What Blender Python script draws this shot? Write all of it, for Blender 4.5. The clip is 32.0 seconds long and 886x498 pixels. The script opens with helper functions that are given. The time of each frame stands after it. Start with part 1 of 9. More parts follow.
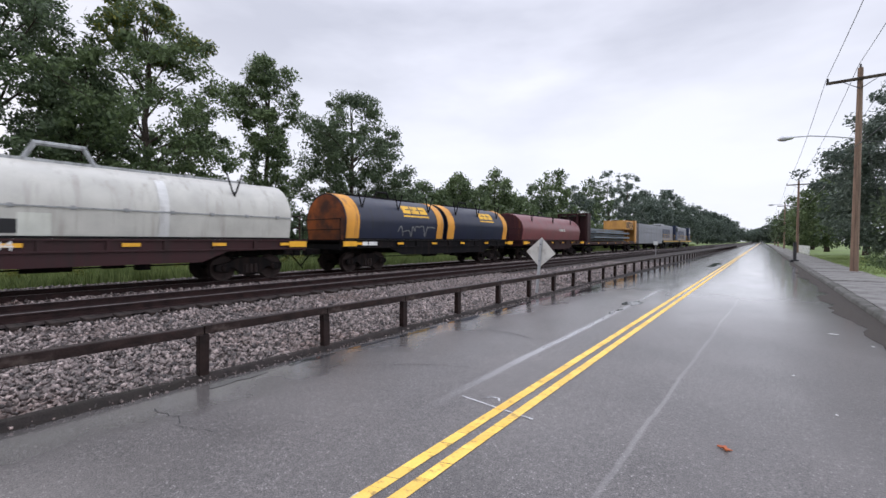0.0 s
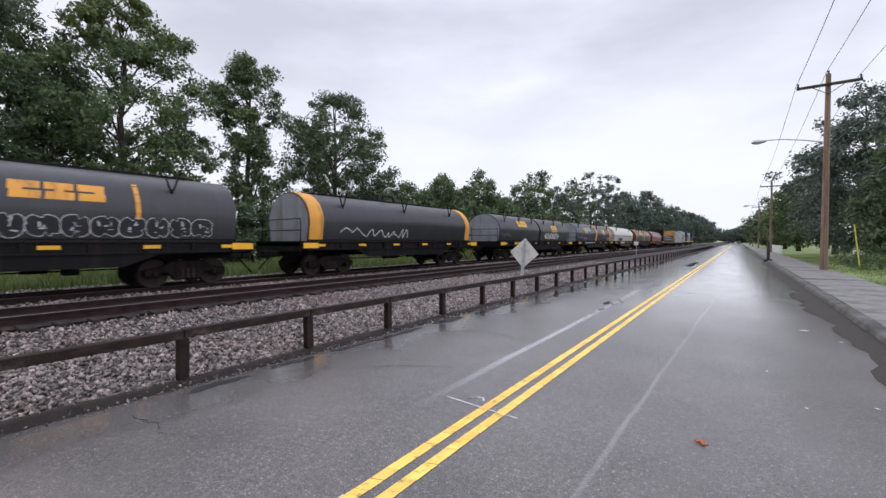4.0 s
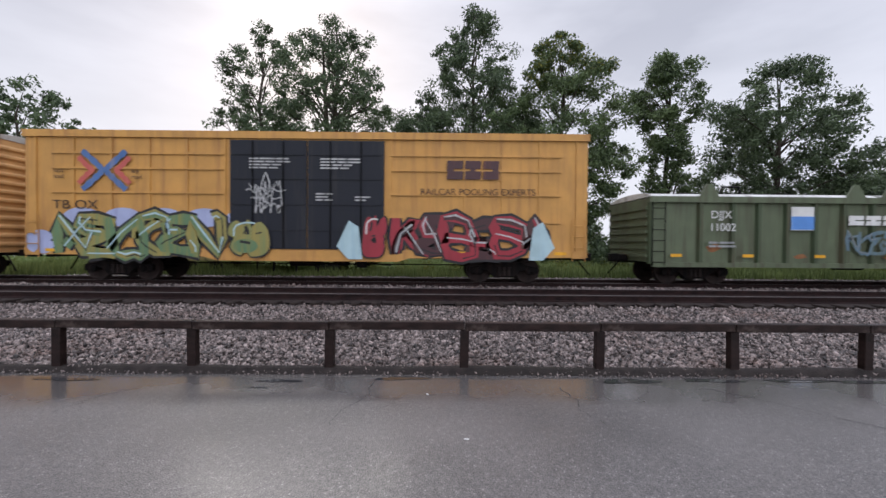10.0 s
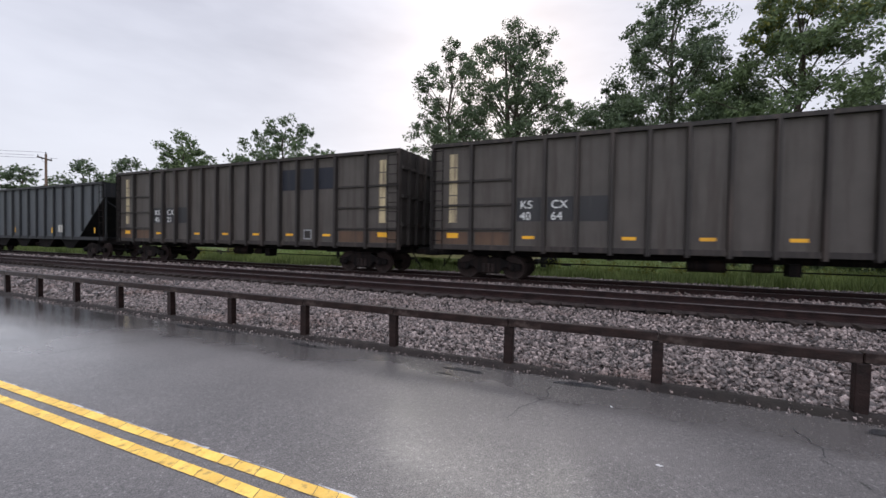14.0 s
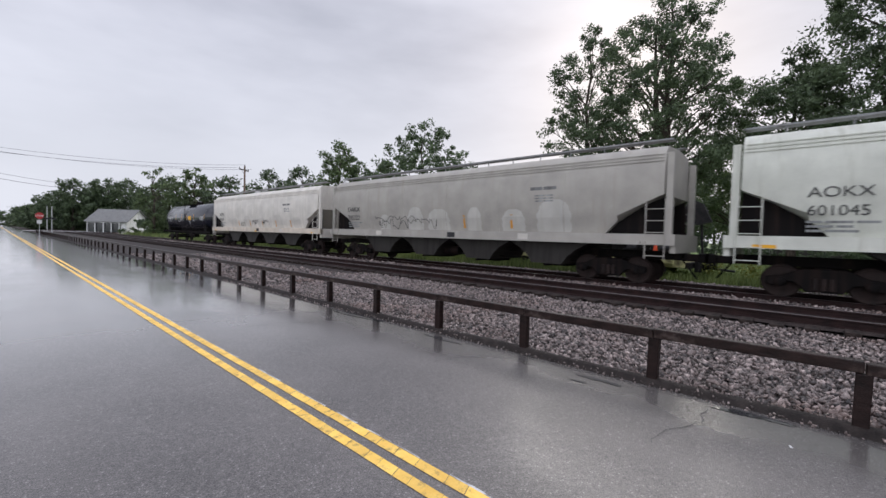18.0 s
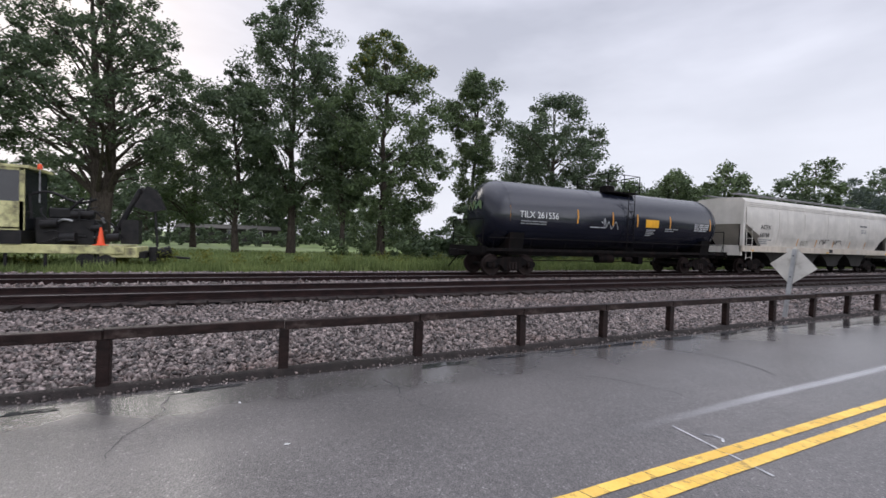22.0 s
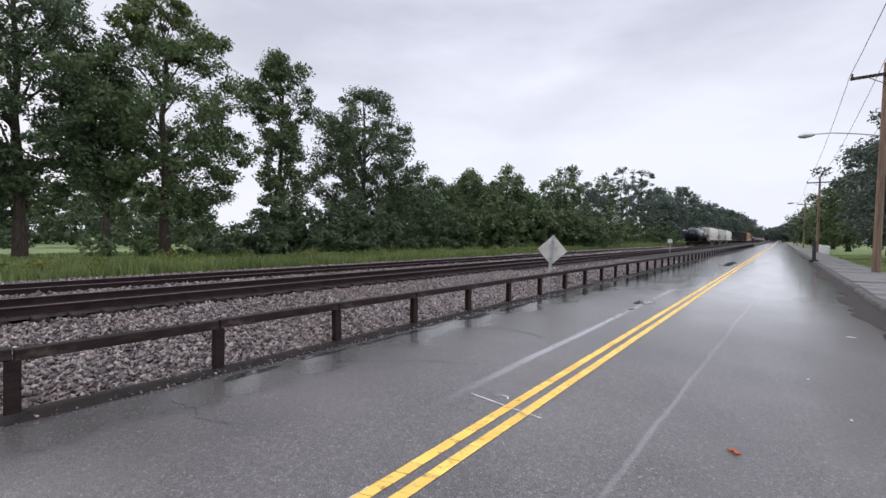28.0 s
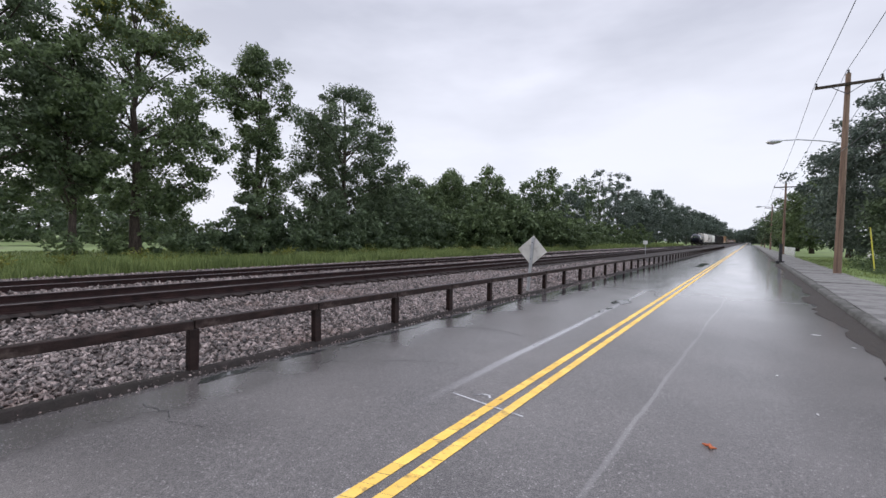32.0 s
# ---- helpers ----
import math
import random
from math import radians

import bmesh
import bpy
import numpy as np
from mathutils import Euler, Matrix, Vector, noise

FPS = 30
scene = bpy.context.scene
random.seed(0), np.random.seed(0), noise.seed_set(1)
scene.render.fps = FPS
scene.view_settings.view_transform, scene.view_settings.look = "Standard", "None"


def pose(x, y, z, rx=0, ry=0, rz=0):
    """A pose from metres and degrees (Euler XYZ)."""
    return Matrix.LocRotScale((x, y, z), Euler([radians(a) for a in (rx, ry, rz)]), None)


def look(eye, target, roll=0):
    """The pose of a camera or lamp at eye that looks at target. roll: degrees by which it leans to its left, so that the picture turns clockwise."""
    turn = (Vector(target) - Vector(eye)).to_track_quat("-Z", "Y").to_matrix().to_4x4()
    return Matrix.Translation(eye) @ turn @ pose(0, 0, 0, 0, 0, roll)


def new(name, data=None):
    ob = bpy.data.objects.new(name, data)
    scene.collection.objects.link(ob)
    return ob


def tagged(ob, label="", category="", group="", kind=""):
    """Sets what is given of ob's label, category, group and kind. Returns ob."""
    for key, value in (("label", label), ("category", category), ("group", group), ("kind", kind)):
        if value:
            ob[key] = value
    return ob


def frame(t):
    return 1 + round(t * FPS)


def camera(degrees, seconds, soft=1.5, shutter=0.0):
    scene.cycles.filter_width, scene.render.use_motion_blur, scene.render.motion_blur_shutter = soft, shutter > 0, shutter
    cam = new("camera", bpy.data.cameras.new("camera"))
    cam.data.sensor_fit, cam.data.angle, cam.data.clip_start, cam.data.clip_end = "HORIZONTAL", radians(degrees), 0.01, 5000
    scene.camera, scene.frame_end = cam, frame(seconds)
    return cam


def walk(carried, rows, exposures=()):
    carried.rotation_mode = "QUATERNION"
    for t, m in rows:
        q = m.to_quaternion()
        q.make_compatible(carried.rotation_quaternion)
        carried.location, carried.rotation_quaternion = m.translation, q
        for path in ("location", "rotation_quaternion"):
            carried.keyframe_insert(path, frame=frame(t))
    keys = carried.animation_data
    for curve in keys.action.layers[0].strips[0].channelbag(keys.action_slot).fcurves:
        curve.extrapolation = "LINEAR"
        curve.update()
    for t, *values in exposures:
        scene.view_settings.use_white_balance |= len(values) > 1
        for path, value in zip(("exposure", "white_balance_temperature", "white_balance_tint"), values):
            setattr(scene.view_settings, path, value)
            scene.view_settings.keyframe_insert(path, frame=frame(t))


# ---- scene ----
# camera: held by hand, it turns about one standing point; rows of seconds, yaw, lift, lean and place
cam = camera(94.5, 32.0, shutter=0.12)
TURNS = [
    (0, 37.95, -1.17, 0.14, -0.014, 0.013, 1.606),
    (0.5, 37.14, -1.13, 0.06, -0.013, 0.013, 1.607),
    (1, 36.89, -1.12, -0.01, -0.007, 0.012, 1.608),
    (1.5, 36.81, -1.06, -0.01, -0.002, 0.005, 1.610),
    (2, 36.73, -1.07, -0.11, 0.002, 0.000, 1.617),
    (2.5, 36.64, -1.04, -0.07, -0.000, 0.000, 1.612),
    (4.5, 35.64, -1.04, -0.07, -0.001, -0.002, 1.610),
    (5, 36.68, -1.03, -0.08, -0.001, -0.001, 1.612),
    (5.5, 39.68, -1.03, 0.01, -0.002, -0.001, 1.610),
    (6, 44.93, -1.00, 0.09, -0.000, -0.002, 1.613),
    (6.5, 51.82, -0.92, 0.15, 0.001, -0.005, 1.614),
    (7, 59.10, -0.84, 0.27, 0.001, -0.002, 1.613),
    (7.5, 65.82, -0.77, 0.34, 0.005, -0.000, 1.610),
    (8, 71.63, -0.69, 0.43, 0.008, 0.005, 1.608),
    (8.5, 76.77, -0.73, 0.49, 0.008, 0.009, 1.609),
    (9, 81.61, -0.74, 0.45, 0.004, 0.014, 1.605),
    (9.5, 85.93, -0.79, 0.45, -0.004, 0.021, 1.605),
    (10, 89.63, -0.85, 0.46, -0.010, 0.025, 1.603),
    (10.5, 92.50, -0.89, 0.52, -0.016, 0.025, 1.603),
    (11, 94.92, -0.93, 0.51, -0.022, 0.025, 1.603),
    (11.5, 97.28, -1.00, 0.55, -0.023, 0.021, 1.602),
    (12, 99.91, -1.05, 0.65, -0.023, 0.016, 1.602),
    (12.5, 102.98, -1.11, 0.68, -0.025, 0.016, 1.603),
    (13, 106.60, -1.14, 0.67, -0.024, 0.018, 1.602),
    (13.5, 110.40, -1.19, 0.77, -0.025, 0.014, 1.600),
    (14, 114.25, -1.26, 0.89, -0.024, 0.006, 1.601),
    (14.5, 117.84, -1.38, 1.04, -0.021, -0.002, 1.605),
    (15, 121.03, -1.46, 1.18, -0.022, -0.008, 1.610),
    (15.5, 123.80, -1.58, 1.31, -0.023, -0.008, 1.614),
    (17.5, 131.63, -1.85, 1.57, -0.022, -0.015, 1.618),
    (18, 132.41, -1.88, 1.59, -0.021, -0.015, 1.616),
    (18.5, 132.10, -1.86, 1.58, -0.020, -0.017, 1.614),
    (19, 129.89, -1.85, 1.63, -0.021, -0.016, 1.613),
    (19.5, 125.02, -1.84, 1.66, -0.021, -0.019, 1.614),
    (20, 117.65, -1.78, 1.69, -0.019, -0.019, 1.616),
    (20.5, 105.81, -1.74, 1.75, -0.019, -0.011, 1.621),
    (21, 91.88, -1.61, 1.76, -0.014, -0.012, 1.620),
    (21.5, 77.27, -1.46, 1.88, -0.008, -0.018, 1.617),
    (22, 65.08, -1.29, 1.84, -0.012, -0.020, 1.615),
    (22.5, 56.14, -1.22, 1.71, -0.012, -0.015, 1.616),
    (23, 50.15, -1.24, 1.37, -0.007, -0.013, 1.624),
    (23.5, 46.40, -1.31, 1.22, -0.001, -0.013, 1.629),
    (24, 44.03, -1.43, 1.13, 0.003, -0.014, 1.632),
    (24.5, 42.60, -1.48, 0.95, 0.003, -0.016, 1.633),
    (25, 41.84, -1.54, 0.82, 0.006, -0.016, 1.635),
    (25.5, 41.49, -1.63, 0.76, 0.009, -0.014, 1.639),
    (27.5, 39.88, -1.77, 0.65, 0.008, -0.010, 1.637),
    (28, 39.53, -1.78, 0.66, 0.008, -0.007, 1.637),
    (28.5, 39.17, -1.77, 0.69, 0.009, -0.008, 1.637),
    (29, 38.75, -1.75, 0.74, 0.008, -0.009, 1.636),
    (29.5, 38.21, -1.71, 0.70, 0.009, -0.011, 1.635),
    (30, 37.72, -1.70, 0.74, 0.012, -0.010, 1.636),
    (30.5, 37.36, -1.68, 0.75, 0.011, -0.011, 1.634),
    (31, 37.15, -1.67, 0.76, 0.009, -0.011, 1.631),
    (31.5, 36.95, -1.70, 0.87, -0.000, -0.008, 1.629),
    (32, 36.81, -1.71, 1.04, -0.020, -0.007, 1.624),
]
PATH = [(t, pose(x, y, z, 90 + lift, -lean, yaw)) for t, yaw, lift, lean, x, y, z in TURNS]
walk(cam, PATH, [(t, ev, 6430, 10) for t, ev in ((0.0, 1.14), (6.0, 1.10), (8.0, 1.00), (12.0, 0.95), (15.0, 0.98), (19.0, 0.78), (21.0, 0.88), (23.0, 1.00), (32.0, 1.05))])

# ---- world and sun: bright overcast evening after rain ----
SUN_AZ, SUN_EL = 108.0, 24.0
world = bpy.data.worlds.new("overcast_sky")
scene.world = world
world.use_nodes = True
wn, wl = world.node_tree.nodes, world.node_tree.links
wn.clear()
w_out = wn.new("ShaderNodeOutputWorld")
w_bg = wn.new("ShaderNodeBackground")
w_sky = wn.new("ShaderNodeTexSky")
w_sky.sky_type = 'NISHITA'
w_sky.sun_disc = False
w_sky.sun_elevation = radians(SUN_EL)
w_sky.sun_rotation = radians(-SUN_AZ)
w_sky.air_density, w_sky.dust_density = 1.5, 4.0
w_tc = wn.new("ShaderNodeTexCoord")
w_sep = wn.new("ShaderNodeSeparateXYZ")
w_map = wn.new("ShaderNodeMapping")
w_map.inputs["Scale"].default_value = (1.0, 1.0, 3.2)
w_noise = wn.new("ShaderNodeTexNoise")
w_noise.inputs["Scale"].default_value = 1.7
w_noise.inputs["Detail"].default_value = 5.0
w_noise.inputs["Roughness"].default_value = 0.52
w_ramp = wn.new("ShaderNodeValToRGB")
w_ramp.color_ramp.elements[0].position, w_ramp.color_ramp.elements[0].color = 0.36, (0.525, 0.540, 0.635, 1)
w_ramp.color_ramp.elements[1].position, w_ramp.color_ramp.elements[1].color = 0.66, (0.77, 0.782, 0.89, 1)
w_low = wn.new("ShaderNodeMapRange")
w_low.inputs["From Min"].default_value, w_low.inputs["From Max"].default_value = 0.02, 0.42
w_low.inputs["To Min"].default_value, w_low.inputs["To Max"].default_value = 0.80, 0.0
w_mix = wn.new("ShaderNodeMix")
w_mix.data_type = 'RGBA'
w_mix.inputs[7].default_value = (0.85, 0.872, 0.96, 1)
w_scale = wn.new("ShaderNodeVectorMath")
w_scale.operation = 'SCALE'
w_scale.inputs["Scale"].default_value = 0.007
w_add = wn.new("ShaderNodeVectorMath")
w_add.operation = 'ADD'
wl.new(w_tc.outputs["Generated"], w_map.inputs["Vector"])
wl.new(w_tc.outputs["Generated"], w_sep.inputs[0])
wl.new(w_map.outputs[0], w_noise.inputs["Vector"])
wl.new(w_noise.outputs["Fac"], w_ramp.inputs[0])
wl.new(w_sep.outputs["Z"], w_low.inputs["Value"])
wl.new(w_low.outputs[0], w_mix.inputs[0])
wl.new(w_ramp.outputs[0], w_mix.inputs[6])
wl.new(w_sky.outputs[0], w_scale.inputs[0])
wl.new(w_scale.outputs[0], w_add.inputs[0])
wl.new(w_mix.outputs[2], w_add.inputs[1])
w_zen = wn.new("ShaderNodeMapRange")
w_zen.inputs["From Min"].default_value, w_zen.inputs["From Max"].default_value = 0.48, 1.0
w_zen.inputs["To Min"].default_value, w_zen.inputs["To Max"].default_value = 1.0, 2.9
wl.new(w_sep.outputs["Z"], w_zen.inputs["Value"])
w_up = wn.new("ShaderNodeVectorMath")
w_up.operation = 'SCALE'
wl.new(w_add.outputs[0], w_up.inputs[0])
wl.new(w_zen.outputs[0], w_up.inputs["Scale"])
w_dot = wn.new("ShaderNodeVectorMath")
w_dot.operation = 'DOT_PRODUCT'
w_dot.inputs[1].default_value = (-math.sin(radians(SUN_AZ)), math.cos(radians(SUN_AZ)), 0.0)
wl.new(w_tc.outputs["Generated"], w_dot.inputs[0])
w_half = wn.new("ShaderNodeMapRange")
w_half.inputs["From Min"].default_value, w_half.inputs["From Max"].default_value = -1.0, 1.0
wl.new(w_dot.outputs["Value"], w_half.inputs["Value"])
w_west = wn.new("ShaderNodeValToRGB")
w_ring = w_west.color_ramp.elements
w_ring[0].position, w_ring[0].color = 0.0, (1.9, 1.87, 1.84, 1)
w_ring[1].position, w_ring[1].color = 1.0, (0.72, 0.715, 0.72, 1)
for w_at, w_val in ((0.28, 0.68), (0.65, 0.70), (0.88, 0.67)):
    w_el = w_ring.new(w_at)
    w_el.color = (w_val, w_val, w_val, 1)
wl.new(w_half.outputs[0], w_west.inputs[0])
w_glow = wn.new("ShaderNodeVectorMath")
w_glow.operation = 'MULTIPLY'
wl.new(w_up.outputs[0], w_glow.inputs[0])
wl.new(w_west.outputs[0], w_glow.inputs[1])
wl.new(w_glow.outputs[0], w_bg.inputs["Color"])
w_bg.inputs["Strength"].default_value = 0.78
wl.new(w_bg.outputs[0], w_out.inputs[0])

sun = new("sun", bpy.data.lights.new("sun", 'SUN'))
sun.data.energy, sun.data.angle, sun.data.color = 0.6, radians(25), (1.0, 0.95, 0.88)
sun.matrix_world = look((-60 * math.sin(radians(SUN_AZ)), 60 * math.cos(radians(SUN_AZ)), 60 * math.tan(radians(SUN_EL))), (0, 0, 0))


# ---- materials ----
def surface(name, c1, c2, scale=3.0, rough=0.6, rough2=None, metal=0.0, bump=0.15, fine=60.0, stretch=(1, 1, 1), grime=None, grime_scale=1.2,
            grime_amount=0.5, island=0.0, randoms=0.0, spec=0.5, streaks=False):
    """Two colours mixed by coarse and fine noise in the thing's own space, with relief, and patches or runs of dirt."""
    m = bpy.data.materials.new(name)
    m.use_nodes = True
    n, l = m.node_tree.nodes, m.node_tree.links
    b = n["Principled BSDF"]
    tc = n.new("ShaderNodeTexCoord")
    mp = n.new("ShaderNodeMapping")
    mp.inputs["Scale"].default_value = stretch
    l.new(tc.outputs["Object"], mp.inputs["Vector"])
    a = n.new("ShaderNodeTexNoise")
    a.inputs["Scale"].default_value, a.inputs["Detail"].default_value = scale, 6.0
    f = n.new("ShaderNodeTexNoise")
    f.inputs["Scale"].default_value, f.inputs["Detail"].default_value = fine, 3.0
    l.new(mp.outputs[0], a.inputs["Vector"])
    l.new(tc.outputs["Object"], f.inputs["Vector"])
    add = n.new("ShaderNodeMath")
    add.operation = 'MULTIPLY_ADD'
    l.new(f.outputs["Fac"], add.inputs[0])
    add.inputs[1].default_value = 0.45
    l.new(a.outputs["Fac"], add.inputs[2])
    rg = n.new("ShaderNodeMapRange")
    rg.inputs["From Min"].default_value, rg.inputs["From Max"].default_value = 0.50, 0.95
    l.new(add.outputs[0], rg.inputs["Value"])
    mx = n.new("ShaderNodeMix")
    mx.data_type = 'RGBA'
    mx.inputs[6].default_value, mx.inputs[7].default_value = (*c1, 1), (*c2, 1)
    l.new(rg.outputs[0], mx.inputs[0])
    col = mx.outputs[2]
    if grime:
        g = n.new("ShaderNodeTexNoise")
        g.inputs["Scale"].default_value, g.inputs["Detail"].default_value = grime_scale, 7.0
        g.inputs["Roughness"].default_value = 0.62
        gm = n.new("ShaderNodeMapping")
        gm.inputs["Scale"].default_value = (1.6, 3.2, 0.22) if streaks else (1, 1, 1)
        l.new(tc.outputs["Object"], gm.inputs["Vector"])
        l.new(gm.outputs[0], g.inputs["Vector"])
        gr = n.new("ShaderNodeMapRange")
        gr.inputs["From Min"].default_value, gr.inputs["From Max"].default_value = 0.62 - 0.3 * grime_amount, 0.78 - 0.2 * grime_amount
        l.new(g.outputs["Fac"], gr.inputs["Value"])
        g2 = n.new("ShaderNodeMix")
        g2.data_type = 'RGBA'
        l.new(gr.outputs[0], g2.inputs[0])
        l.new(col, g2.inputs[6])
        g2.inputs[7].default_value = (*grime, 1)
        col = g2.outputs[2]
    if island or randoms:
        src = n.new("ShaderNodeNewGeometry").outputs["Random Per Island"] if island else n.new("ShaderNodeObjectInfo").outputs["Random"]
        mr = n.new("ShaderNodeMapRange")
        mr.inputs["To Min"].default_value, mr.inputs["To Max"].default_value = 1 - (island or randoms), 1 + (island or randoms)
        l.new(src, mr.inputs["Value"])
        hs = n.new("ShaderNodeHueSaturation")
        l.new(mr.outputs[0], hs.inputs["Value"])
        l.new(col, hs.inputs["Color"])
        col = hs.outputs[0]
    l.new(col, b.inputs["Base Color"])
    rr = n.new("ShaderNodeMapRange")
    rr.inputs["To Min"].default_value, rr.inputs["To Max"].default_value = rough, rough2 if rough2 is not None else min(1, rough + 0.2)
    l.new(a.outputs["Fac"], rr.inputs["Value"])
    l.new(rr.outputs[0], b.inputs["Roughness"])
    b.inputs["Metallic"].default_value = metal
    b.inputs["Specular IOR Level"].default_value = spec
    if bump:
        bp = n.new("ShaderNodeBump")
        bp.inputs["Strength"].default_value, bp.inputs["Distance"].default_value = bump, 0.02
        l.new(add.outputs[0], bp.inputs["Height"])
        l.new(bp.outputs[0], b.inputs["Normal"])
    return m


def leafy(name, dark, light, shine=0.55):
    """Leaf material: colour by island, and some light coming through."""
    m = bpy.data.materials.new(name)
    m.use_nodes = True
    n, l = m.node_tree.nodes, m.node_tree.links
    b = n["Principled BSDF"]
    g = n.new("ShaderNodeNewGeometry")
    tc = n.new("ShaderNodeTexCoord")
    t = n.new("ShaderNodeTexNoise")
    t.inputs["Scale"].default_value = 0.5
    l.new(tc.outputs["Object"], t.inputs["Vector"])
    ad = n.new("ShaderNodeMath")
    ad.operation = 'MULTIPLY_ADD'
    ad.inputs[1].default_value = 0.5
    l.new(g.outputs["Random Per Island"], ad.inputs[0])
    l.new(t.outputs["Fac"], ad.inputs[2])
    mr = n.new("ShaderNodeMapRange")
    mr.inputs["From Min"].default_value, mr.inputs["From Max"].default_value = 0.35, 1.1
    l.new(ad.outputs[0], mr.inputs["Value"])
    mx = n.new("ShaderNodeMix")
    mx.data_type = 'RGBA'
    mx.inputs[6].default_value, mx.inputs[7].default_value = (*dark, 1), (*light, 1)
    l.new(mr.outputs[0], mx.inputs[0])
    l.new(mx.outputs[2], b.inputs["Base Color"])
    b.inputs["Roughness"].default_value = shine
    b.inputs["Specular IOR Level"].default_value = 0.18
    tr = n.new("ShaderNodeBsdfTranslucent")
    l.new(mx.outputs[2], tr.inputs["Color"])
    ms = n.new("ShaderNodeMixShader")
    ms.inputs[0].default_value = 0.30
    l.new(b.outputs[0], ms.inputs[1])
    l.new(tr.outputs[0], ms.inputs[2])
    l.new(ms.outputs[0], n["Material Output"].inputs["Surface"])
    return m


def wet_asphalt():
    """Old dark asphalt, wet after rain: pale and dark aggregate, a soaked strip along the fence, damp shiny lanes, a
    worn pale seam and a streak of sky sheen put into the colour.
    """
    m = bpy.data.materials.new("wet_asphalt")
    m.use_nodes = True
    n, l = m.node_tree.nodes, m.node_tree.links
    b = n["Principled BSDF"]
    tc = n.new("ShaderNodeTexCoord")
    sep = n.new("ShaderNodeSeparateXYZ")
    l.new(tc.outputs["Object"], sep.inputs[0])

    def op(kind, p, q=0.0, r=None):
        k = n.new("ShaderNodeMath")
        k.operation = kind
        for i, s in enumerate((p, q, r)):
            if s is None:
                continue
            if isinstance(s, (int, float)):
                k.inputs[i].default_value = s
            else:
                l.new(s, k.inputs[i])
        return k.outputs[0]

    def ranged(src, lo, hi, a, c):
        k = n.new("ShaderNodeMapRange")
        k.interpolation_type = 'SMOOTHSTEP'
        for nm, val in (("From Min", lo), ("From Max", hi), ("To Min", a), ("To Max", c)):
            k.inputs[nm].default_value = val
        l.new(src, k.inputs["Value"])
        return k.outputs[0]

    def noise(scale, detail, stretch=(1, 1, 1)):
        mp = n.new("ShaderNodeMapping")
        mp.inputs["Scale"].default_value = stretch
        l.new(tc.outputs["Object"], mp.inputs["Vector"])
        k = n.new("ShaderNodeTexNoise")
        k.inputs["Scale"].default_value, k.inputs["Detail"].default_value = scale, detail
        l.new(mp.outputs[0], k.inputs["Vector"])
        return k.outputs["Fac"]

    X, Y = sep.outputs["X"], sep.outputs["Y"]
    wet = noise(1.6, 7.0, (0.55, 0.16, 1))
    edge = noise(0.9, 5.0)
    fine = noise(120.0, 4.0)
    mid = noise(0.7, 8.0)
    grit = noise(26.0, 4.0)
    agg = n.new("ShaderNodeTexVoronoi")
    agg.inputs["Scale"].default_value = 95.0
    l.new(tc.outputs["Object"], agg.inputs["Vector"])
    # pale chips among the aggregate
    chip = n.new("ShaderNodeTexVoronoi")
    chip.inputs["Scale"].default_value = 42.0
    l.new(tc.outputs["Object"], chip.inputs["Vector"])
    chips = op('MULTIPLY', ranged(chip.outputs["Distance"], 0.14, 0.34, 1.0, 0.0), ranged(grit, 0.48, 0.60, 0.0, 1.0))

    # soaked strip by the fence, with a ragged edge
    xs = op('MULTIPLY_ADD', op('SUBTRACT', edge, 0.5), 1.7, X)
    soaked = ranged(xs, -4.55, -3.95, 1.0, 0.0)
    # damp lanes, wetter to the south and far to the north
    lane = ranged(wet, 0.46, 0.64, 0.0, 1.0)
    film = op('MAXIMUM', ranged(Y, 5.0, 18.0, 0.0, 1.0), ranged(Y, -10.0, -2.5, 1.0, 0.0))

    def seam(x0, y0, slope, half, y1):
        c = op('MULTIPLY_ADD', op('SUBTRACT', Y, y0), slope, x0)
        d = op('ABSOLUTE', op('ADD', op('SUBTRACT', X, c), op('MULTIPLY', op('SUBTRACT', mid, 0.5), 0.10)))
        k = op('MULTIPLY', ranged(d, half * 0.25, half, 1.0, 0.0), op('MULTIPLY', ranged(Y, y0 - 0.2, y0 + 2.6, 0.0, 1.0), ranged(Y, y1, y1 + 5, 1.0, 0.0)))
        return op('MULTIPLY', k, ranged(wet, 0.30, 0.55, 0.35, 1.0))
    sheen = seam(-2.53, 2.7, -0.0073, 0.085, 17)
    pale = seam(-0.86, 1.2, 0.0275, 0.032, 17)

    cr = n.new("ShaderNodeValToRGB")
    e = cr.color_ramp.elements
    e[0].position, e[0].color = 0.40, (0.034, 0.031, 0.030, 1)
    e[1].position, e[1].color = 0.62, (0.165, 0.150, 0.142, 1)
    l.new(op('MULTIPLY_ADD', fine, 0.66, op('MULTIPLY_ADD', grit, 0.14, op('MULTIPLY', mid, 0.20))), cr.inputs[0])

    def mix(fac, colour, other):
        k = n.new("ShaderNodeMix")
        k.data_type = 'RGBA'
        l.new(fac, k.inputs[0])
        l.new(colour, k.inputs[6])
        k.inputs[7].default_value = (*other, 1)
        return k.outputs[2]
    col = mix(op('MULTIPLY', chips, 0.55), cr.outputs[0], (0.40, 0.38, 0.37))
    col = mix(op('MULTIPLY', soaked, 0.45), col, (0.06, 0.056, 0.054))
    # the sky's reflection along the wet streak is mixed in as pale colour
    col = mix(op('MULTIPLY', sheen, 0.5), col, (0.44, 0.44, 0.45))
    col = mix(op('MULTIPLY', pale, 0.28), col, (0.36, 0.35, 0.34))
    l.new(col, b.inputs["Base Color"])
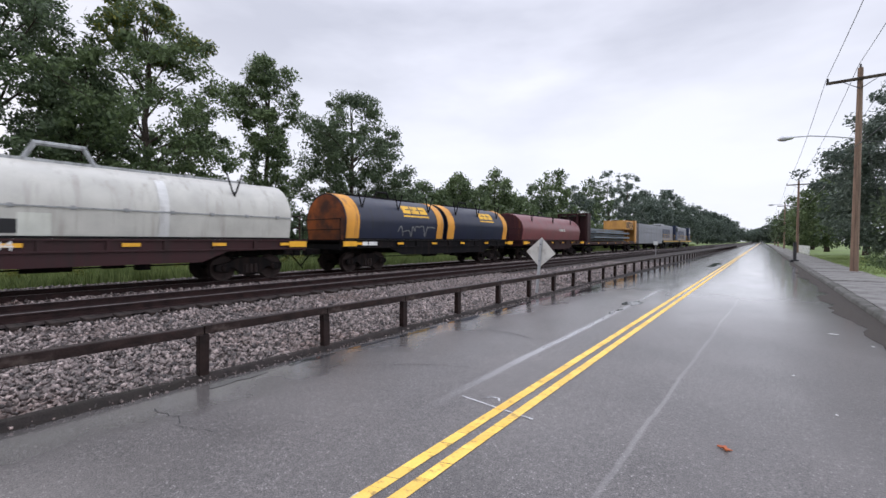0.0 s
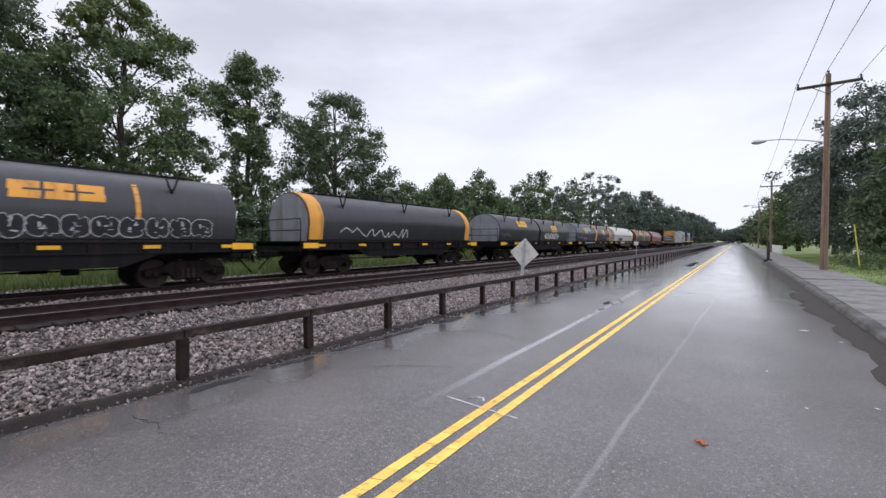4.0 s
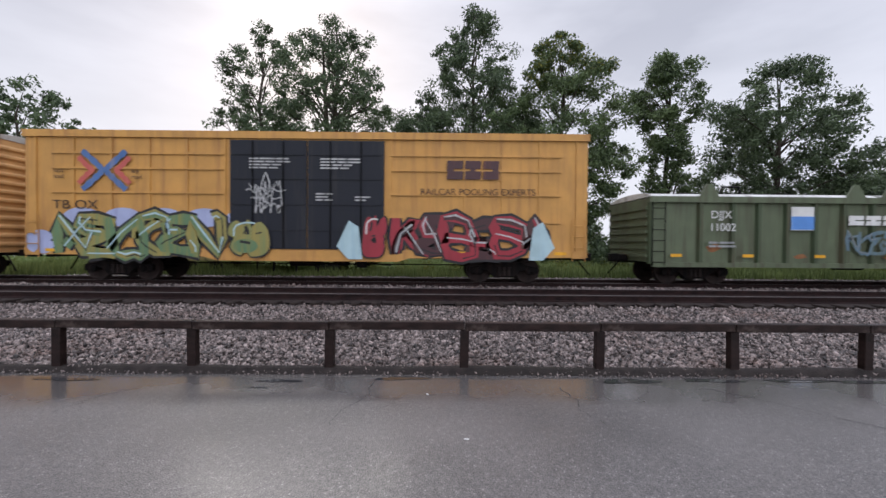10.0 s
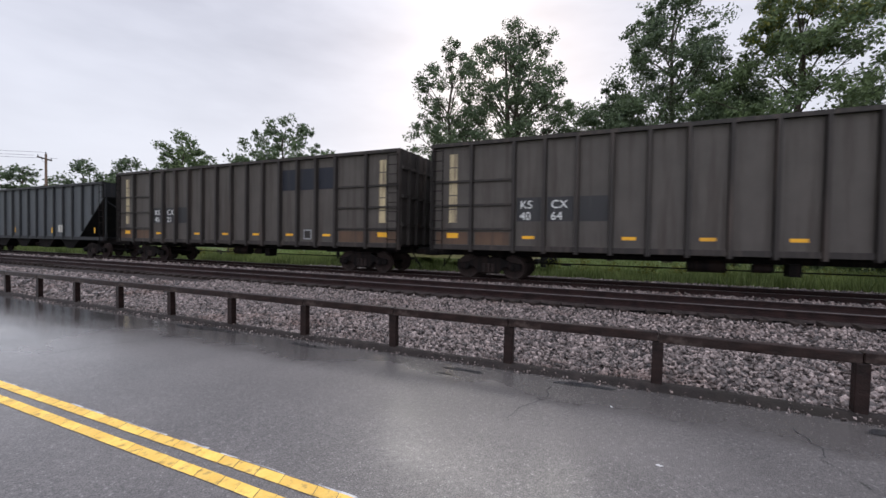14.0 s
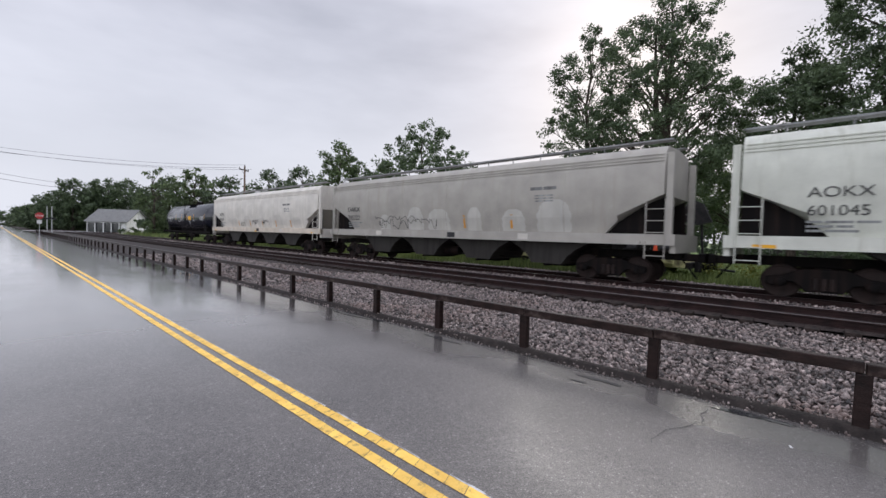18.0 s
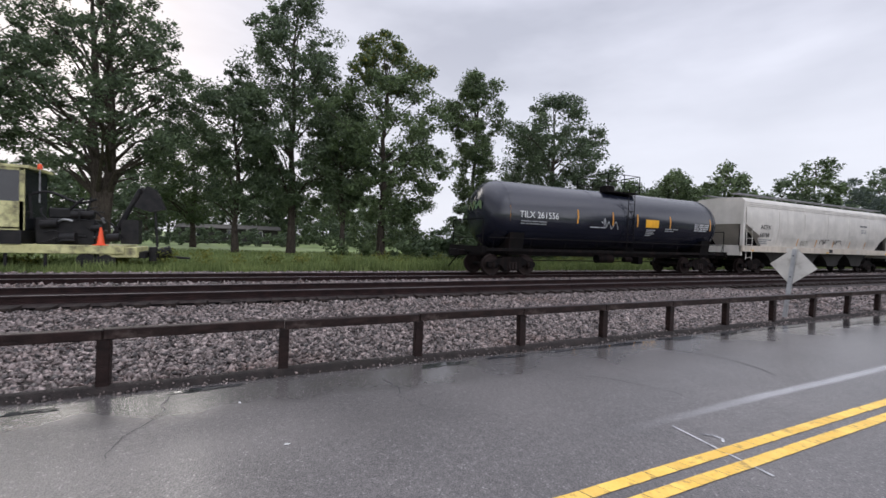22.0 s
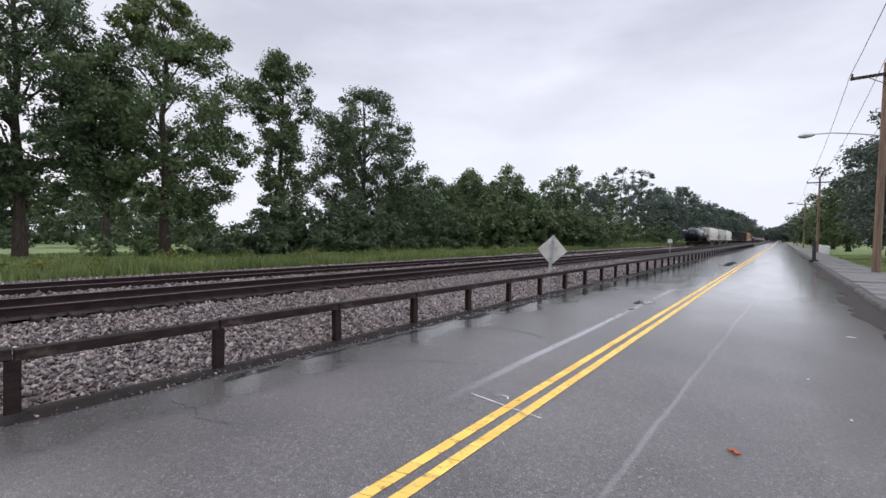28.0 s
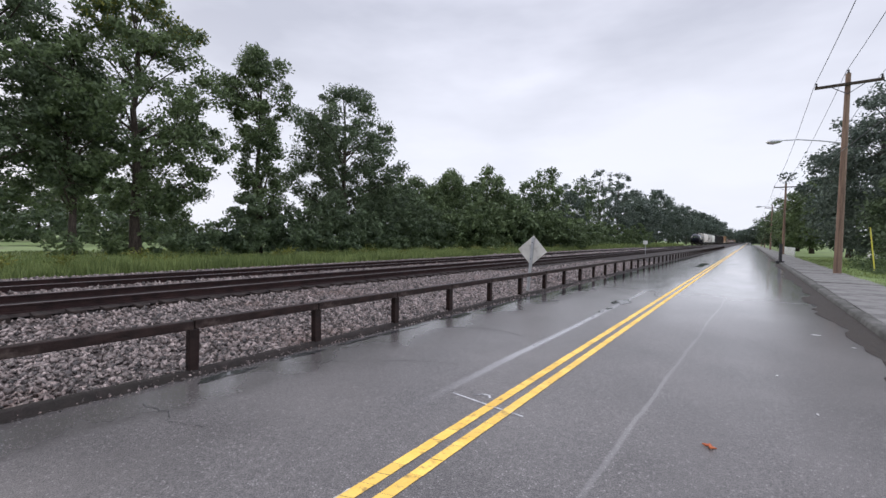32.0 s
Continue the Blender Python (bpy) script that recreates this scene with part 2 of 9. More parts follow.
    shine = op('MINIMUM', op('ADD', op('ADD', op('MULTIPLY', lane, 0.22), op('MULTIPLY', soaked, 0.62)), op('MULTIPLY', sheen, 0.35)), 1.0)
    l.new(op('SUBTRACT', ranged(shine, 0.0, 1.0, 0.38, 0.18), op('MULTIPLY', film, 0.13)), b.inputs["Roughness"])
    b.inputs["Specular IOR Level"].default_value = 0.5
    # the film of rain over the stones
    ripple = noise(2.2, 4.0, (0.9, 0.35, 1))
    l.new(op('MINIMUM', op('ADD', op('MULTIPLY', shine, 0.40), op('ADD', op('MULTIPLY', film, 0.72), 0.24)), 1.0), b.inputs["Coat Weight"])
    l.new(op('SUBTRACT', ranged(ripple, 0.35, 0.7, 0.20, 0.26), op('MAXIMUM', op('MULTIPLY', soaked, 0.12), op('MULTIPLY', film, 0.11))), b.inputs["Coat Roughness"])
    b.inputs["Coat IOR"].default_value = 1.33
    cb = n.new("ShaderNodeBump")
    cb.inputs["Distance"].default_value = 0.003
    l.new(ranged(film, 0.0, 1.0, 0.25, 0.5), cb.inputs["Strength"])
    l.new(noise(9.0, 3.0, (1.0, 0.5, 1)), cb.inputs["Height"])
    l.new(cb.outputs[0], b.inputs["Coat Normal"])
    bp = n.new("ShaderNodeBump")
    bp.inputs["Distance"].default_value = 0.003
    l.new(ranged(op('ADD', shine, film), 0.0, 0.8, 0.7, 0.03), bp.inputs["Strength"])
    l.new(agg.outputs["Distance"], bp.inputs["Height"])
    l.new(bp.outputs[0], b.inputs["Normal"])
    return m


M = {}
M["asphalt"] = wet_asphalt()
M["water"] = surface("standing_water", (0.02, 0.02, 0.022), (0.05, 0.05, 0.052), 1.5, 0.03, 0.06, bump=0.0, spec=0.6)
M["yellow"] = surface("yellow_paint", (0.72, 0.42, 0.06), (0.85, 0.56, 0.12), 6, 0.45, bump=0.2, grime=(0.22, 0.14, 0.05), grime_scale=14, grime_amount=0.25, island=0.12)
M["white_line"] = surface("worn_white_paint", (0.42, 0.42, 0.43), (0.6, 0.6, 0.6), 5, 0.4, bump=0.2, grime=(0.10, 0.10, 0.105), grime_scale=9, grime_amount=0.6)
M["tar"] = surface("tar_crack", (0.012, 0.012, 0.013), (0.03, 0.03, 0.03), 9, 0.45, bump=0.1)
M["concrete"] = surface("weathered_concrete", (0.10, 0.097, 0.09), (0.24, 0.23, 0.215), 1.4, 0.55, 0.85, bump=0.3, grime=(0.05, 0.046, 0.042), grime_scale=1.1, grime_amount=0.6)
M["kerb"] = surface("mossy_kerb_concrete", (0.045, 0.043, 0.038), (0.15, 0.145, 0.135), 2.0, 0.5, 0.8, bump=0.4, grime=(0.035, 0.035, 0.028), grime_scale=2.2, grime_amount=0.6, spec=0.15)
M["rail"] = surface("rusty_rail_steel", (0.009, 0.0050, 0.0050), (0.030, 0.0155, 0.0140), 4, 0.55, 0.75, metal=0.1, bump=0.3, spec=0.15)
M["track_dark"] = surface("dark_brown_ballast", (0.009, 0.0065, 0.006), (0.042, 0.031, 0.028), 6, 0.5, 0.8, bump=1.0, fine=38, spec=0.15)
M["rail_head"] = surface("worn_rail_head", (0.07, 0.058, 0.056), (0.16, 0.14, 0.135), 6, 0.30, 0.45, metal=0.6, bump=0.02)
M["tie"] = surface("creosoted_tie_wood", (0.010, 0.0075, 0.0065), (0.040, 0.030, 0.026), 3, 0.7, 0.9, bump=0.6, stretch=(0.4, 6, 6), island=0.3, spec=0.15)
# bed far darker than the stones: shade in their gaps is put in
M["ballast"] = surface("gap_shade_ballast", (0.008, 0.0062, 0.0055), (0.055, 0.044, 0.040), 9, 0.55, 0.85, bump=1.0, fine=38, grime=(0.028, 0.020, 0.017), grime_scale=0.5, grime_amount=0.35, spec=0.15)
M["stones"] = surface("ballast_stones", (0.026, 0.0185, 0.0165), (0.275, 0.224, 0.205), 9, 0.28, 0.55, bump=0.4, grime=(0.12, 0.078, 0.064), grime_scale=0.45, grime_amount=0.3, island=0.9, spec=0.45)
M["fence_wood"] = surface("rust_stained_fence_steel", (0.006, 0.0034, 0.0030), (0.026, 0.0145, 0.0125), 5, 0.32, 0.55, bump=0.4, grime=(0.09, 0.070, 0.060), grime_scale=3, grime_amount=0.15, stretch=(1, 1, 3), spec=0.15)
M["bark"] = surface("grey_brown_bark", (0.020, 0.016, 0.013), (0.085, 0.070, 0.056), 5, 0.8, 0.95, bump=1.0, stretch=(3, 3, 0.5), spec=0.15)
M["leaf_dark"] = leafy("dark_summer_leaves", (0.041, 0.059, 0.038), (0.120, 0.161, 0.084))
M["leaf_mid"] = leafy("green_summer_leaves", (0.044, 0.067, 0.036), (0.141, 0.187, 0.083))
M["leaf_yellow"] = leafy("yellowing_leaves", (0.045, 0.065, 0.016), (0.20, 0.20, 0.045))
# distance haze is put into this paler, bluer leaf colour
M["leaf_haze"] = leafy("hazed_blue_green_leaves", (0.049, 0.067, 0.057), (0.117, 0.147, 0.115))
M["grass"] = leafy("tall_wet_grass", (0.070, 0.100, 0.034), (0.22, 0.27, 0.095))
M["field"] = surface("mown_field_grass", (0.075, 0.115, 0.032), (0.18, 0.25, 0.07), 0.35, 0.8, 0.95, bump=0.6, fine=12, grime=(0.10, 0.085, 0.045), grime_scale=0.12, grime_amount=0.3)
M["pole_wood"] = surface("weathered_pole_wood", (0.075, 0.045, 0.032), (0.22, 0.145, 0.105), 2.5, 0.7, 0.9, bump=0.5, stretch=(6, 6, 0.35))
M["galv"] = surface("galvanised_steel", (0.36, 0.37, 0.38), (0.52, 0.53, 0.54), 5, 0.35, 0.5, metal=0.7, bump=0.05)
M["dark_metal"] = surface("dark_line_hardware", (0.02, 0.02, 0.022), (0.06, 0.06, 0.065), 5, 0.4, 0.6, metal=0.4, bump=0.1)
M["sign_back"] = surface("bare_sign_back", (0.52, 0.50, 0.46), (0.68, 0.66, 0.61), 2.2, 0.38, 0.55, metal=0.35, bump=0.08, grime=(0.27, 0.24, 0.20), grime_scale=2.6, grime_amount=0.35)


# ---- mesh helpers ----
def box(bm, x0, x1, y0, y1, z0, z1):
    v = [bm.verts.new((x, y, z)) for z in (z0, z1) for y in (y0, y1) for x in (x0, x1)]
    for q in ((0, 2, 3, 1), (4, 5, 7, 6), (0, 1, 5, 4), (2, 6, 7, 3), (0, 4, 6, 2), (1, 3, 7, 5)):
        bm.faces.new([v[i] for i in q])


def prism(bm, pts, a, b, axis="y"):
    """A closed outline, given in the other two axes, drawn out from a to b."""
    def at(p, s):
        return {"y": (p[0], s, p[1]), "x": (s, p[0], p[1]), "z": (p[0], p[1], s)}[axis]
    lo, hi = [bm.verts.new(at(p, a)) for p in pts], [bm.verts.new(at(p, b)) for p in pts]
    n = len(pts)
    for i in range(n):
        bm.faces.new((lo[i], lo[(i + 1) % n], hi[(i + 1) % n], hi[i]))
    bm.faces.new(lo[::-1])
    bm.faces.new(hi)


def rod(bm, p, q, r0, r1=None, seg=8):
    """A round bar from p to q."""
    p, q = Vector(p), Vector(q)
    r1 = r0 if r1 is None else r1
    d = (q - p).normalized()
    s = d.orthogonal().normalized()
    c = d.cross(s)
    lo, hi = [], []
    for i in range(seg):
        a = 2 * math.pi * i / seg
        o = s * math.cos(a) + c * math.sin(a)
        lo.append(bm.verts.new(p + o * r0))
        hi.append(bm.verts.new(q + o * r1))
    for i in range(seg):
        bm.faces.new((lo[i], lo[(i + 1) % seg], hi[(i + 1) % seg], hi[i]))
    bm.faces.new(lo[::-1])
    bm.faces.new(hi)


def lathe(bm, prof, axis="x", centre=(0, 0, 0), seg=24):
    """A profile of (along, radius) turned about an axis."""
    rings = []
    for s, r in prof:
        ring = []
        for i in range(seg):
            a = 2 * math.pi * i / seg
            u, v = r * math.cos(a), r * math.sin(a)
            p = {"x": (s, u, v), "y": (u, s, v), "z": (u, v, s)}[axis]
            ring.append(bm.verts.new(Vector(p) + Vector(centre)))
        rings.append(ring)
    for a, b in zip(rings, rings[1:]):
        for i in range(seg):
            bm.faces.new((a[i], a[(i + 1) % seg], b[(i + 1) % seg], b[i]))
    bm.faces.new(rings[0][::-1])
    bm.faces.new(rings[-1])


def to_mesh(bm, name, material, smooth=False, bevel=0.0):
    bmesh.ops.recalc_face_normals(bm, faces=bm.faces)
    if bevel:
        bmesh.ops.bevel(bm, geom=[e for e in bm.edges if len(e.link_faces) == 2 and e.calc_face_angle(0) > 0.6], offset=bevel, segments=1, affect='EDGES')
    me = bpy.data.meshes.new(name)
    bm.to_mesh(me)
    bm.free()
    me.materials.append(M[material] if isinstance(material, str) else material)
    if smooth:
        for p in me.polygons:
            p.use_smooth = True
        me.set_sharp_from_angle(angle=radians(38))
    return me


def part(name, bm, material, parent=None, label="", smooth=False, bevel=0.0):
    """Links a bmesh, or a mesh made before, as one object under a thing or a part."""
    me = bm if isinstance(bm, bpy.types.Mesh) else to_mesh(bm, name, material, smooth, bevel)
    ob = new(name, me)
    if parent is not None:
        ob.parent = parent
    return tagged(ob, label)


def thing(name, label, category, m=None, group="", kind=""):
    ob = new(name)
    ob.empty_display_size = 0.3
    if m is not None:
        ob.matrix_basis = m
    return tagged(ob, label, category, group, kind)


def raw(name, verts, faces, material, parent=None, smooth=False):
    """One mesh out of computed arrays of corners and of equal faces."""
    me = bpy.data.meshes.new(name)
    v, f = np.asarray(verts, np.float32), np.asarray(faces, np.int32)
    me.vertices.add(len(v))
    me.vertices.foreach_set("co", v.ravel())
    k = f.shape[1]
    me.loops.add(f.size)
    me.loops.foreach_set("vertex_index", f.ravel())
    me.polygons.add(len(f))
    me.polygons.foreach_set("loop_start", np.arange(0, f.size, k, dtype=np.int32))
    me.polygons.foreach_set("loop_total", np.full(len(f), k, np.int32))
    me.update(calc_edges=True)
    me.validate()
    me.materials.append(M[material])
    if smooth:
        me.polygons.foreach_set("use_smooth", np.ones(len(f), bool))
    ob = new(name, me)
    if parent is not None:
        ob.parent = parent
    return ob


def lettering(text, size, material, parent, x, y, z, name="lettering", wide=1.0, side=1):
    """Flat letters on a side wall that faces +x, read from that side, with their lower left corner at y, z (running along +y)."""
    cu = bpy.data.curves.new(name, 'FONT')
    cu.body, cu.size, cu.extrude = text, size, 0.003
    tmp = new(name, cu)
    me = bpy.data.meshes.new_from_object(tmp)
    bpy.data.objects.remove(tmp)
    bpy.data.curves.remove(cu)
    me.materials.clear()
    me.materials.append(M[material])
    ob = new(name, me)
    ob.parent = parent
    ob.matrix_basis = Matrix.Translation((x, y, z)) @ Matrix(((0, 0, 1, 0), (1, 0, 0, 0), (0, 1, 0, 0), (0, 0, 0, 1))) @ Matrix.Diagonal((wide, 1, 1, 1))
    return ob


# ---- ground, road, verge ----
rng = np.random.default_rng(7)
ZR = 0.22          # top of the rails
NEAR_X, FAR_X = -11.75, -15.25
FENCE_X = -5.10


def sheet(name, xs, ys, zf, material):
    X, Y = np.meshgrid(xs, ys)
    Z = zf(X, Y)
    v = np.stack([X, Y, Z], -1).reshape(-1, 3)
    nx, ny = len(xs), len(ys)
    i = (np.arange(ny - 1)[:, None] * nx + np.arange(nx - 1)[None, :]).ravel()
    return raw(name, v, np.stack([i, i + 1, i + nx + 1, i + nx], 1), material, smooth=True)


tagged(sheet("ground", np.concatenate([[-2500, -600, -200], np.arange(-90, -17.5, 2.5), [-5.6, 4.6], np.arange(6, 60, 4), [200, 600, 2500]]),
             np.concatenate([[-2500, -900, -400], np.arange(-240, 300, 6), [400, 900, 2500]]),
             lambda x, y: np.where((x < 4) & (x > -18), -0.30, -0.06 + 0.05 * np.sin(x * 0.35 + y * 0.11)), "field"),
       "mown wet grass field and far ground", "ground", kind="structure")
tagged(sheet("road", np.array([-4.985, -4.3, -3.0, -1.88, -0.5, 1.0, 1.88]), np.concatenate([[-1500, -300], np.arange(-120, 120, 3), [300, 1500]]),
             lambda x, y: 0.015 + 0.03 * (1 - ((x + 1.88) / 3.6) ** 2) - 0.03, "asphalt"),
       "wet dark grey asphalt street with damp shiny patches", "road", kind="structure")


def crown(x):
    return 0.015 + 0.03 * (1 - ((x + 1.88) / 3.6) ** 2) - 0.03


def bend(y):
    """The pair of lines drifts a little towards the track, south of the standing point."""
    return -0.065 * min(1.0, max(0.0, (1.6 - y) / 3.2))


# double yellow line, broken across by fine joints
def yellow_line(x0):
    v, f = [], []
    y, half = -60.0, 0.046
    r = np.random.default_rng(int(abs(x0) * 100))
    while y < 90:
        step = 0.12 + 0.16 * r.random() if -14 < y < 26 else 1.2
        a, b = y + 0.001, y + step - (0.002 + 0.006 * r.random() ** 2 if step < 0.5 else 0.002)
        w0, w1 = r.normal(0, 0.0015, 2) + bend(y)
        k = len(v)
        sh = 0.018
        z = crown(x0) + 0.004
        v += [(x0 - half + w0, a - sh, z), (x0 + half + w0, a + sh, z), (x0 + half + w1, b + sh, z), (x0 - half + w1, b - sh, z)]
        f.append((k, k + 1, k + 2, k + 3))
        y += step
    for a, b in ((90, 600), (-700, -60)):
        k = len(v)
        z = crown(x0) + 0.004
        q = x0 + bend(a)
        v += [(q - half, a, z), (q + half, a, z), (q + half, b, z), (q - half, b, z)]
        f.append((k, k + 1, k + 2, k + 3))
    return tagged(raw("road_marking", v, f, "yellow"), "solid yellow centre line of cracked thermoplastic paint", "road marking", kind="structure")


yellow_line(-1.950)
yellow_line(-1.770)


def ribbon(name, pts, width, material, label, category, dz=0.004, jag=0.0, kind="structure", seed=1):
    """A flat band on the road along points (x, y), its width given per point or once."""
    r = np.random.default_rng(seed)
    v, f = [], []
    n = len(pts)
    for i, (x, y) in enumerate(pts):
        a, b = pts[max(i - 1, 0)], pts[min(i + 1, n - 1)]
        d = Vector((b[0] - a[0], b[1] - a[1])).normalized()
        w = (width[i] if isinstance(width, (list, tuple)) else width) / 2
        w1, w2 = w * (1 + r.normal(0, jag)), w * (1 + r.normal(0, jag))
        v += [(x - d.y * w1, y + d.x * w1, crown(x) + dz), (x + d.y * w2, y - d.x * w2, crown(x) + dz)]
        if i:
            f.append((2 * i - 2, 2 * i - 1, 2 * i + 1, 2 * i))
    return tagged(raw(name, v, f, material), label, category, kind=kind)


# crumbled edge of an older white line along the pair
for k in range(26):
    y = -9.0 + 0.42 * k + 0.1 * math.sin(k * 2.7)
    ribbon("road_marking", [(-2.004 + bend(y + 0.1 * i) + 0.004 * math.sin(k + i), y + 0.1 * i) for i in range(4)], 0.012 + 0.006 * math.sin(k * 1.9), "white_line", "crumbled remains of an old white line", "road marking", jag=0.5, seed=200 + k)

# survey mark in white paint, pale worn streaks, tar cracks, tarred patches
ribbon("road_marking", [(-2.42, 3.42), (-2.2, 3.40), (-1.98, 3.38), (-1.60, 3.36)], 0.022, "white_line", "sprayed white survey mark across the lane", "road marking", jag=0.15)
ribbon("road_marking", [(-2.22, 3.50), (-2.16, 3.58), (-2.09, 3.60), (-2.05, 3.54)], 0.025, "white_line", "sprayed white survey hook", "road marking", jag=0.2, seed=4)


def crack(pts, w, seed):
    r = np.random.default_rng(seed)
    fine = []
    for (ax, ay), (bx, by) in zip(pts, pts[1:]):
        for k in range(5):
            t = k / 5
            fine.append((ax + (bx - ax) * t + r.normal(0, 0.018), ay + (by - ay) * t + r.normal(0, 0.018)))
    fine.append(pts[-1])
    ribbon("road_crack", fine, w * 0.6, "tar", "thin dark crack in the asphalt", "road crack", jag=0.5, seed=seed)


crack([(-4.55, 1.35), (-4.2, 1.45), (-3.95, 1.38), (-3.6, 1.5)], 0.014, 11)
crack([(-4.7, -0.75), (-4.3, -0.72), (-3.9, -0.9), (-3.55, -0.92)], 0.012, 12)
crack([(-4.6, 3.0), (-4.2, 3.35), (-3.6, 3.9), (-2.9, 4.25)], 0.012, 13)
crack([(-4.6, -3.2), (-4.1, -3.5), (-3.8, -3.55)], 0.012, 14)
crack([(-4.3, 6.0), (-3.5, 6.3), (-2.9, 6.1)], 0.02, 15)
crack([(-3.9, -6.6), (-3.3, -6.9), (-2.6, -6.95)], 0.014, 16)


def puddle(cx, cy, rx, ry, seed, label="shallow rain puddle on the asphalt"):
    r = np.random.default_rng(seed)
    n = 28
    ph = r.random(4) * 6.3
    v = [(cx, cy, crown(cx) + 0.0045)]
    for i in range(n):
        a = 2 * math.pi * i / n
        k = 1 + 0.28 * math.sin(2 * a + ph[0]) + 0.18 * math.sin(3 * a + ph[1]) + 0.14 * math.sin(5 * a + ph[2]) + r.normal(0, 0.05)
        x = min(cx + rx * k * math.cos(a), 1.66)
        x = max(x, -4.95)
        v.append((x, cy + ry * k * math.sin(a), crown(x) + 0.0045))
    f = [(0, 1 + i, 1 + (i + 1) % n) for i in range(n)]
    tagged(raw("puddle", v, f, "water"), label, "puddle", kind="structure")


for k, (cx, cy, rx, ry) in enumerate(((-4.78, 2.25, 0.10, 0.26), (-4.82, 3.25, 0.07, 0.30), (-4.82, 4.3, 0.06, 0.34), (-4.80, 5.4, 0.08, 0.50), (-4.80, 6.9, 0.09, 0.55), (-4.78, 8.4, 0.10, 0.6), (-4.80, 10.2, 0.10, 0.8), (-4.72, -1.8, 0.05, 0.2), (-4.84, -0.4, 0.05, 0.35), (-4.82, -6.6, 0.08, 0.8),
                                      (-4.5, -1.95, 0.025, 0.08), (-4.74, -4.3, 0.05, 0.35), (-2.64, 9.5, 0.045, 0.20), (-2.60, 9.95, 0.05, 0.16), (-2.62, 11.3, 0.16, 0.55), (-4.5, 13.0, 0.13, 1.1), (-2.55, 33.5, 0.30, 2.4), (-0.95, 40.0, 0.5, 4.0), (-4.6, 19.0, 0.2, 2.0))):
    puddle(cx, cy, rx, ry, 40 + k)

# litter on the road
bm = bmesh.new()
for a, (dx, dy) in enumerate(((0.05, 0.0), (0.0, 0.05), (-0.05, 0.01), (0.02, -0.045))):
    prism(bm, [(0, 0), (dx * 0.5 - dy * 0.3, dy * 0.5 + dx * 0.3), (dx, dy), (dx * 0.5 + dy * 0.3, dy * 0.5 - dx * 0.3)], 0.002 * a, 0.006 + 0.004 * a, "z")
M["dead_leaf"] = surface("orange_dead_leaf", (0.30, 0.06, 0.02), (0.45, 0.13, 0.04), 8, 0.6)
leaf = part("fallen_leaf", bm, "dead_leaf")
leaf.location = (-0.22, 3.80, crown(-0.2) + 0.004)
tagged(leaf, "curled orange-brown dead leaf on wet asphalt", "leaf")
M["scrap"] = surface("white_litter", (0.5, 0.5, 0.5), (0.7, 0.7, 0.68), 8, 0.6)
for k, (x, y, w) in enumerate(((0.98, 9.75, 0.07), (0.3, 6.4, 0.022), (0.55, 5.2, 0.02), (1.1, 5.6, 0.02), (-4.3, -0.1, 0.02), (-3.3, 0.25, 0.022), (1.35, 9.0, 0.03), (-5.6, 3.1, 0.05))):
    bm = bmesh.new()
    prism(bm, [(-w, -w * 0.3), (w * 0.6, -w * 0.35), (w, w * 0.2), (-w * 0.4, w * 0.4)], 0, 0.006, "z")
    o = part("paper_scrap", bm, "scrap")
    o.location, o.rotation_euler = (x, y, crown(x) + 0.004), (0, 0, k * 0.9)
    tagged(o, "small white scrap of litter on the road", "litter")

# asphalt lip and gutter under the fence
M["lip"] = surface("wet_dark_asphalt_lip", (0.008, 0.006, 0.0055), (0.036, 0.029, 0.026), 7, 0.5, 0.85, bump=1.0, spec=0.15, grime=(0.02, 0.017, 0.014), grime_scale=2.5, grime_amount=0.4)
tagged(sheet("gutter", np.array([-5.22, -5.14, -5.10, -5.03, -4.985, -4.96]), np.concatenate([np.arange(-150, -20, 4), np.arange(-20, 40, 0.35), np.arange(40, 170, 4)]),
             lambda x, y: np.interp(x, [-5.22, -5.14, -5.10, -5.03, -4.985, -4.96], [0.02, 0.055, 0.065, 0.055, 0.0, -0.04]) + 0.012 * np.sin(y * 2.3) * np.sin(y * 0.7 + x), "lip"),
       "low worn asphalt lip under the fence", "kerb", kind="structure")

# ballast bed, rails, ties
BED_X = [-19.4, -18.6, -18.0, -17.0, -16.6, -14.15, -13.95, -13.05, -12.85, -10.3, -9.2, -7.5, -6.2, -5.2, -5.1]
BED_Z = [-0.14, -0.02, 0.06, 0.08, -0.02, -0.02, 0.10, 0.10, -0.02, -0.05, -0.05, -0.04, -0.03, 0.0, 0.02]
tagged(sheet("ballast_bed", np.array(BED_X), np.concatenate([[-1500, -400], np.arange(-150, 160, 2.5), [400, 1500]]),
             lambda x, y: np.interp(x, BED_X, BED_Z) + 0.012 * np.sin(x * 5 + y * 1.3), "ballast"),
       "bed of grey crushed stone ballast", "ballast", kind="structure")


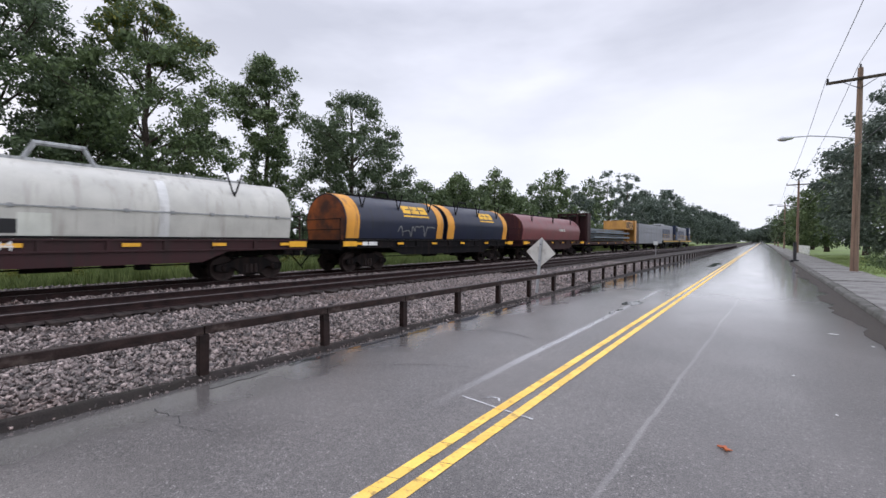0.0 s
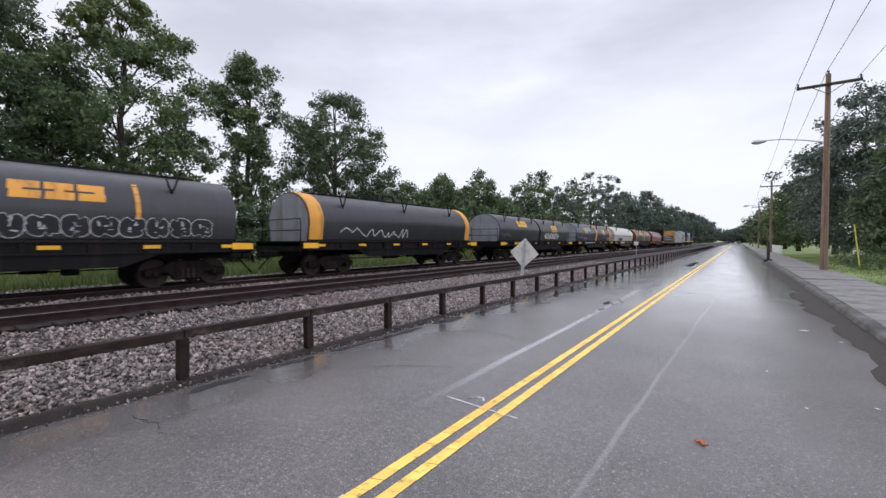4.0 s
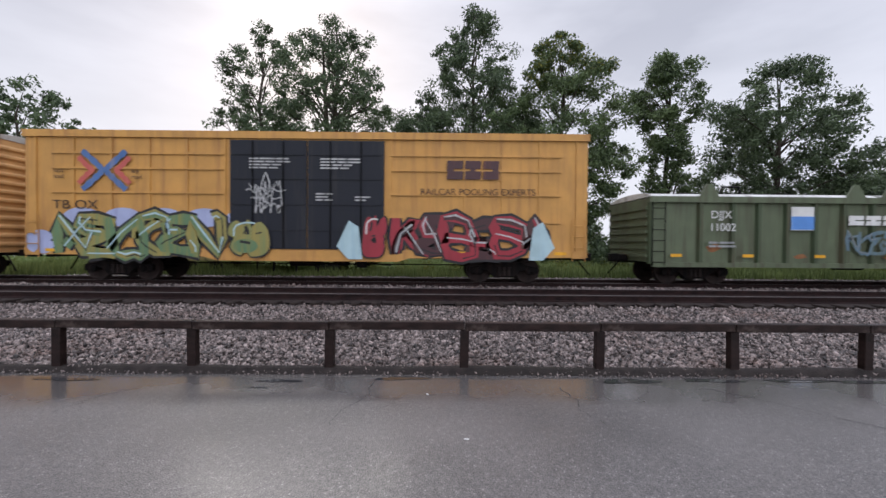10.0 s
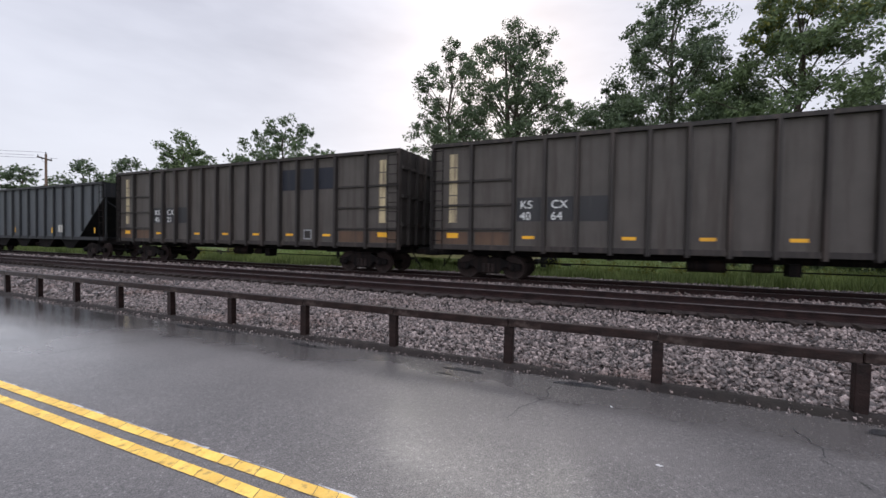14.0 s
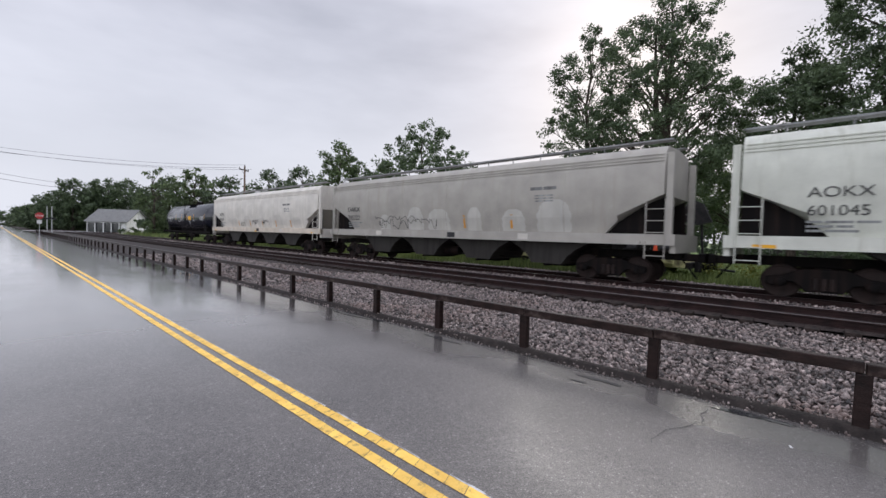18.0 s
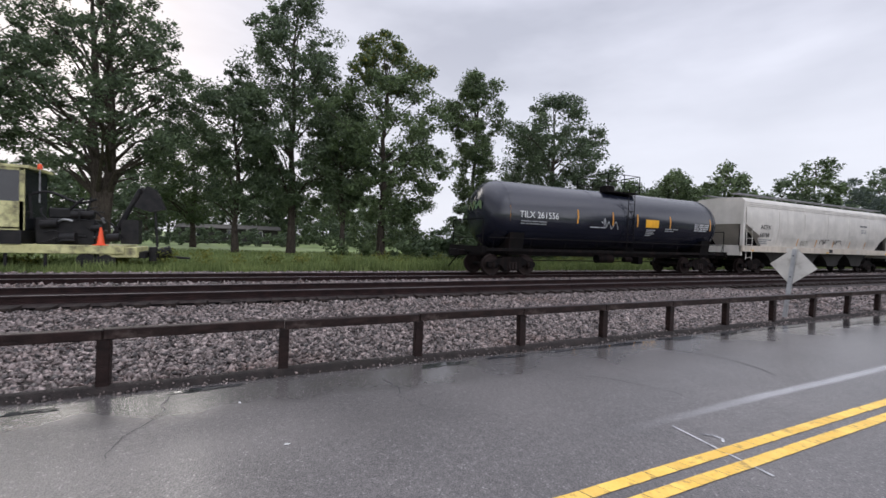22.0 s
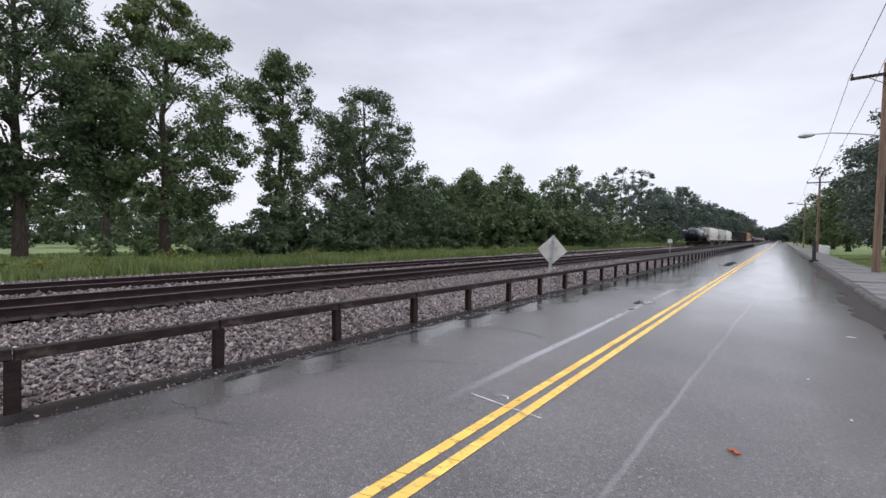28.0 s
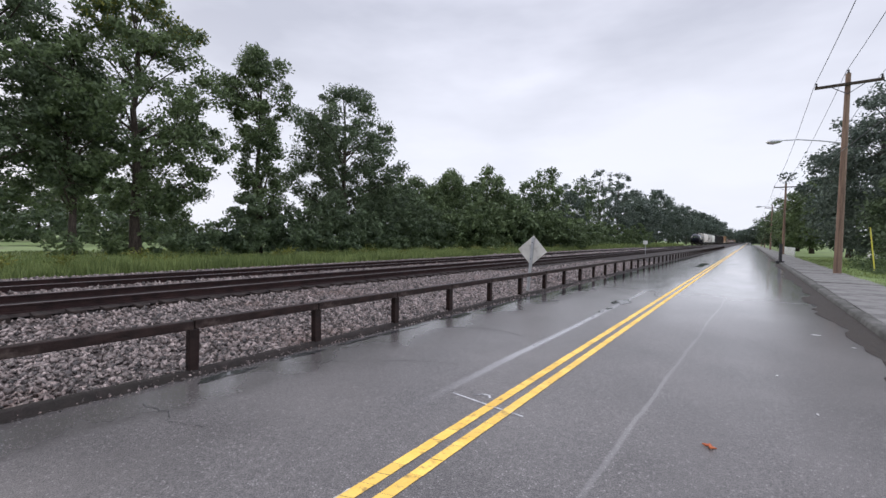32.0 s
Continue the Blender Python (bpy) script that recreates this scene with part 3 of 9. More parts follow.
def stones(name, n, x0, x1, y0, y1, size, zf, seed):
    r = np.random.default_rng(seed)
    c = np.stack([r.uniform(x0, x1, n), r.uniform(y0, y1, n), np.zeros(n)], 1)
    c[:, 2] = zf(c[:, 0], c[:, 1]) + r.uniform(-0.4, 0.75, n) * size
    base = np.array([(1, 0, 0), (-1, 0, 0), (0, 1, 0), (0, -1, 0), (0, 0, 1), (0, 0, -1)], float)
    tri = np.array([(0, 2, 4), (2, 1, 4), (1, 3, 4), (3, 0, 4), (2, 0, 5), (1, 2, 5), (3, 1, 5), (0, 3, 5)])
    s = size * r.uniform(0.55, 1.25, (n, 1, 1)) * r.uniform(0.32, 1.35, (n, 1, 3))
    v = base[None] * s + r.normal(0, 0.22, (n, 6, 3)) * s
    q = r.normal(size=(n, 4))
    q /= np.linalg.norm(q, axis=1)[:, None]
    w, x, y, z = q.T
    R = np.stack([np.stack([1 - 2 * (y * y + z * z), 2 * (x * y - z * w), 2 * (x * z + y * w)], 1), np.stack([2 * (x * y + z * w), 1 - 2 * (x * x + z * z), 2 * (y * z - x * w)], 1),
                  np.stack([2 * (x * z - y * w), 2 * (y * z + x * w), 1 - 2 * (x * x + y * y)], 1)], 1)
    v = np.einsum("nij,nkj->nki", R, v) + c[:, None]
    f = (tri[None] + 6 * np.arange(n)[:, None, None]).reshape(-1, 3)
    return tagged(raw(name, v.reshape(-1, 3), f, "stones"), "loose wet grey and brown ballast stones", "ballast", kind="stuff")


def bed(x, y):
    return np.interp(x, BED_X, BED_Z)


stones("ballast_stones", 44000, -8.2, -5.18, -12, 14, 0.037, bed, 1)
stones("ballast_stones", 28000, -10.6, -8.0, -14, 18, 0.039, bed, 2)
stones("ballast_stones", 11000, -9.5, -5.2, 14, 34, 0.055, bed, 3)
stones("ballast_stones", 9000, -9.5, -5.2, -30, -12, 0.055, bed, 4)
stones("ballast_stones", 9000, -14.10, -12.85, -16, 30, 0.05, bed, 5)
stones("ballast_stones", 9000, -18.6, -16.6, -16, 30, 0.05, bed, 6)
stones("ballast_stones", 5000, -14.15, -12.8, 30, 90, 0.09, bed, 7)
stones("ballast_stones", 5000, -18.6, -16.6, 30, 90, 0.09, bed, 8)
stones("ballast_stones", 5000, -14.15, -12.8, -60, -16, 0.08, bed, 9)
stones("gutter_grit", 5200, -5.26, -4.93, -14, 20, 0.016, lambda x, y: np.interp(x, [-5.22, -5.10, -4.985, -4.93], [0.02, 0.06, 0.005, -0.01]), 10)
for cx in (NEAR_X, FAR_X):
    tagged(sheet("track_bed", np.array([cx - 0.98, cx - 0.8, cx, cx + 0.8, cx + 0.98]), np.concatenate([[-1500, -400], np.arange(-60, 80, 1.0), [400, 1500]]),
                 lambda x, y: np.where(np.abs(x - cx) > 0.9, 0.0, 0.062) + 0.008 * np.sin(x * 9 + y * 3.3), "track_dark"),
           "dark brown ballast between the rails", "ballast", kind="structure")


def rail(x, name):
    bm = bmesh.new()
    prism(bm, [(x - 0.07, 0.045), (x + 0.07, 0.045), (x + 0.07, 0.065), (x + 0.012, 0.085), (x + 0.012, 0.175), (x + 0.036, 0.185), (x + 0.036, ZR - 0.006), (x - 0.036, ZR - 0.006),
               (x - 0.036, 0.185), (x - 0.012, 0.175), (x - 0.012, 0.085), (x - 0.07, 0.065)], -1400, 1400)
    o = part(name, bm, "rail")
    tagged(o, "rusty brown steel rail with polished head", "rail", "rails of the two tracks", kind="structure")
    bm = bmesh.new()
    prism(bm, [(x - 0.034, ZR - 0.006), (x + 0.034, ZR - 0.006), (x + 0.028, ZR), (x - 0.028, ZR)], -1400, 1400)
    part("rail_head", bm, "rail_head", o)


for cx in (NEAR_X, FAR_X):
    for s in (-1, 1):
        rail(cx + s * 0.7525, "rail")

# ties: near ones as pieces, far ones joined
bm = bmesh.new()
box(bm, -1.30, 1.30, -0.115, 0.115, -0.12, 0.05)
tie_mesh = to_mesh(bm, "tie", "tie", bevel=0.012)
tie_r = random.Random(3)
far_ties = bmesh.new()
for cx in (NEAR_X, FAR_X):
    for i in range(-230, 260):
        y = i * 0.53 + tie_r.uniform(-0.03, 0.03)
        if -26 < y < 34:
            o = new("railroad_tie", tie_mesh)
            o.location, o.rotation_euler = (cx + tie_r.uniform(-0.05, 0.05), y, tie_r.uniform(-0.02, 0.01)), (0, 0, tie_r.uniform(-0.02, 0.02))
            tagged(o, "dark creosoted wooden railroad tie", "railroad tie", "ties of the two tracks", kind="structure")
        else:
            box(far_ties, cx - 1.30, cx + 1.30, y - 0.115, y + 0.115, -0.06, 0.07)
tagged(part("railroad_ties", far_ties, "tie"), "dark creosoted wooden railroad ties far along the line", "railroad tie", kind="stuff")

# ---- low fence between road and track ----
POST_Y0, POST_STEP = 0.34, 1.68
bm = bmesh.new()
box(bm, -0.05, 0.05, -0.055, 0.055, -0.15, 0.520)
post_mesh = to_mesh(bm, "post", "fence_wood", bevel=0.006)
bm = bmesh.new()
box(bm, -0.055, 0.055, -POST_STEP / 2 + 0.004, POST_STEP / 2 - 0.004, 0.520, 0.622)
bar_mesh = to_mesh(bm, "rail_bar", "fence_wood", bevel=0.008)
fr = random.Random(9)
fence = thing("low_guard_fence", "low dark rust-stained guard fence of square posts and one top bar", "fence", pose(FENCE_X, 0, 0))
for i in range(-62, 76):
    y = POST_Y0 + i * POST_STEP
    o = part("post", post_mesh, None, fence)
    o.location, o.rotation_euler = (fr.uniform(-0.008, 0.008), y + fr.uniform(-0.015, 0.015), 0), (fr.uniform(-0.015, 0.015), fr.uniform(-0.02, 0.02), fr.uniform(-0.05, 0.05))
    o = part("top_bar", bar_mesh, None, fence)
    o.location, o.rotation_euler = (0, y + POST_STEP / 2, fr.uniform(-0.006, 0.006)), (fr.uniform(-0.003, 0.003), 0, fr.uniform(-0.003, 0.003))

# ---- kerb, pavement, verge on the house side ----
ks = np.concatenate([np.arange(-60, -4, 3), np.arange(-4, 60, 1.0), np.arange(60, 300, 12)])
tagged(sheet("kerb", np.array([1.84, 1.88, 1.92, 2.06, 2.10]), ks, lambda x, y: np.interp(x, [1.84, 1.88, 1.92, 2.06, 2.10], [-0.06, 0.09, 0.115, 0.12, 0.10]) + 0.01 * np.sin(y * 1.7), "kerb"),
       "worn dark concrete kerb with grit and moss", "kerb", kind="structure")
slab = bmesh.new()
box(slab, -0.94, 0.94, -0.745, 0.745, -0.10, 0.0)
slab_mesh = to_mesh(slab, "slab", "concrete", bevel=0.012)
pave = thing("pavement", "damp stained concrete pavement slabs beside the street", "pavement", pose(3.05, 0, 0.12), kind="structure")
sr = random.Random(5)
for i in range(-8, 60):
    o = part("slab", slab_mesh, None, pave)
    o.location, o.rotation_euler = (0, i * 1.5, sr.uniform(-0.012, 0.012)), (sr.uniform(-0.006, 0.006), sr.uniform(-0.008, 0.008), 0)
far_slab = bmesh.new()
box(far_slab, 2.10, 3.99, 90, 300, 0.0, 0.115)
tagged(part("pavement", far_slab, "concrete"), "grey concrete pavement far along the street", "pavement", kind="structure")
tagged(sheet("verge", np.array([3.94, 4.05, 5.0, 8.0, 14.0, 22.0, 30.0]), np.concatenate([[-200], np.arange(-40, 120, 3), [300]]),
             lambda x, y: 0.09 + 0.03 * np.sin(x * 1.3 + y * 0.6) + 0.0 * x, "field"), "wet mown grass verge beside the pavement", "grass", kind="structure")
# grit heaped in the gutter by the kerb
M["grit"] = surface("wet_gutter_grit", (0.014, 0.011, 0.009), (0.055, 0.045, 0.036), 12, 0.5, 0.85, bump=1.0, fine=70, spec=0.2)
gv = []
gy = np.arange(2, 60, 0.4)
wob = 0.12 * np.sin(gy * 0.55) + 0.1 * np.sin(gy * 0.23 + 1) + 0.06 * np.sin(gy * 2.1)
g_w = np.clip(np.interp(gy, [2, 4, 8, 20, 24, 30], [-0.1, 0.34, 0.52, 0.58, 0.36, 0.26]) + 1.2 * wob + np.random.default_rng(8).normal(0, 0.04, len(gy)), 0.04, 0.95)
for y, w in zip(gy, g_w):
    gv += [(1.88 - w, y, crown(1.88 - w) + 0.004), (1.88 - w * 0.4, y, crown(1.6) + 0.022), (1.885, y, crown(1.8) + 0.03)]
gf = []
for i in range(len(gy) - 1):
    gf += [(3 * i, 3 * i + 1, 3 * i + 4, 3 * i + 3), (3 * i + 1, 3 * i + 2, 3 * i + 5, 3 * i + 4)]
tagged(raw("gutter_grit", gv, gf, "grit"), "dark wet grit and dead leaves along the kerb", "grit", kind="structure")


# ---- trees ----
def leaves(name, centres, radii, per, size, material, parent, seed, flat=0.75):
    """A crown of leaf sprays: per small bent quads round each centre."""
    r = np.random.default_rng(seed)
    c, rad = np.repeat(centres, per, 0), np.repeat(radii, per)
    n = len(c)
    d = r.normal(size=(n, 3))
    d /= np.linalg.norm(d, axis=1)[:, None]
    p = c + d * (rad * r.random(n) ** 0.45)[:, None] * np.array([1, 1, flat])
    a = r.normal(size=(n, 3))
    a /= np.linalg.norm(a, axis=1)[:, None]
    b = np.cross(a, d + r.normal(0, 0.35, (n, 3)))
    b /= np.linalg.norm(b, axis=1)[:, None] + 1e-9
    s = size * r.uniform(0.55, 1.35, n)[:, None]
    v = np.stack([p - a * s, p + b * s * 0.45, p + a * s * 0.9, p - b * s * 0.45], 1).reshape(-1, 3)
    f = np.arange(4 * n).reshape(-1, 4)
    return raw(name, v, f, material, parent)


def envelope(env, n, r, shell=0.5):
    """Clump centres inside an outline of (height, radius) rings."""
    zs, rs = np.array([e[0] for e in env]), np.array([e[1] for e in env])
    out = []
    while len(out) < n:
        z = r.uniform(zs[0], zs[-1])
        R = np.interp(z, zs, rs)
        if r.random() > (R / rs.max()) ** 1.3 + 0.08:
            continue
        a = r.uniform(0, 2 * math.pi)
        q = R * (1 + 0.26 * math.sin(2 * a + z * 0.9) + 0.20 * math.sin(3 * a - z * 1.7) + 0.14 * math.sin(5 * a + z * 2.9)) * (shell + (1 - shell) * math.sqrt(r.random()))
        out.append((q * math.cos(a), q * math.sin(a), z))
    return np.array(out)


def tree(az, dist, h, env, seed, material="leaf_dark", clumps=110, per=70, size=0.2, spread=0.9, trunk=0.26, label="tall broadleaf tree in full dark green summer leaf", z0=-0.1, lean=(0, 0), limbs=16,
         top=None, forks=1, xy=None):
    """A broadleaf tree at a bearing and distance from the standing point: tapered trunk, limbs to its sprays, an uneven crown."""
    r = np.random.default_rng(seed)
    near = dist < 60
    h, clumps, per, spread = h * 1.04, int(clumps * (2.1 if near else 1.6)), int(per * (1.5 if near else 0.72)), spread * (0.95 if near else 0.95)
    size, limbs = size * (0.75 if near else 1.1), int(limbs * (1.7 if near else 1.0))
    x, y = xy if xy else (-dist * math.sin(radians(az)), dist * math.cos(radians(az)))
    t = thing("tree", label, "tree", pose(x, y, z0))
    e = [(z * h, w) for z, w in env]
    c = envelope(e, clumps, r)
    c[:, 0] += lean[0] * c[:, 2] / h
    c[:, 1] += lean[1] * c[:, 2] / h
    bm = bmesh.new()
    stems = []
    for k in range(forks):
        off = Vector((0.0, (k - (forks - 1) / 2) * 2.2 / max(forks, 1), 0))
        pts, n = [], 7
        for i in range(n + 1):
            s = i / n
            w = Vector((lean[0] * s, lean[1] * s, 0)) + off * min(1, s * 2.5)
            pts.append(Vector((r.normal(0, 0.12) * s * 2, r.normal(0, 0.12) * s * 2, h * 0.93 * s)) + w)
        stems.append(pts)
        for i in range(n):
            g = (1 - i / n) ** 0.8
            g2 = (1 - (i + 1) / n) ** 0.8
            rod(bm, pts[i], pts[i + 1], trunk * (1.35 if i == 0 else 1) * g + 0.03, trunk * g2 + 0.03, 9)
    for k in r.choice(len(c), min(limbs, len(c)), replace=False):
        pts = stems[r.integers(forks)]
        q = Vector(c[k])
        s = max(0.18, min(0.85, q.z / h - 0.10 - 0.12 * r.random()))
        a = s * 7 / 0.93
        i = min(int(a), 6)
        p = pts[i].lerp(pts[i + 1], a - i)
        mid = p.lerp(q, 0.5) + Vector((r.normal(0, 0.3), r.normal(0, 0.3), 0.35))
        w = trunk * 0.42 * (1 - s * 0.6)
        rod(bm, p, mid, w, w * 0.6, 6)
        rod(bm, mid, q, w * 0.6, 0.02, 6)
        for _ in range(2):
            e2 = q + Vector(r.uniform(-0.7, 0.7, 3))
            rod(bm, mid.lerp(q, 0.55), e2, w * 0.35, 0.012, 5)
    part("trunk", bm, "bark", t, smooth=True)
    rad = spread * r.uniform(0.45, 1.35, len(c))
    leaves("crown", c, rad, per, size, material, t, seed + 1)
    if top:
        k = c[:, 2] > np.quantile(c[:, 2], 0.86)
        leaves("crown_top", c[k], rad[k], per // 2, size, top, t, seed + 2)
    return t




def oval(w, lo=0.22):
    return [(lo, 0.3 * w), (lo + 0.13, 0.78 * w), (0.55, w), (0.75, 0.82 * w), (0.9, 0.47 * w), (1.0, 0.1 * w)]


tree(105, 39, 21.0, [(0.26, 3.0), (0.38, 5.6), (0.55, 6.2), (0.72, 5.0), (0.88, 3.0), (1.0, 0.5)], 101, "leaf_dark", 190, 62, 0.19, 0.95, 0.42, limbs=40, forks=2, label="broad open-crowned oak with dark forked limbs")
tree(113.5, 41, 20.5, [(0.3, 1.0), (0.5, 3.2), (0.7, 3.0), (0.88, 1.9), (1.0, 0.4)], 102, "leaf_dark", 70, 60, 0.19, 0.85, 0.24, limbs=20, label="slender tree with thin spreading top")
tree(85.5, 38.5, 22.0, [(0.16, 2.4), (0.32, 4.2), (0.52, 4.4), (0.72, 3.6), (0.9, 2.4), (1.0, 0.6)], 103, "leaf_dark", 175, 75, 0.2, 0.9, 0.3)
tree(92, 40, 15.5, oval(3.6), 104, "leaf_dark", 85, 65, 0.2, 0.9, 0.24)
tree(73.7, 36.5, 18.6, [(0.16, 2.6), (0.3, 4.4), (0.5, 5.4), (0.7, 4.4), (0.88, 2.4), (1.0, 0.5)], 105, "leaf_mid", 188, 75, 0.2, 0.9, 0.3, top="leaf_yellow", label="tall green tree with yellowing top leaves")
tree(79, 36, 13.5, oval(2.6, 0.3), 106, "leaf_dark", 55, 60, 0.2, 0.9, 0.2)
tree(61, 37, 16.4, [(0.1, 2.0), (0.3, 1.5), (0.45, 1.1), (0.62, 1.6), (0.78, 2.0), (0.92, 1.4), (1.0, 0.3)], 107, "leaf_mid", 110, 80, 0.18, 0.75, 0.22, label="narrow vine-hung tree with a bushy top")
tree(50.5, 41, 15.2, [(0.12, 2.4), (0.3, 3.8), (0.5, 4.6), (0.7, 4.3), (0.85, 3.0), (1.0, 0.8)], 108, "leaf_dark", 170, 85, 0.19, 0.95, 0.3, label="dense rounded dark green tree at the wood's edge")
tree(96.5, 52, 13.0, oval(4.2), 109, "leaf_mid", 80, 60, 0.24, 1.1, 0.25)
# trees south along the field
tree(135.5, 63, 18.0, oval(7.0, 0.10), 111, "leaf_dark", 190, 65, 0.24, 1.1, 0.3)
tree(129.6, 66, 13.0, oval(5.0, 0.08), 112, "leaf_mid", 110, 60, 0.25, 1.1, 0.3)
tree(140.5, 70, 13.5, oval(4.0), 113, "leaf_mid", 80, 60, 0.25, 1.1, 0.3)
tree(146.6, 82, 18.2, oval(4.6), 114, "leaf_mid", 110, 60, 0.27, 1.2, 0.3)
tree(151.5, 88, 14.0, oval(4.2, 0.05), 115, "leaf_dark", 80, 55, 0.28, 1.2, 0.3)
tree(155.5, 92, 13.5, oval(4.4, 0.05), 116, "leaf_dark", 80, 55, 0.28, 1.2, 0.3)
tree(160, 100, 13.0, oval(4.4, 0.05), 117, "leaf_dark", 80, 55, 0.3, 1.2, 0.3)
tree(163.6, 104, 14.0, oval(4.6, 0.05), 118, "leaf_mid", 80, 55, 0.3, 1.2, 0.3)
tree(167.6, 96, 13.0, [(0.2, 1.0), (0.45, 3.6), (0.7, 3.8), (0.9, 2.4), (1.0, 0.5)], 119, "leaf_mid", 34, 40, 0.26, 0.9, 0.2, label="thin half-bare tree with sparse leaves", limbs=28)
tree(166.2, 108, 12.0, oval(4.8, 0.05), 120, "leaf_dark", 80, 55, 0.3, 1.3, 0.3)
for k, (az, d, h, w) in enumerate(((178.6, 330, 9.0, 9.0), (177.6, 230, 8.5, 6.5), (176.8, 190, 8.0, 5.0), (175.6, 178, 12.0, 5.0), (174.5, 172, 15.0, 5.4), (173.1, 176, 13.0, 5.4), (171.7, 170, 17.0, 5.0), (170.2, 172, 16.5, 5.4),
                                   (168.8, 178, 15.0, 5.6), (174.0, 185, 9.0, 7.0), (172.3, 182, 10.0, 7.0), (176.2, 200, 8.0, 7.0), (167.2, 165, 12.5, 6.0))):
    tree(az, d, h, oval(w, 0.02), 1200 + k, "leaf_dark", 95, 60, 0.36, 1.7, 0.35, limbs=6, label="dense dark tree in the mass behind the white house")
tree(118, 74, 12.5, oval(5.0), 126, "leaf_mid", 90, 60, 0.27, 1.2, 0.3)
tree(123, 82, 12.0, oval(5.0), 127, "leaf_dark", 90, 60, 0.27, 1.2, 0.3)
tree(110, 86, 12.0, oval(5.4), 128, "leaf_dark", 90, 60, 0.28, 1.2, 0.3)
tree(101, 90, 12.0, oval(5.6), 129, "leaf_dark", 90, 60, 0.28, 1.2, 0.3)
tree(88, 88, 12.0, oval(5.6), 130, "leaf_dark", 90, 60, 0.28, 1.2, 0.3)
tree(79, 80, 12.0, oval(5.4), 131, "leaf_mid", 90, 60, 0.28, 1.2, 0.3)
# the belt of trees behind the field
fb = random.Random(77)
for k in range(27):
    tree(72 + k * 3.3 + fb.uniform(-0.8, 0.8), fb.uniform(80, 112), fb.uniform(8.5, 12.5), oval(fb.uniform(4.2, 5.6), 0.03), 400 + k, fb.choice(["leaf_dark", "leaf_mid", "leaf_dark"]), 60, 38, 0.36, 1.5, 0.25, limbs=6,
         label="bushy tree in the belt behind the field")
# the wood north of the field, row by row
wr = random.Random(21)
for az, dist, h, w in ((44, 50, 7.5, 3.6), (41, 56, 9.0, 3.6), (38.2, 62, 9.0, 3.6), (35.6, 57, 10.4, 3.2), (33.2, 64, 9.2, 3.2), (30.6, 62, 11.6, 2.8), (28.0, 72, 9.6, 3.6), (25.5, 78, 11.4, 3.8),
                       (23.0, 80, 15.2, 3.6), (20.5, 92, 12.8, 4.2), (18.2, 98, 15.0, 4.6), (16.0, 108, 18.0, 5.2), (13.8, 118, 18.6, 5.2), (12.2, 134, 16.0, 5.2), (10.6, 150, 15.5, 5.4), (9.3, 176, 20.0, 5.2),
                       (8.0, 196, 17.0, 6.0), (7.0, 214, 17.0, 6.4), (6.1, 240, 18.0, 6.6), (5.2, 270, 17.5, 7.0), (4.5, 310, 18.0, 8.0), (3.8, 360, 18.5, 9.0), (3.2, 430, 19.0, 10.0), (2.6, 520, 17.0, 11.0)):
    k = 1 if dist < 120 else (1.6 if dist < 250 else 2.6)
    tree(az, dist, h, oval(w, 0.06), 300 + int(az * 10), wr.choice(["leaf_dark", "leaf_mid", "leaf_haze"]) if dist < 130 else "leaf_haze", 95, 62, 0.24 * k, 1.05 * k, 0.22, limbs=8,
         label="woodland tree in dense summer leaf along the line")
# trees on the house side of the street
for az, dist, h, w, mt in ((-10.2, 52, 14.5, 4.9, "leaf_haze"), (-8.0, 66, 11.0, 4.2, "leaf_haze"), (-14.5, 46, 13.5, 5.5, "leaf_haze"), (-5.2, 84, 10.5, 4.2, "leaf_mid"), (-4.1, 104, 9.0, 4.0, "leaf_mid"),
                           (-3.3, 130, 9.5, 4.4, "leaf_dark"), (-2.6, 165, 10.0, 5.0, "leaf_dark"), (-2.0, 220, 11.0, 5.5, "leaf_haze"), (-0.9, 430, 15.0, 9.0, "leaf_haze"), (0.1, 620, 16.0, 13.0, "leaf_haze"), (0.9, 640, 15.0, 13.0, "leaf_haze"),
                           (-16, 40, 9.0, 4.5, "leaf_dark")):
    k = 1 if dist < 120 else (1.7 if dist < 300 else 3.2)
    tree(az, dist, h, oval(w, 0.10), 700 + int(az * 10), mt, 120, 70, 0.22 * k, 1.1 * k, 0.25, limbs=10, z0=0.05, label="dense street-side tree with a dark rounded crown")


# undergrowth, hedges and tall grass
def bushes(name, spots, per, size, material, seed, label, category="bushes"):
    """Low leafy growth: spots of x, y, radius, height."""
    r = np.random.default_rng(seed)
    c, rad = [], []
    for x, y, w, h in spots:
        for _ in range(max(4, int(w * h * 2.6))):
            a, q = r.uniform(0, 6.28), w * math.sqrt(r.random())
            c.append((x + q * math.cos(a), y + q * math.sin(a), h * (0.08 + 0.9 * r.random() * (1 - 0.5 * (q / w) ** 2))))
            rad.append(0.45 * r.uniform(0.7, 1.4))
    return tagged(leaves(name, np.array(c), np.array(rad), per, size, material, None, seed), label, category, kind="stuff")


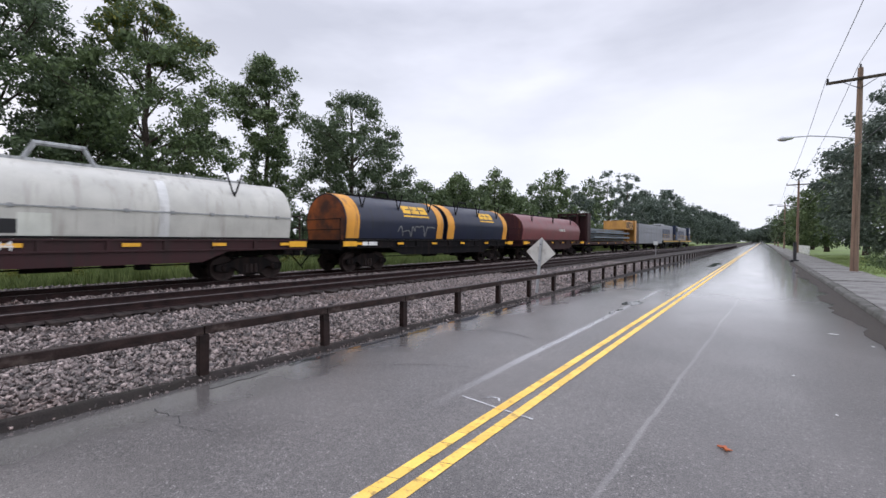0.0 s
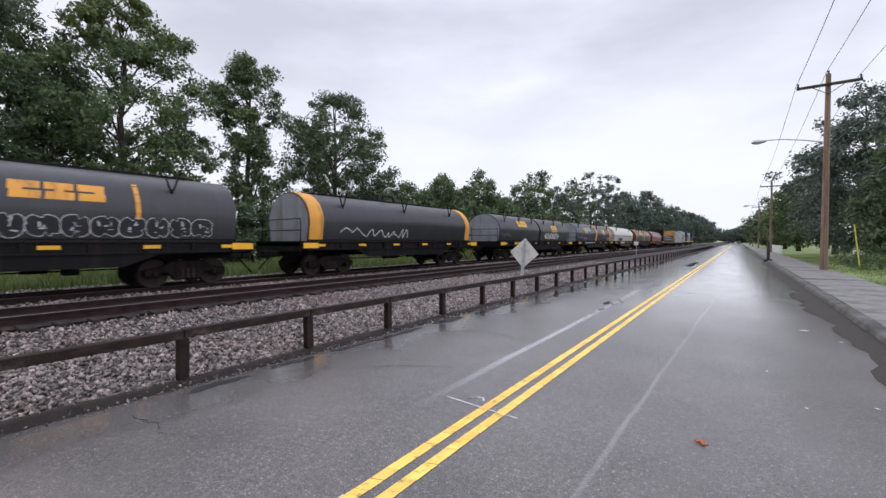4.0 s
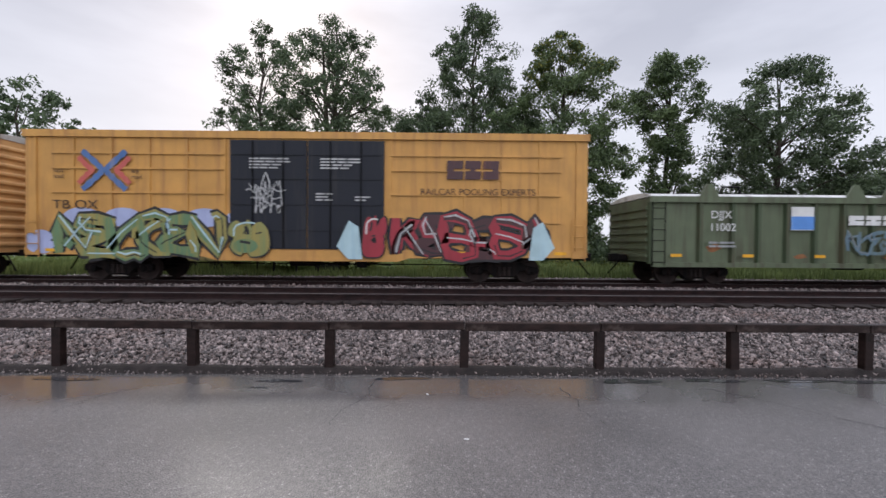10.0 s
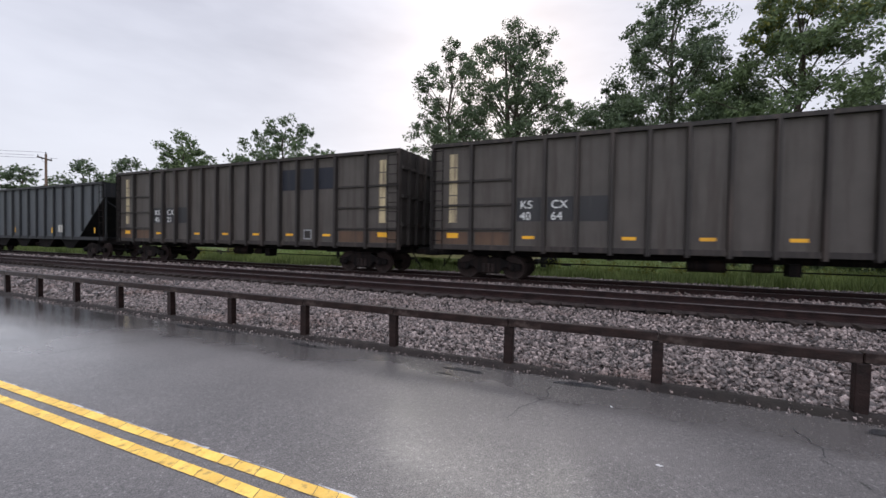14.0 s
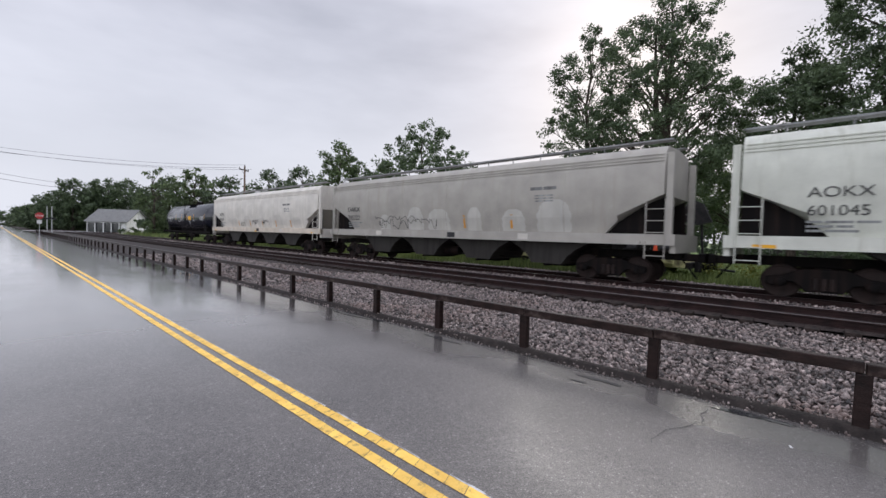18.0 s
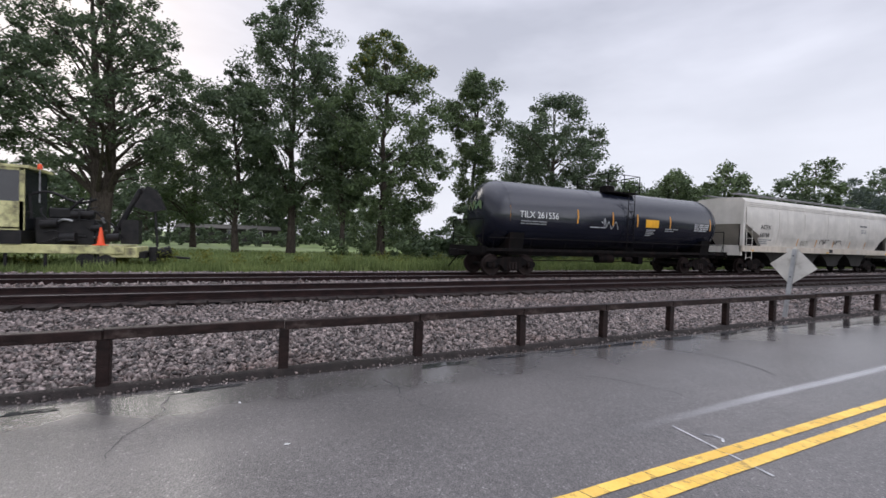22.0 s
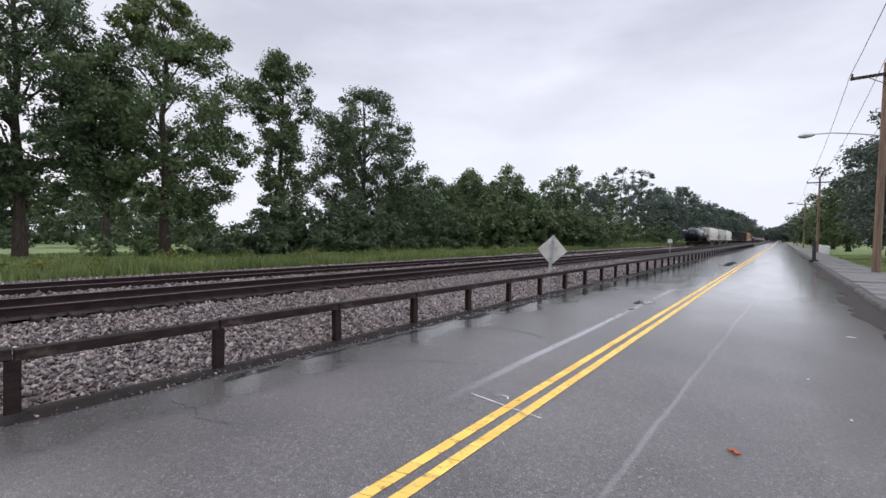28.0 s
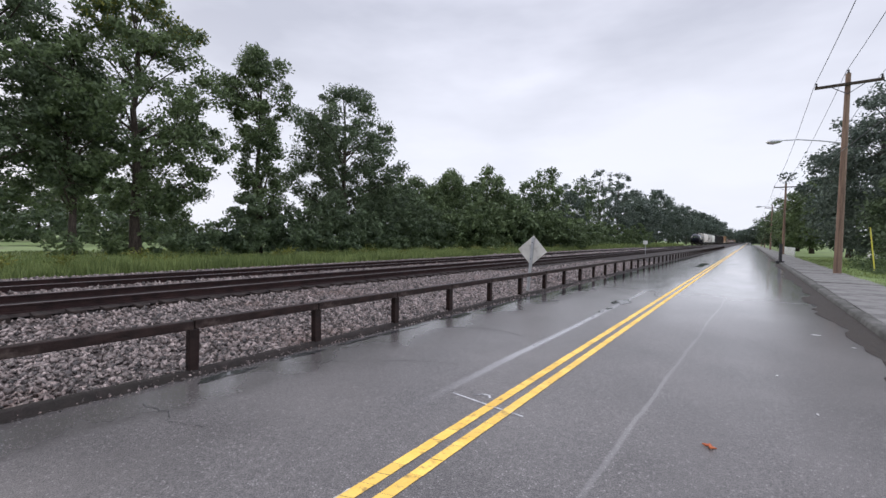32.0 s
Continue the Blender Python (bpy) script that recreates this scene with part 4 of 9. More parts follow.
br = random.Random(31)
spots = []
for i in range(58):
    az = 68 - i * 1.0
    d = 36 + max(0, (50 - az)) * 0.9 if az > 20 else 63 + (20 - az) * 6.5
    d = min(d, 30.5 / max(math.sin(radians(max(az, 4))), 0.05))
    spots.append((-d * math.sin(radians(az)) + br.uniform(-1, 1), d * math.cos(radians(az)), 1.9 + d * 0.016, br.uniform(3.6, 5.2) + (2.0 if az < 48 else 0) - (2.2 if 62 < az < 70 else 0)))
bushes("undergrowth", spots[:30], 42, 0.17, "leaf_dark", 51, "dense dark undergrowth along the edge of the wood")
bushes("undergrowth", spots[30:], 34, 0.26, "leaf_mid", 52, "dense green undergrowth along the line")
bushes("undergrowth", [(-35 + br.uniform(-2, 2), 6.5 + i * 1.0, 1.5, br.uniform(1.6, 4.0)) for i in range(11)], 42, 0.16, "leaf_mid", 53, "green saplings and brush under the trees")
bushes("undergrowth", [(-(62 + br.uniform(-3, 3)) * math.sin(radians(70 + 1.9 * i)), 62 * math.cos(radians(70 + 1.9 * i)), 2.0, br.uniform(1.6, 3.2) + (2.5 if i < 8 else 0.0)) for i in range(26)], 40, 0.22, "leaf_dark", 56, "dark brush along the back of the field")
bushes("undergrowth", [(-(98 + br.uniform(-5, 5)) * math.sin(radians(146 + 0.95 * i)), 98 * math.cos(radians(146 + 0.95 * i)), 2.4, br.uniform(3.4, 6.4)) for i in range(24)], 44, 0.30, "leaf_mid", 57, "green brush and saplings along the far fields")
bushes("undergrowth", [(-20.2 - 3.2 * br.random(), -30 + 1.4 * i, 0.35, br.uniform(0.5, 1.0)) for i in range(60)], 60, 0.07, "leaf_yellow", 58, "tall yellow-green weeds beside the tracks")
bushes("undergrowth", [(8.6 + 2.0 * br.random(), 33 + 2.2 * i, 1.6, br.uniform(2.0, 3.4)) for i in range(14)], 46, 0.16, "leaf_haze", 59, "dark brush under the street-side trees")
bushes("shrub", [(-122 * math.sin(radians(168.6)), 122 * math.cos(radians(168.6)), 2.4, 4.6), (-124 * math.sin(radians(167.4)), 124 * math.cos(radians(167.4)), 2.4, 5.4), (-126 * math.sin(radians(170.3)), 126 * math.cos(radians(170.3)), 0.9, 1.6)], 40, 0.3, "leaf_dark", 78, "dark shrubs beside the white house", "shrub")
bushes("hedge", [(5.6, 30 + 1.2 * i, 0.9, 1.0 + 0.3 * (i % 2)) for i in range(6)] + [(7.5, 34 + 1.5 * i, 1.2, 1.6) for i in range(8)], 55, 0.09, "leaf_mid", 54, "untrimmed green hedge beside the pavement", "hedge")
bushes("undergrowth", [(-26 - 0.4 * i, -40 - 4.0 * i, 1.4, br.uniform(0.9, 2.2)) for i in range(16)], 40, 0.17, "leaf_mid", 55, "green shrubs along the far side of the tracks")


def grass(name, n, x0, x1, y0, y1, h, seed, label, w=0.018):
    r = np.random.default_rng(seed)
    x, y = r.uniform(x0, x1, n), r.uniform(y0, y1, n)
    z = -0.06 + 0.05 * np.sin(x * 0.35 + y * 0.11) if x1 < 0 else np.full(n, 0.09)
    clump = 0.55 + 0.6 * (np.sin(x * 1.1 + 2 * np.sin(y * 0.5)) * np.sin(y * 0.8 + 1.3 * np.sin(x * 0.9)) * 0.5 + 0.5)
    hh = h * clump * r.uniform(0.6, 1.25, n)
    a = r.uniform(0, 6.28, n)
    dx, dy = np.cos(a) * w, np.sin(a) * w
    lx, ly = r.normal(0, 0.22, n) * hh, r.normal(0, 0.22, n) * hh
    v = np.stack([np.stack([x - dx, y - dy, z - 0.02], 1), np.stack([x + dx, y + dy, z - 0.02], 1), np.stack([x + lx, y + ly, z + hh], 1)], 1).reshape(-1, 3)
    return tagged(raw(name, v, np.arange(3 * n).reshape(-1, 3), "grass"), label, "grass", kind="stuff")


grass("tall_grass", 60000, -23.5, -18.6, -40, 60, 0.62, 61, "tall wet green grass and weeds beside the tracks", 0.03)
grass("tall_grass", 30000, -27.5, -18.8, 60, 170, 0.9, 62, "tall wet green grass and weeds beside the tracks", 0.07)
grass("tall_grass", 24000, -30, -18.8, -110, -40, 0.7, 63, "tall green grass and weeds beside the tracks", 0.06)
grass("field_grass", 50000, -44, -23.5, -40, 50, 0.22, 64, "short green field grass", 0.03)
grass("verge_grass", 16000, 3.85, 7.5, 14, 60, 0.10, 65, "short green verge grass", 0.012)


# ---- signs, poles, wires ----
def at(az, dist, z=0.0):
    return (-dist * math.sin(radians(az)), dist * math.cos(radians(az)), z)


M["sign_red"] = surface("faded_stop_red", (0.36, 0.03, 0.035), (0.48, 0.05, 0.05), 3, 0.4)
M["white_board"] = surface("weathered_white_board", (0.52, 0.53, 0.53), (0.72, 0.72, 0.70), 2.0, 0.5, 0.8, bump=0.1, grime=(0.30, 0.30, 0.27), grime_scale=1.2, grime_amount=0.35, streaks=True)
M["shingle"] = surface("grey_shingle_roof", (0.09, 0.092, 0.09), (0.20, 0.20, 0.195), 1.5, 0.8, 0.95, bump=0.5, stretch=(1, 1, 6))
M["red_brick"] = surface("red_brick_wall", (0.16, 0.055, 0.042), (0.30, 0.11, 0.085), 3, 0.75, 0.9, bump=0.3, stretch=(2, 2, 8))
M["block_wall"] = surface("brown_block_wall", (0.17, 0.13, 0.12), (0.27, 0.22, 0.20), 1.2, 0.8, 0.95, bump=0.2)
M["window_dark"] = surface("dark_window_glass", (0.012, 0.013, 0.015), (0.03, 0.032, 0.035), 1, 0.06, 0.1, bump=0)

sign = thing("warning_sign", "bare metal back of a diamond road sign on a channel post", "road sign", pose(-5.42, 11.60, 0))
bm = bmesh.new()
d = 0.46
prism(bm, [(0, 1.26 - d), (d, 1.26), (0, 1.26 + d), (-d, 1.26)], 0.030, 0.034)
plate = part("sign_plate", bm, "sign_back", sign)
bm = bmesh.new()
prism(bm, [(-0.04, -0.03), (0.04, -0.03), (0.04, 0.028), (0.03, 0.028), (0.025, -0.02), (-0.025, -0.02), (-0.03, 0.028), (-0.04, 0.028)], -0.3, 1.66, "z")
part("post", bm, "galv", sign)
for z in (1.0, 1.5):
    bm = bmesh.new()
    rod(bm, (0, -0.045, z), (0, 0.045, z), 0.016, seg=6)
    part("bolt", bm, "dark_metal", sign)
sign.rotation_euler = (radians(-2), radians(4), radians(5))
mile = thing("track_marker", "small white plate on a thin trackside post", "track sign", pose(*at(10.5, 57)))
bm = bmesh.new()
rod(bm, (0, 0, -0.2), (0, 0, 1.55), 0.035, seg=8)
part("post", bm, "galv", mile)
bm = bmesh.new()
box(bm, -0.25, 0.25, -0.06, -0.045, 1.15, 1.6)
part("plate", bm, "white_board", mile)


def wire(p, q, sag, r, name="overhead_wire", label="thin black overhead line sagging between the poles"):
    bm = bmesh.new()
    p, q = Vector(p), Vector(q)
    n = 10
    pts = [p.lerp(q, i / n) - Vector((0, 0, sag * 4 * (i / n) * (1 - i / n))) for i in range(n + 1)]
    s = (q - p).normalized().orthogonal().normalized()
    c = (q - p).normalized().cross(s)
    rings = [[bm.verts.new(o + (s * math.cos(k * 1.2566) + c * math.sin(k * 1.2566)) * r) for k in range(5)] for o in pts]
    for a, b in zip(rings, rings[1:]):
        for k in range(5):
            bm.faces.new((a[k], a[(k + 1) % 5], b[(k + 1) % 5], b[k]))
    bm.faces.new(rings[0][::-1])
    bm.faces.new(rings[-1])
    tagged(part(name, bm, "dark_metal"), label, "overhead wire", "overhead lines")


POLE_X = 3.62


def utility_pole(x, y, h, lean=0.0, lamp=True, arm=1.25, arm_turn=0.0):
    t = thing("utility_pole", "tall weathered wooden utility pole with a cross-arm" + (" and street lamp" if lamp else ""), "utility pole", pose(x, y, 0.05, 0, lean, arm_turn), group="poles along the street")
    bm = bmesh.new()
    rod(bm, (0, 0, -0.3), (0, 0, h), 0.165, 0.105, 14)
    part("shaft", bm, "pole_wood", t, smooth=True)
    bm = bmesh.new()
    box(bm, -arm, arm, -0.17, -0.06, h - 0.62, h - 0.49)
    part("cross_arm", bm, "bark", t)
    bm = bmesh.new()
    for s in (-1, 1):
        rod(bm, (s * 0.65, -0.13, h - 0.60), (0, -0.13, h - 1.05), 0.018, seg=5)
    part("arm_brace", bm, "dark_metal", t)
    for px, pz in ((-arm + 0.06, h - 0.49), (arm - 0.06, h - 0.49), (0, h)):
        bm = bmesh.new()
        lathe(bm, [(pz, 0.03), (pz + 0.06, 0.055), (pz + 0.10, 0.03), (pz + 0.16, 0.05), (pz + 0.20, 0.02)], "z", (px, -0.1 if px else 0, 0), 10)
        part("insulator", bm, "dark_metal", t)
    if lamp:
        bm = bmesh.new()
        z = h - 3.3
        pts = [(-0.1, 0, z - 0.15), (-0.9, 0, z + 0.05), (-1.8, 0, z + 0.22), (-2.5, 0, z + 0.25)]
        for a, b in zip(pts, pts[1:]):
            rod(bm, a, b, 0.032, seg=8)
        la = part("lamp_arm", bm, "galv", t, smooth=True)
        bm = bmesh.new()
        lathe(bm, [(-3.15, 0.02), (-3.05, 0.11), (-2.85, 0.15), (-2.55, 0.09), (-2.45, 0.04)], "x", (0, 0, z + 0.22), 14)
        part("lamp_head", bm, "galv", la, smooth=True)
    return t


POLES = [(-14.0, 10.2), (28.8, 10.15), (71.5, 9.6), (113.0, 9.6), (155.0, 9.6), (197.0, 9.6)]
for y, h in POLES:
    utility_pole(POLE_X, y, h, 0.4 if y == 28.8 else 0.2, y > 0)
for (ya, ha), (yb, hb) in zip(POLES, POLES[1:]):
    for dx, dz in ((-1.19, -0.3), (1.19, -0.3), (0.0, 0.2)):
        wire((POLE_X + dx, ya, ha + dz), (POLE_X + dx, yb, hb + dz), 0.7, 0.012)
    wire((POLE_X - 0.15, ya, ha - 3.9), (POLE_X - 0.15, yb, hb - 3.9), 0.6, 0.016)
wire((POLE_X, 28.8, 6.6), (POLE_X + 14, 30.5, 6.0), 0.4, 0.014)
wire((POLE_X, 28.8, 8.6), (5.3, 30.6, 0.2), 0.0, 0.008, "guy_wire", "steel guy wire bracing the pole")
bm = bmesh.new()
rod(bm, (5.27, 30.55, 0.1), (4.95, 30.15, 2.5), 0.028, seg=10)
M["guard_yellow"] = surface("yellow_plastic_guard", (0.55, 0.50, 0.06), (0.68, 0.62, 0.10), 3, 0.4)
tagged(part("guy_guard", bm, "guard_yellow"), "yellow plastic sleeve on the guy wire", "guy guard")
utility_pole(*at(158.3, 64)[:2], 10.5, 0, True, 1.2, 40)
utility_pole(6.2, -70.0, 10.5, 0, False, 1.2, 20)
for dx, dz in ((-1.0, -0.3), (1.0, -0.3), (0, 0.2)):
    a = at(158.3, 64)
    wire((6.2 + dx, -70, 10.5 + dz), (a[0] + dx, a[1], 10.5 + dz), 0.9, 0.016)
wire((6.2, -70, 8.0), (-14, -118, 9.5), 0.6, 0.03)
wire((6.2, -70, 8.4), (-22, -116, 9.8), 0.6, 0.02)
# street furniture along the pavement
t = thing("street_sign", "small sign post standing on the pavement edge", "street sign", pose(*at(-2.7, 41), 0, 0, 10))
bm = bmesh.new()
box(bm, -0.09, 0.09, -0.09, 0.09, -0.1, 1.55)
part("post", bm, "dark_metal", t)
bm = bmesh.new()
box(bm, -0.28, 0.22, -0.16, 0.16, 0.02, 0.22)
part("base_box", bm, "dark_metal", t)
fence2 = thing("white_rail_fence", "white painted two-rail fence beside the pavement", "fence", pose(4.15, 62, 0.1))
for i in range(10):
    bm = bmesh.new()
    box(bm, -0.06, 0.06, i * 2.2 - 0.06, i * 2.2 + 0.06, -0.2, 1.0)
    part("post", bm, "white_board", fence2)
    for z in (0.35, 0.75):
        bm = bmesh.new()
        box(bm, 0.06, 0.09, i * 2.2, i * 2.2 + 2.18, z, z + 0.16)
        part("board", bm, "white_board", fence2)
# stop sign and crossing posts
t = thing("stop_sign", "red octagonal stop sign on a post beside the street", "stop sign", pose(*at(176.95, 92), 0, 0, 0))
bm = bmesh.new()
rod(bm, (0, 0, -0.2), (0, 0, 3.1), 0.04, seg=8)
part("post", bm, "galv", t)
bm = bmesh.new()
prism(bm, [(0.55 * math.cos(math.pi * (k + 0.5) / 4), 3.0 + 0.55 * math.sin(math.pi * (k + 0.5) / 4)) for k in range(8)], 0.045, 0.065)
pl = part("sign_plate", bm, "sign_red", t)
cu = bpy.data.curves.new("STOP", 'FONT')
cu.body, cu.size, cu.extrude, cu.align_x = "STOP", 0.42, 0.003, 'CENTER'
tmp = new("lettering", cu)
me = bpy.data.meshes.new_from_object(tmp)
bpy.data.objects.remove(tmp)
me.materials.clear()
me.materials.append(M["white_board"])
o = new("lettering", me)
o.parent = t
o.matrix_basis = pose(0, 0.072, 2.85, 90, 0, 180)
bm = bmesh.new()
box(bm, -0.3, 0.3, 0.045, 0.06, 1.75, 2.3)
part("plate", bm, "white_board", t)
for az in (176.4, 176.05):
    t = thing("crossing_signal", "slim grey crossing signal mast", "crossing signal", pose(*at(az, 105)))
    bm = bmesh.new()
    rod(bm, (0, 0, -0.2), (0, 0, 5.0), 0.07, seg=8)
    part("mast", bm, "galv", t)
    bm = bmesh.new()
    box(bm, -0.5, 0.5, -0.1, 0.1, 2.6, 2.9)
    part("signal_head", bm, "dark_metal", t)


# ---- buildings ----
def house(az, dist, w, dep, h, roof_h, turn, wall, label, gable=True, roof="shingle"):
    t = thing("house", label, "house", pose(*at(az, dist), 0, 0, turn))
    bm = bmesh.new()
    box(bm, -w / 2, w / 2, -dep / 2, dep / 2, -0.3, h)
    if gable:
        prism(bm, [(-dep / 2, h), (dep / 2, h), (0, h + roof_h)], -w / 2, w / 2, "x")
    part("wall", bm, wall, t)
    for s in (-1, 1):
        bm = bmesh.new()
        e = dep / 2 + 0.5
        prism(bm, [(0, h + roof_h + 0.12), (s * e, h - 0.1 * roof_h + 0.05), (s * e, h - 0.1 * roof_h - 0.1), (0, h + roof_h)], -w / 2 - 0.5, w / 2 + 0.5, "x")
        part("roof_slope", bm, roof, t)
    for k in range(3):
        x = -w / 2 + w * (0.2 + 0.3 * k)
        for s in (-1, 1):
            bm = bmesh.new()
            y = s * dep / 2
            box(bm, x - 0.5, x + 0.5, min(y, y + s * 0.05), max(y, y + s * 0.05), 0.9, 2.1)
            win = part("window", bm, "white_board", t)
            bm = bmesh.new()
            y = s * (dep / 2 + 0.055)
            box(bm, x - 0.42, x + 0.42, min(y, y + s * 0.01), max(y, y + s * 0.01), 1.0, 2.0)
            part("pane", bm, "window_dark", win)
    return t


home = house(170.7, 132, 9.0, 8.4, 3.0, 2.8, 137, "white_board", "white clapboard house with a grey shingle roof and dark porch")
# dark plate before the white front: the porch's shade as colour
bm = bmesh.new()
box(bm, -4.3, 3.0, -4.27, -4.24, 0.1, 2.45)
part("porch_shade", bm, "window_dark", home, "dark plate standing for the shade under the porch roof")
for x in (-4.3, -2.5, -0.6, 1.2, 3.0):
    bm = bmesh.new()
    box(bm, x - 0.09, x + 0.09, -4.62, -4.44, -0.3, 2.6)
    part("porch_post", bm, "white_board", home)
bm = bmesh.new()
box(bm, -4.5, 3.2, -4.7, -4.2, -0.3, 0.12)
part("porch_step", bm, "block_wall", home)
# pale crossing street over the tracks
M["pale_street"] = surface("pale_concrete_street", (0.36, 0.35, 0.34), (0.48, 0.47, 0.46), 1.5, 0.5, 0.7, bump=0.1)
tagged(sheet("cross_street", np.array([-70.0, -40.0, -20.0, -10.0, -4.0]), np.array([-131.0, -128.0, -125.0]), lambda x, y: 0.20 + 0.0 * x, "pale_street"), "pale concrete street crossing the tracks far off", "road", kind="structure")
house(161.0, 90, 6.5, 4, 1.7, 1.2, 160, "white_board", "low white garage with a red roof", roof="red_brick")
house(156.6, 90, 13, 4, 1.9, 0.25, 158, "block_wall", "long low brown block wall building", roof="block_wall")
M["trailer_dark"] = surface("dark_brown_trailer_siding", (0.018, 0.017, 0.015), (0.05, 0.047, 0.042), 1.5, 0.7, 0.9, bump=0.2, stretch=(1, 1, 8), spec=0.15)
house(92.5, 76, 14, 5, 2.3, 0.5, 92, "trailer_dark", "long low dark trailer house under the trees", roof="trailer_dark")
house(121, 96, 9, 6, 2.8, 1.2, 40, "white_board", "white house half hidden by trees")


def gate(az0, az1, x, label):
    """A six-bar field gate."""
    y0, y1 = x / math.tan(radians(az0)), x / math.tan(radians(az1))
    t = thing("field_gate", label, "gate", pose(-x, (y0 + y1) / 2, 0), group="white field gates")
    L = abs(y1 - y0) / 2
    for k in range(6):
        bm = bmesh.new()
        box(bm, -0.02, 0.02, -L, L, 0.25 + k * 0.19, 0.36 + k * 0.19)
        part("bar", bm, "white_board", t)
    for y in (-L, 0, L):
        bm = bmesh.new()
        box(bm, -0.05, -0.02, y - 0.04, y + 0.04, -0.2, 1.4)
        part("upright", bm, "white_board", t)


gate(126.0, 131.0, 38.0, "white six-bar field gate beside the tracks")
gate(133.0, 138.6, 38.0, "white six-bar field gate beside a dirt opening")
bm = bmesh.new()
for i in range(60):
    a = rng.uniform(0, 6.28)
    q = rng.uniform(0, 1.0)
    s = rng.uniform(0.1, 0.28)
    c0 = Vector((2.0 * q * math.cos(a), 1.4 * q * math.sin(a), 0.7 * (1 - q)))
    rod(bm, c0, c0 + Vector((rng.normal(0, s), rng.normal(0, s), s)), s, s * 0.6, 6)
o = part("gravel_heap", bm, "ballast")
o.location = at(141, 36)
tagged(o, "low heap of grey gravel beside the tracks", "gravel heap", kind="stuff")
bushes("shrub", [(*at(144, 33)[:2], 0.9, 2.0), (*at(139, 34)[:2], 0.5, 1.5), (*at(146.5, 40)[:2], 1.2, 1.6)], 70, 0.10, "leaf_yellow", 77, "bushy yellow-green shrubs beside the tracks")

# ---- track machine parked beyond the far track ----
M["mow_yellow"] = surface("faded_machine_yellow", (0.40, 0.38, 0.16), (0.58, 0.55, 0.28), 2, 0.45, 0.65, grime=(0.10, 0.085, 0.05), grime_scale=2.5, grime_amount=0.45)
M["mow_orange"] = surface("worn_orange_yellow", (0.34, 0.19, 0.05), (0.46, 0.27, 0.08), 2, 0.45, 0.65, grime=(0.10, 0.06, 0.035), grime_scale=2, grime_amount=0.6)
M["mow_black"] = surface("oily_black_machinery", (0.006, 0.006, 0.007), (0.024, 0.022, 0.021), 4, 0.4, 0.7, bump=0.3, spec=0.2)
M["mow_steel"] = surface("bare_machine_steel", (0.20, 0.20, 0.20), (0.42, 0.42, 0.42), 3, 0.3, 0.5, metal=0.6, bump=0.1, grime=(0.03, 0.03, 0.03), grime_scale=3, grime_amount=0.5)
M["mow_teal"] = surface("teal_tank_paint", (0.035, 0.16, 0.12), (0.06, 0.23, 0.18), 2, 0.45, 0.6)
M["cone_orange"] = surface("orange_traffic_cone", (0.75, 0.07, 0.02), (0.85, 0.11, 0.03), 3, 0.45)
mow = thing("track_machine", "yellow railway maintenance crane with cab parked on a siding", "track machine", pose(-21.0, -9.5, 0.02))
bm = bmesh.new()
box(bm, -1.1, 1.1, -3.2, 4.9, 0.62, 0.95)
part("frame", bm, "mow_yellow", mow, bevel=0.02)
bm = bmesh.new()
box(bm, -1.05, 1.15, -0.8, 1.9, 0.95, 1.45)
part("cab_base", bm, "mow_black", mow)
bm = bmesh.new()
prism(bm, [(-0.85, 1.45), (1.88, 1.45), (1.88, 3.72), (-0.55, 3.72), (-0.95, 2.3)], -0.95, 0.95, "x")
cab = part("cab", bm, "window_dark", mow, "dark glass cab")
for y0, y1, z0, z1 in ((-0.85, 1.9, 1.42, 1.56), (-0.6, 1.9, 3.62, 3.78), (1.78, 1.92, 1.45, 3.75), (0.42, 0.50, 1.5, 3.7), (1.05, 1.13, 1.5, 3.7), (1.1, 1.9, 1.5, 2.5)):
    bm = bmesh.new()
    box(bm, 0.95, 1.0, y0, y1, z0, z1)
    part("cab_frame", bm, "mow_yellow", cab)
bm = bmesh.new()
rod(bm, (0.98, -0.84, 1.45), (0.98, -0.94, 2.3), 0.045, seg=6)
rod(bm, (0.98, -0.94, 2.3), (0.98, -0.55, 3.7), 0.045, seg=6)
part("cab_frame", bm, "mow_yellow", cab)
bm = bmesh.new()
box(bm, -1.05, 1.05, -0.9, 2.05, 3.72, 3.82)
part("cab_roof", bm, "mow_yellow", cab)
bm = bmesh.new()
rod(bm, (0.6, 2.2, 2.5), (0.6, 2.2, 3.76), 0.022, seg=6)
part("beacon_stem", bm, "mow_steel", mow)
bm = bmesh.new()
lathe(bm, [(3.75, 0.07), (3.9, 0.07), (3.95, 0.03)], "z", (0.6, 2.2, 0), 10)
part("beacon", bm, "cone_orange", mow)
bm = bmesh.new()
box(bm, -0.85, 0.7, 2.1, 3.9, 0.95, 1.95)
box(bm, -0.7, 0.5, 2.4, 3.5, 1.95, 2.35)
part("engine", bm, "mow_black", mow, bevel=0.05)
mr = random.Random(12)
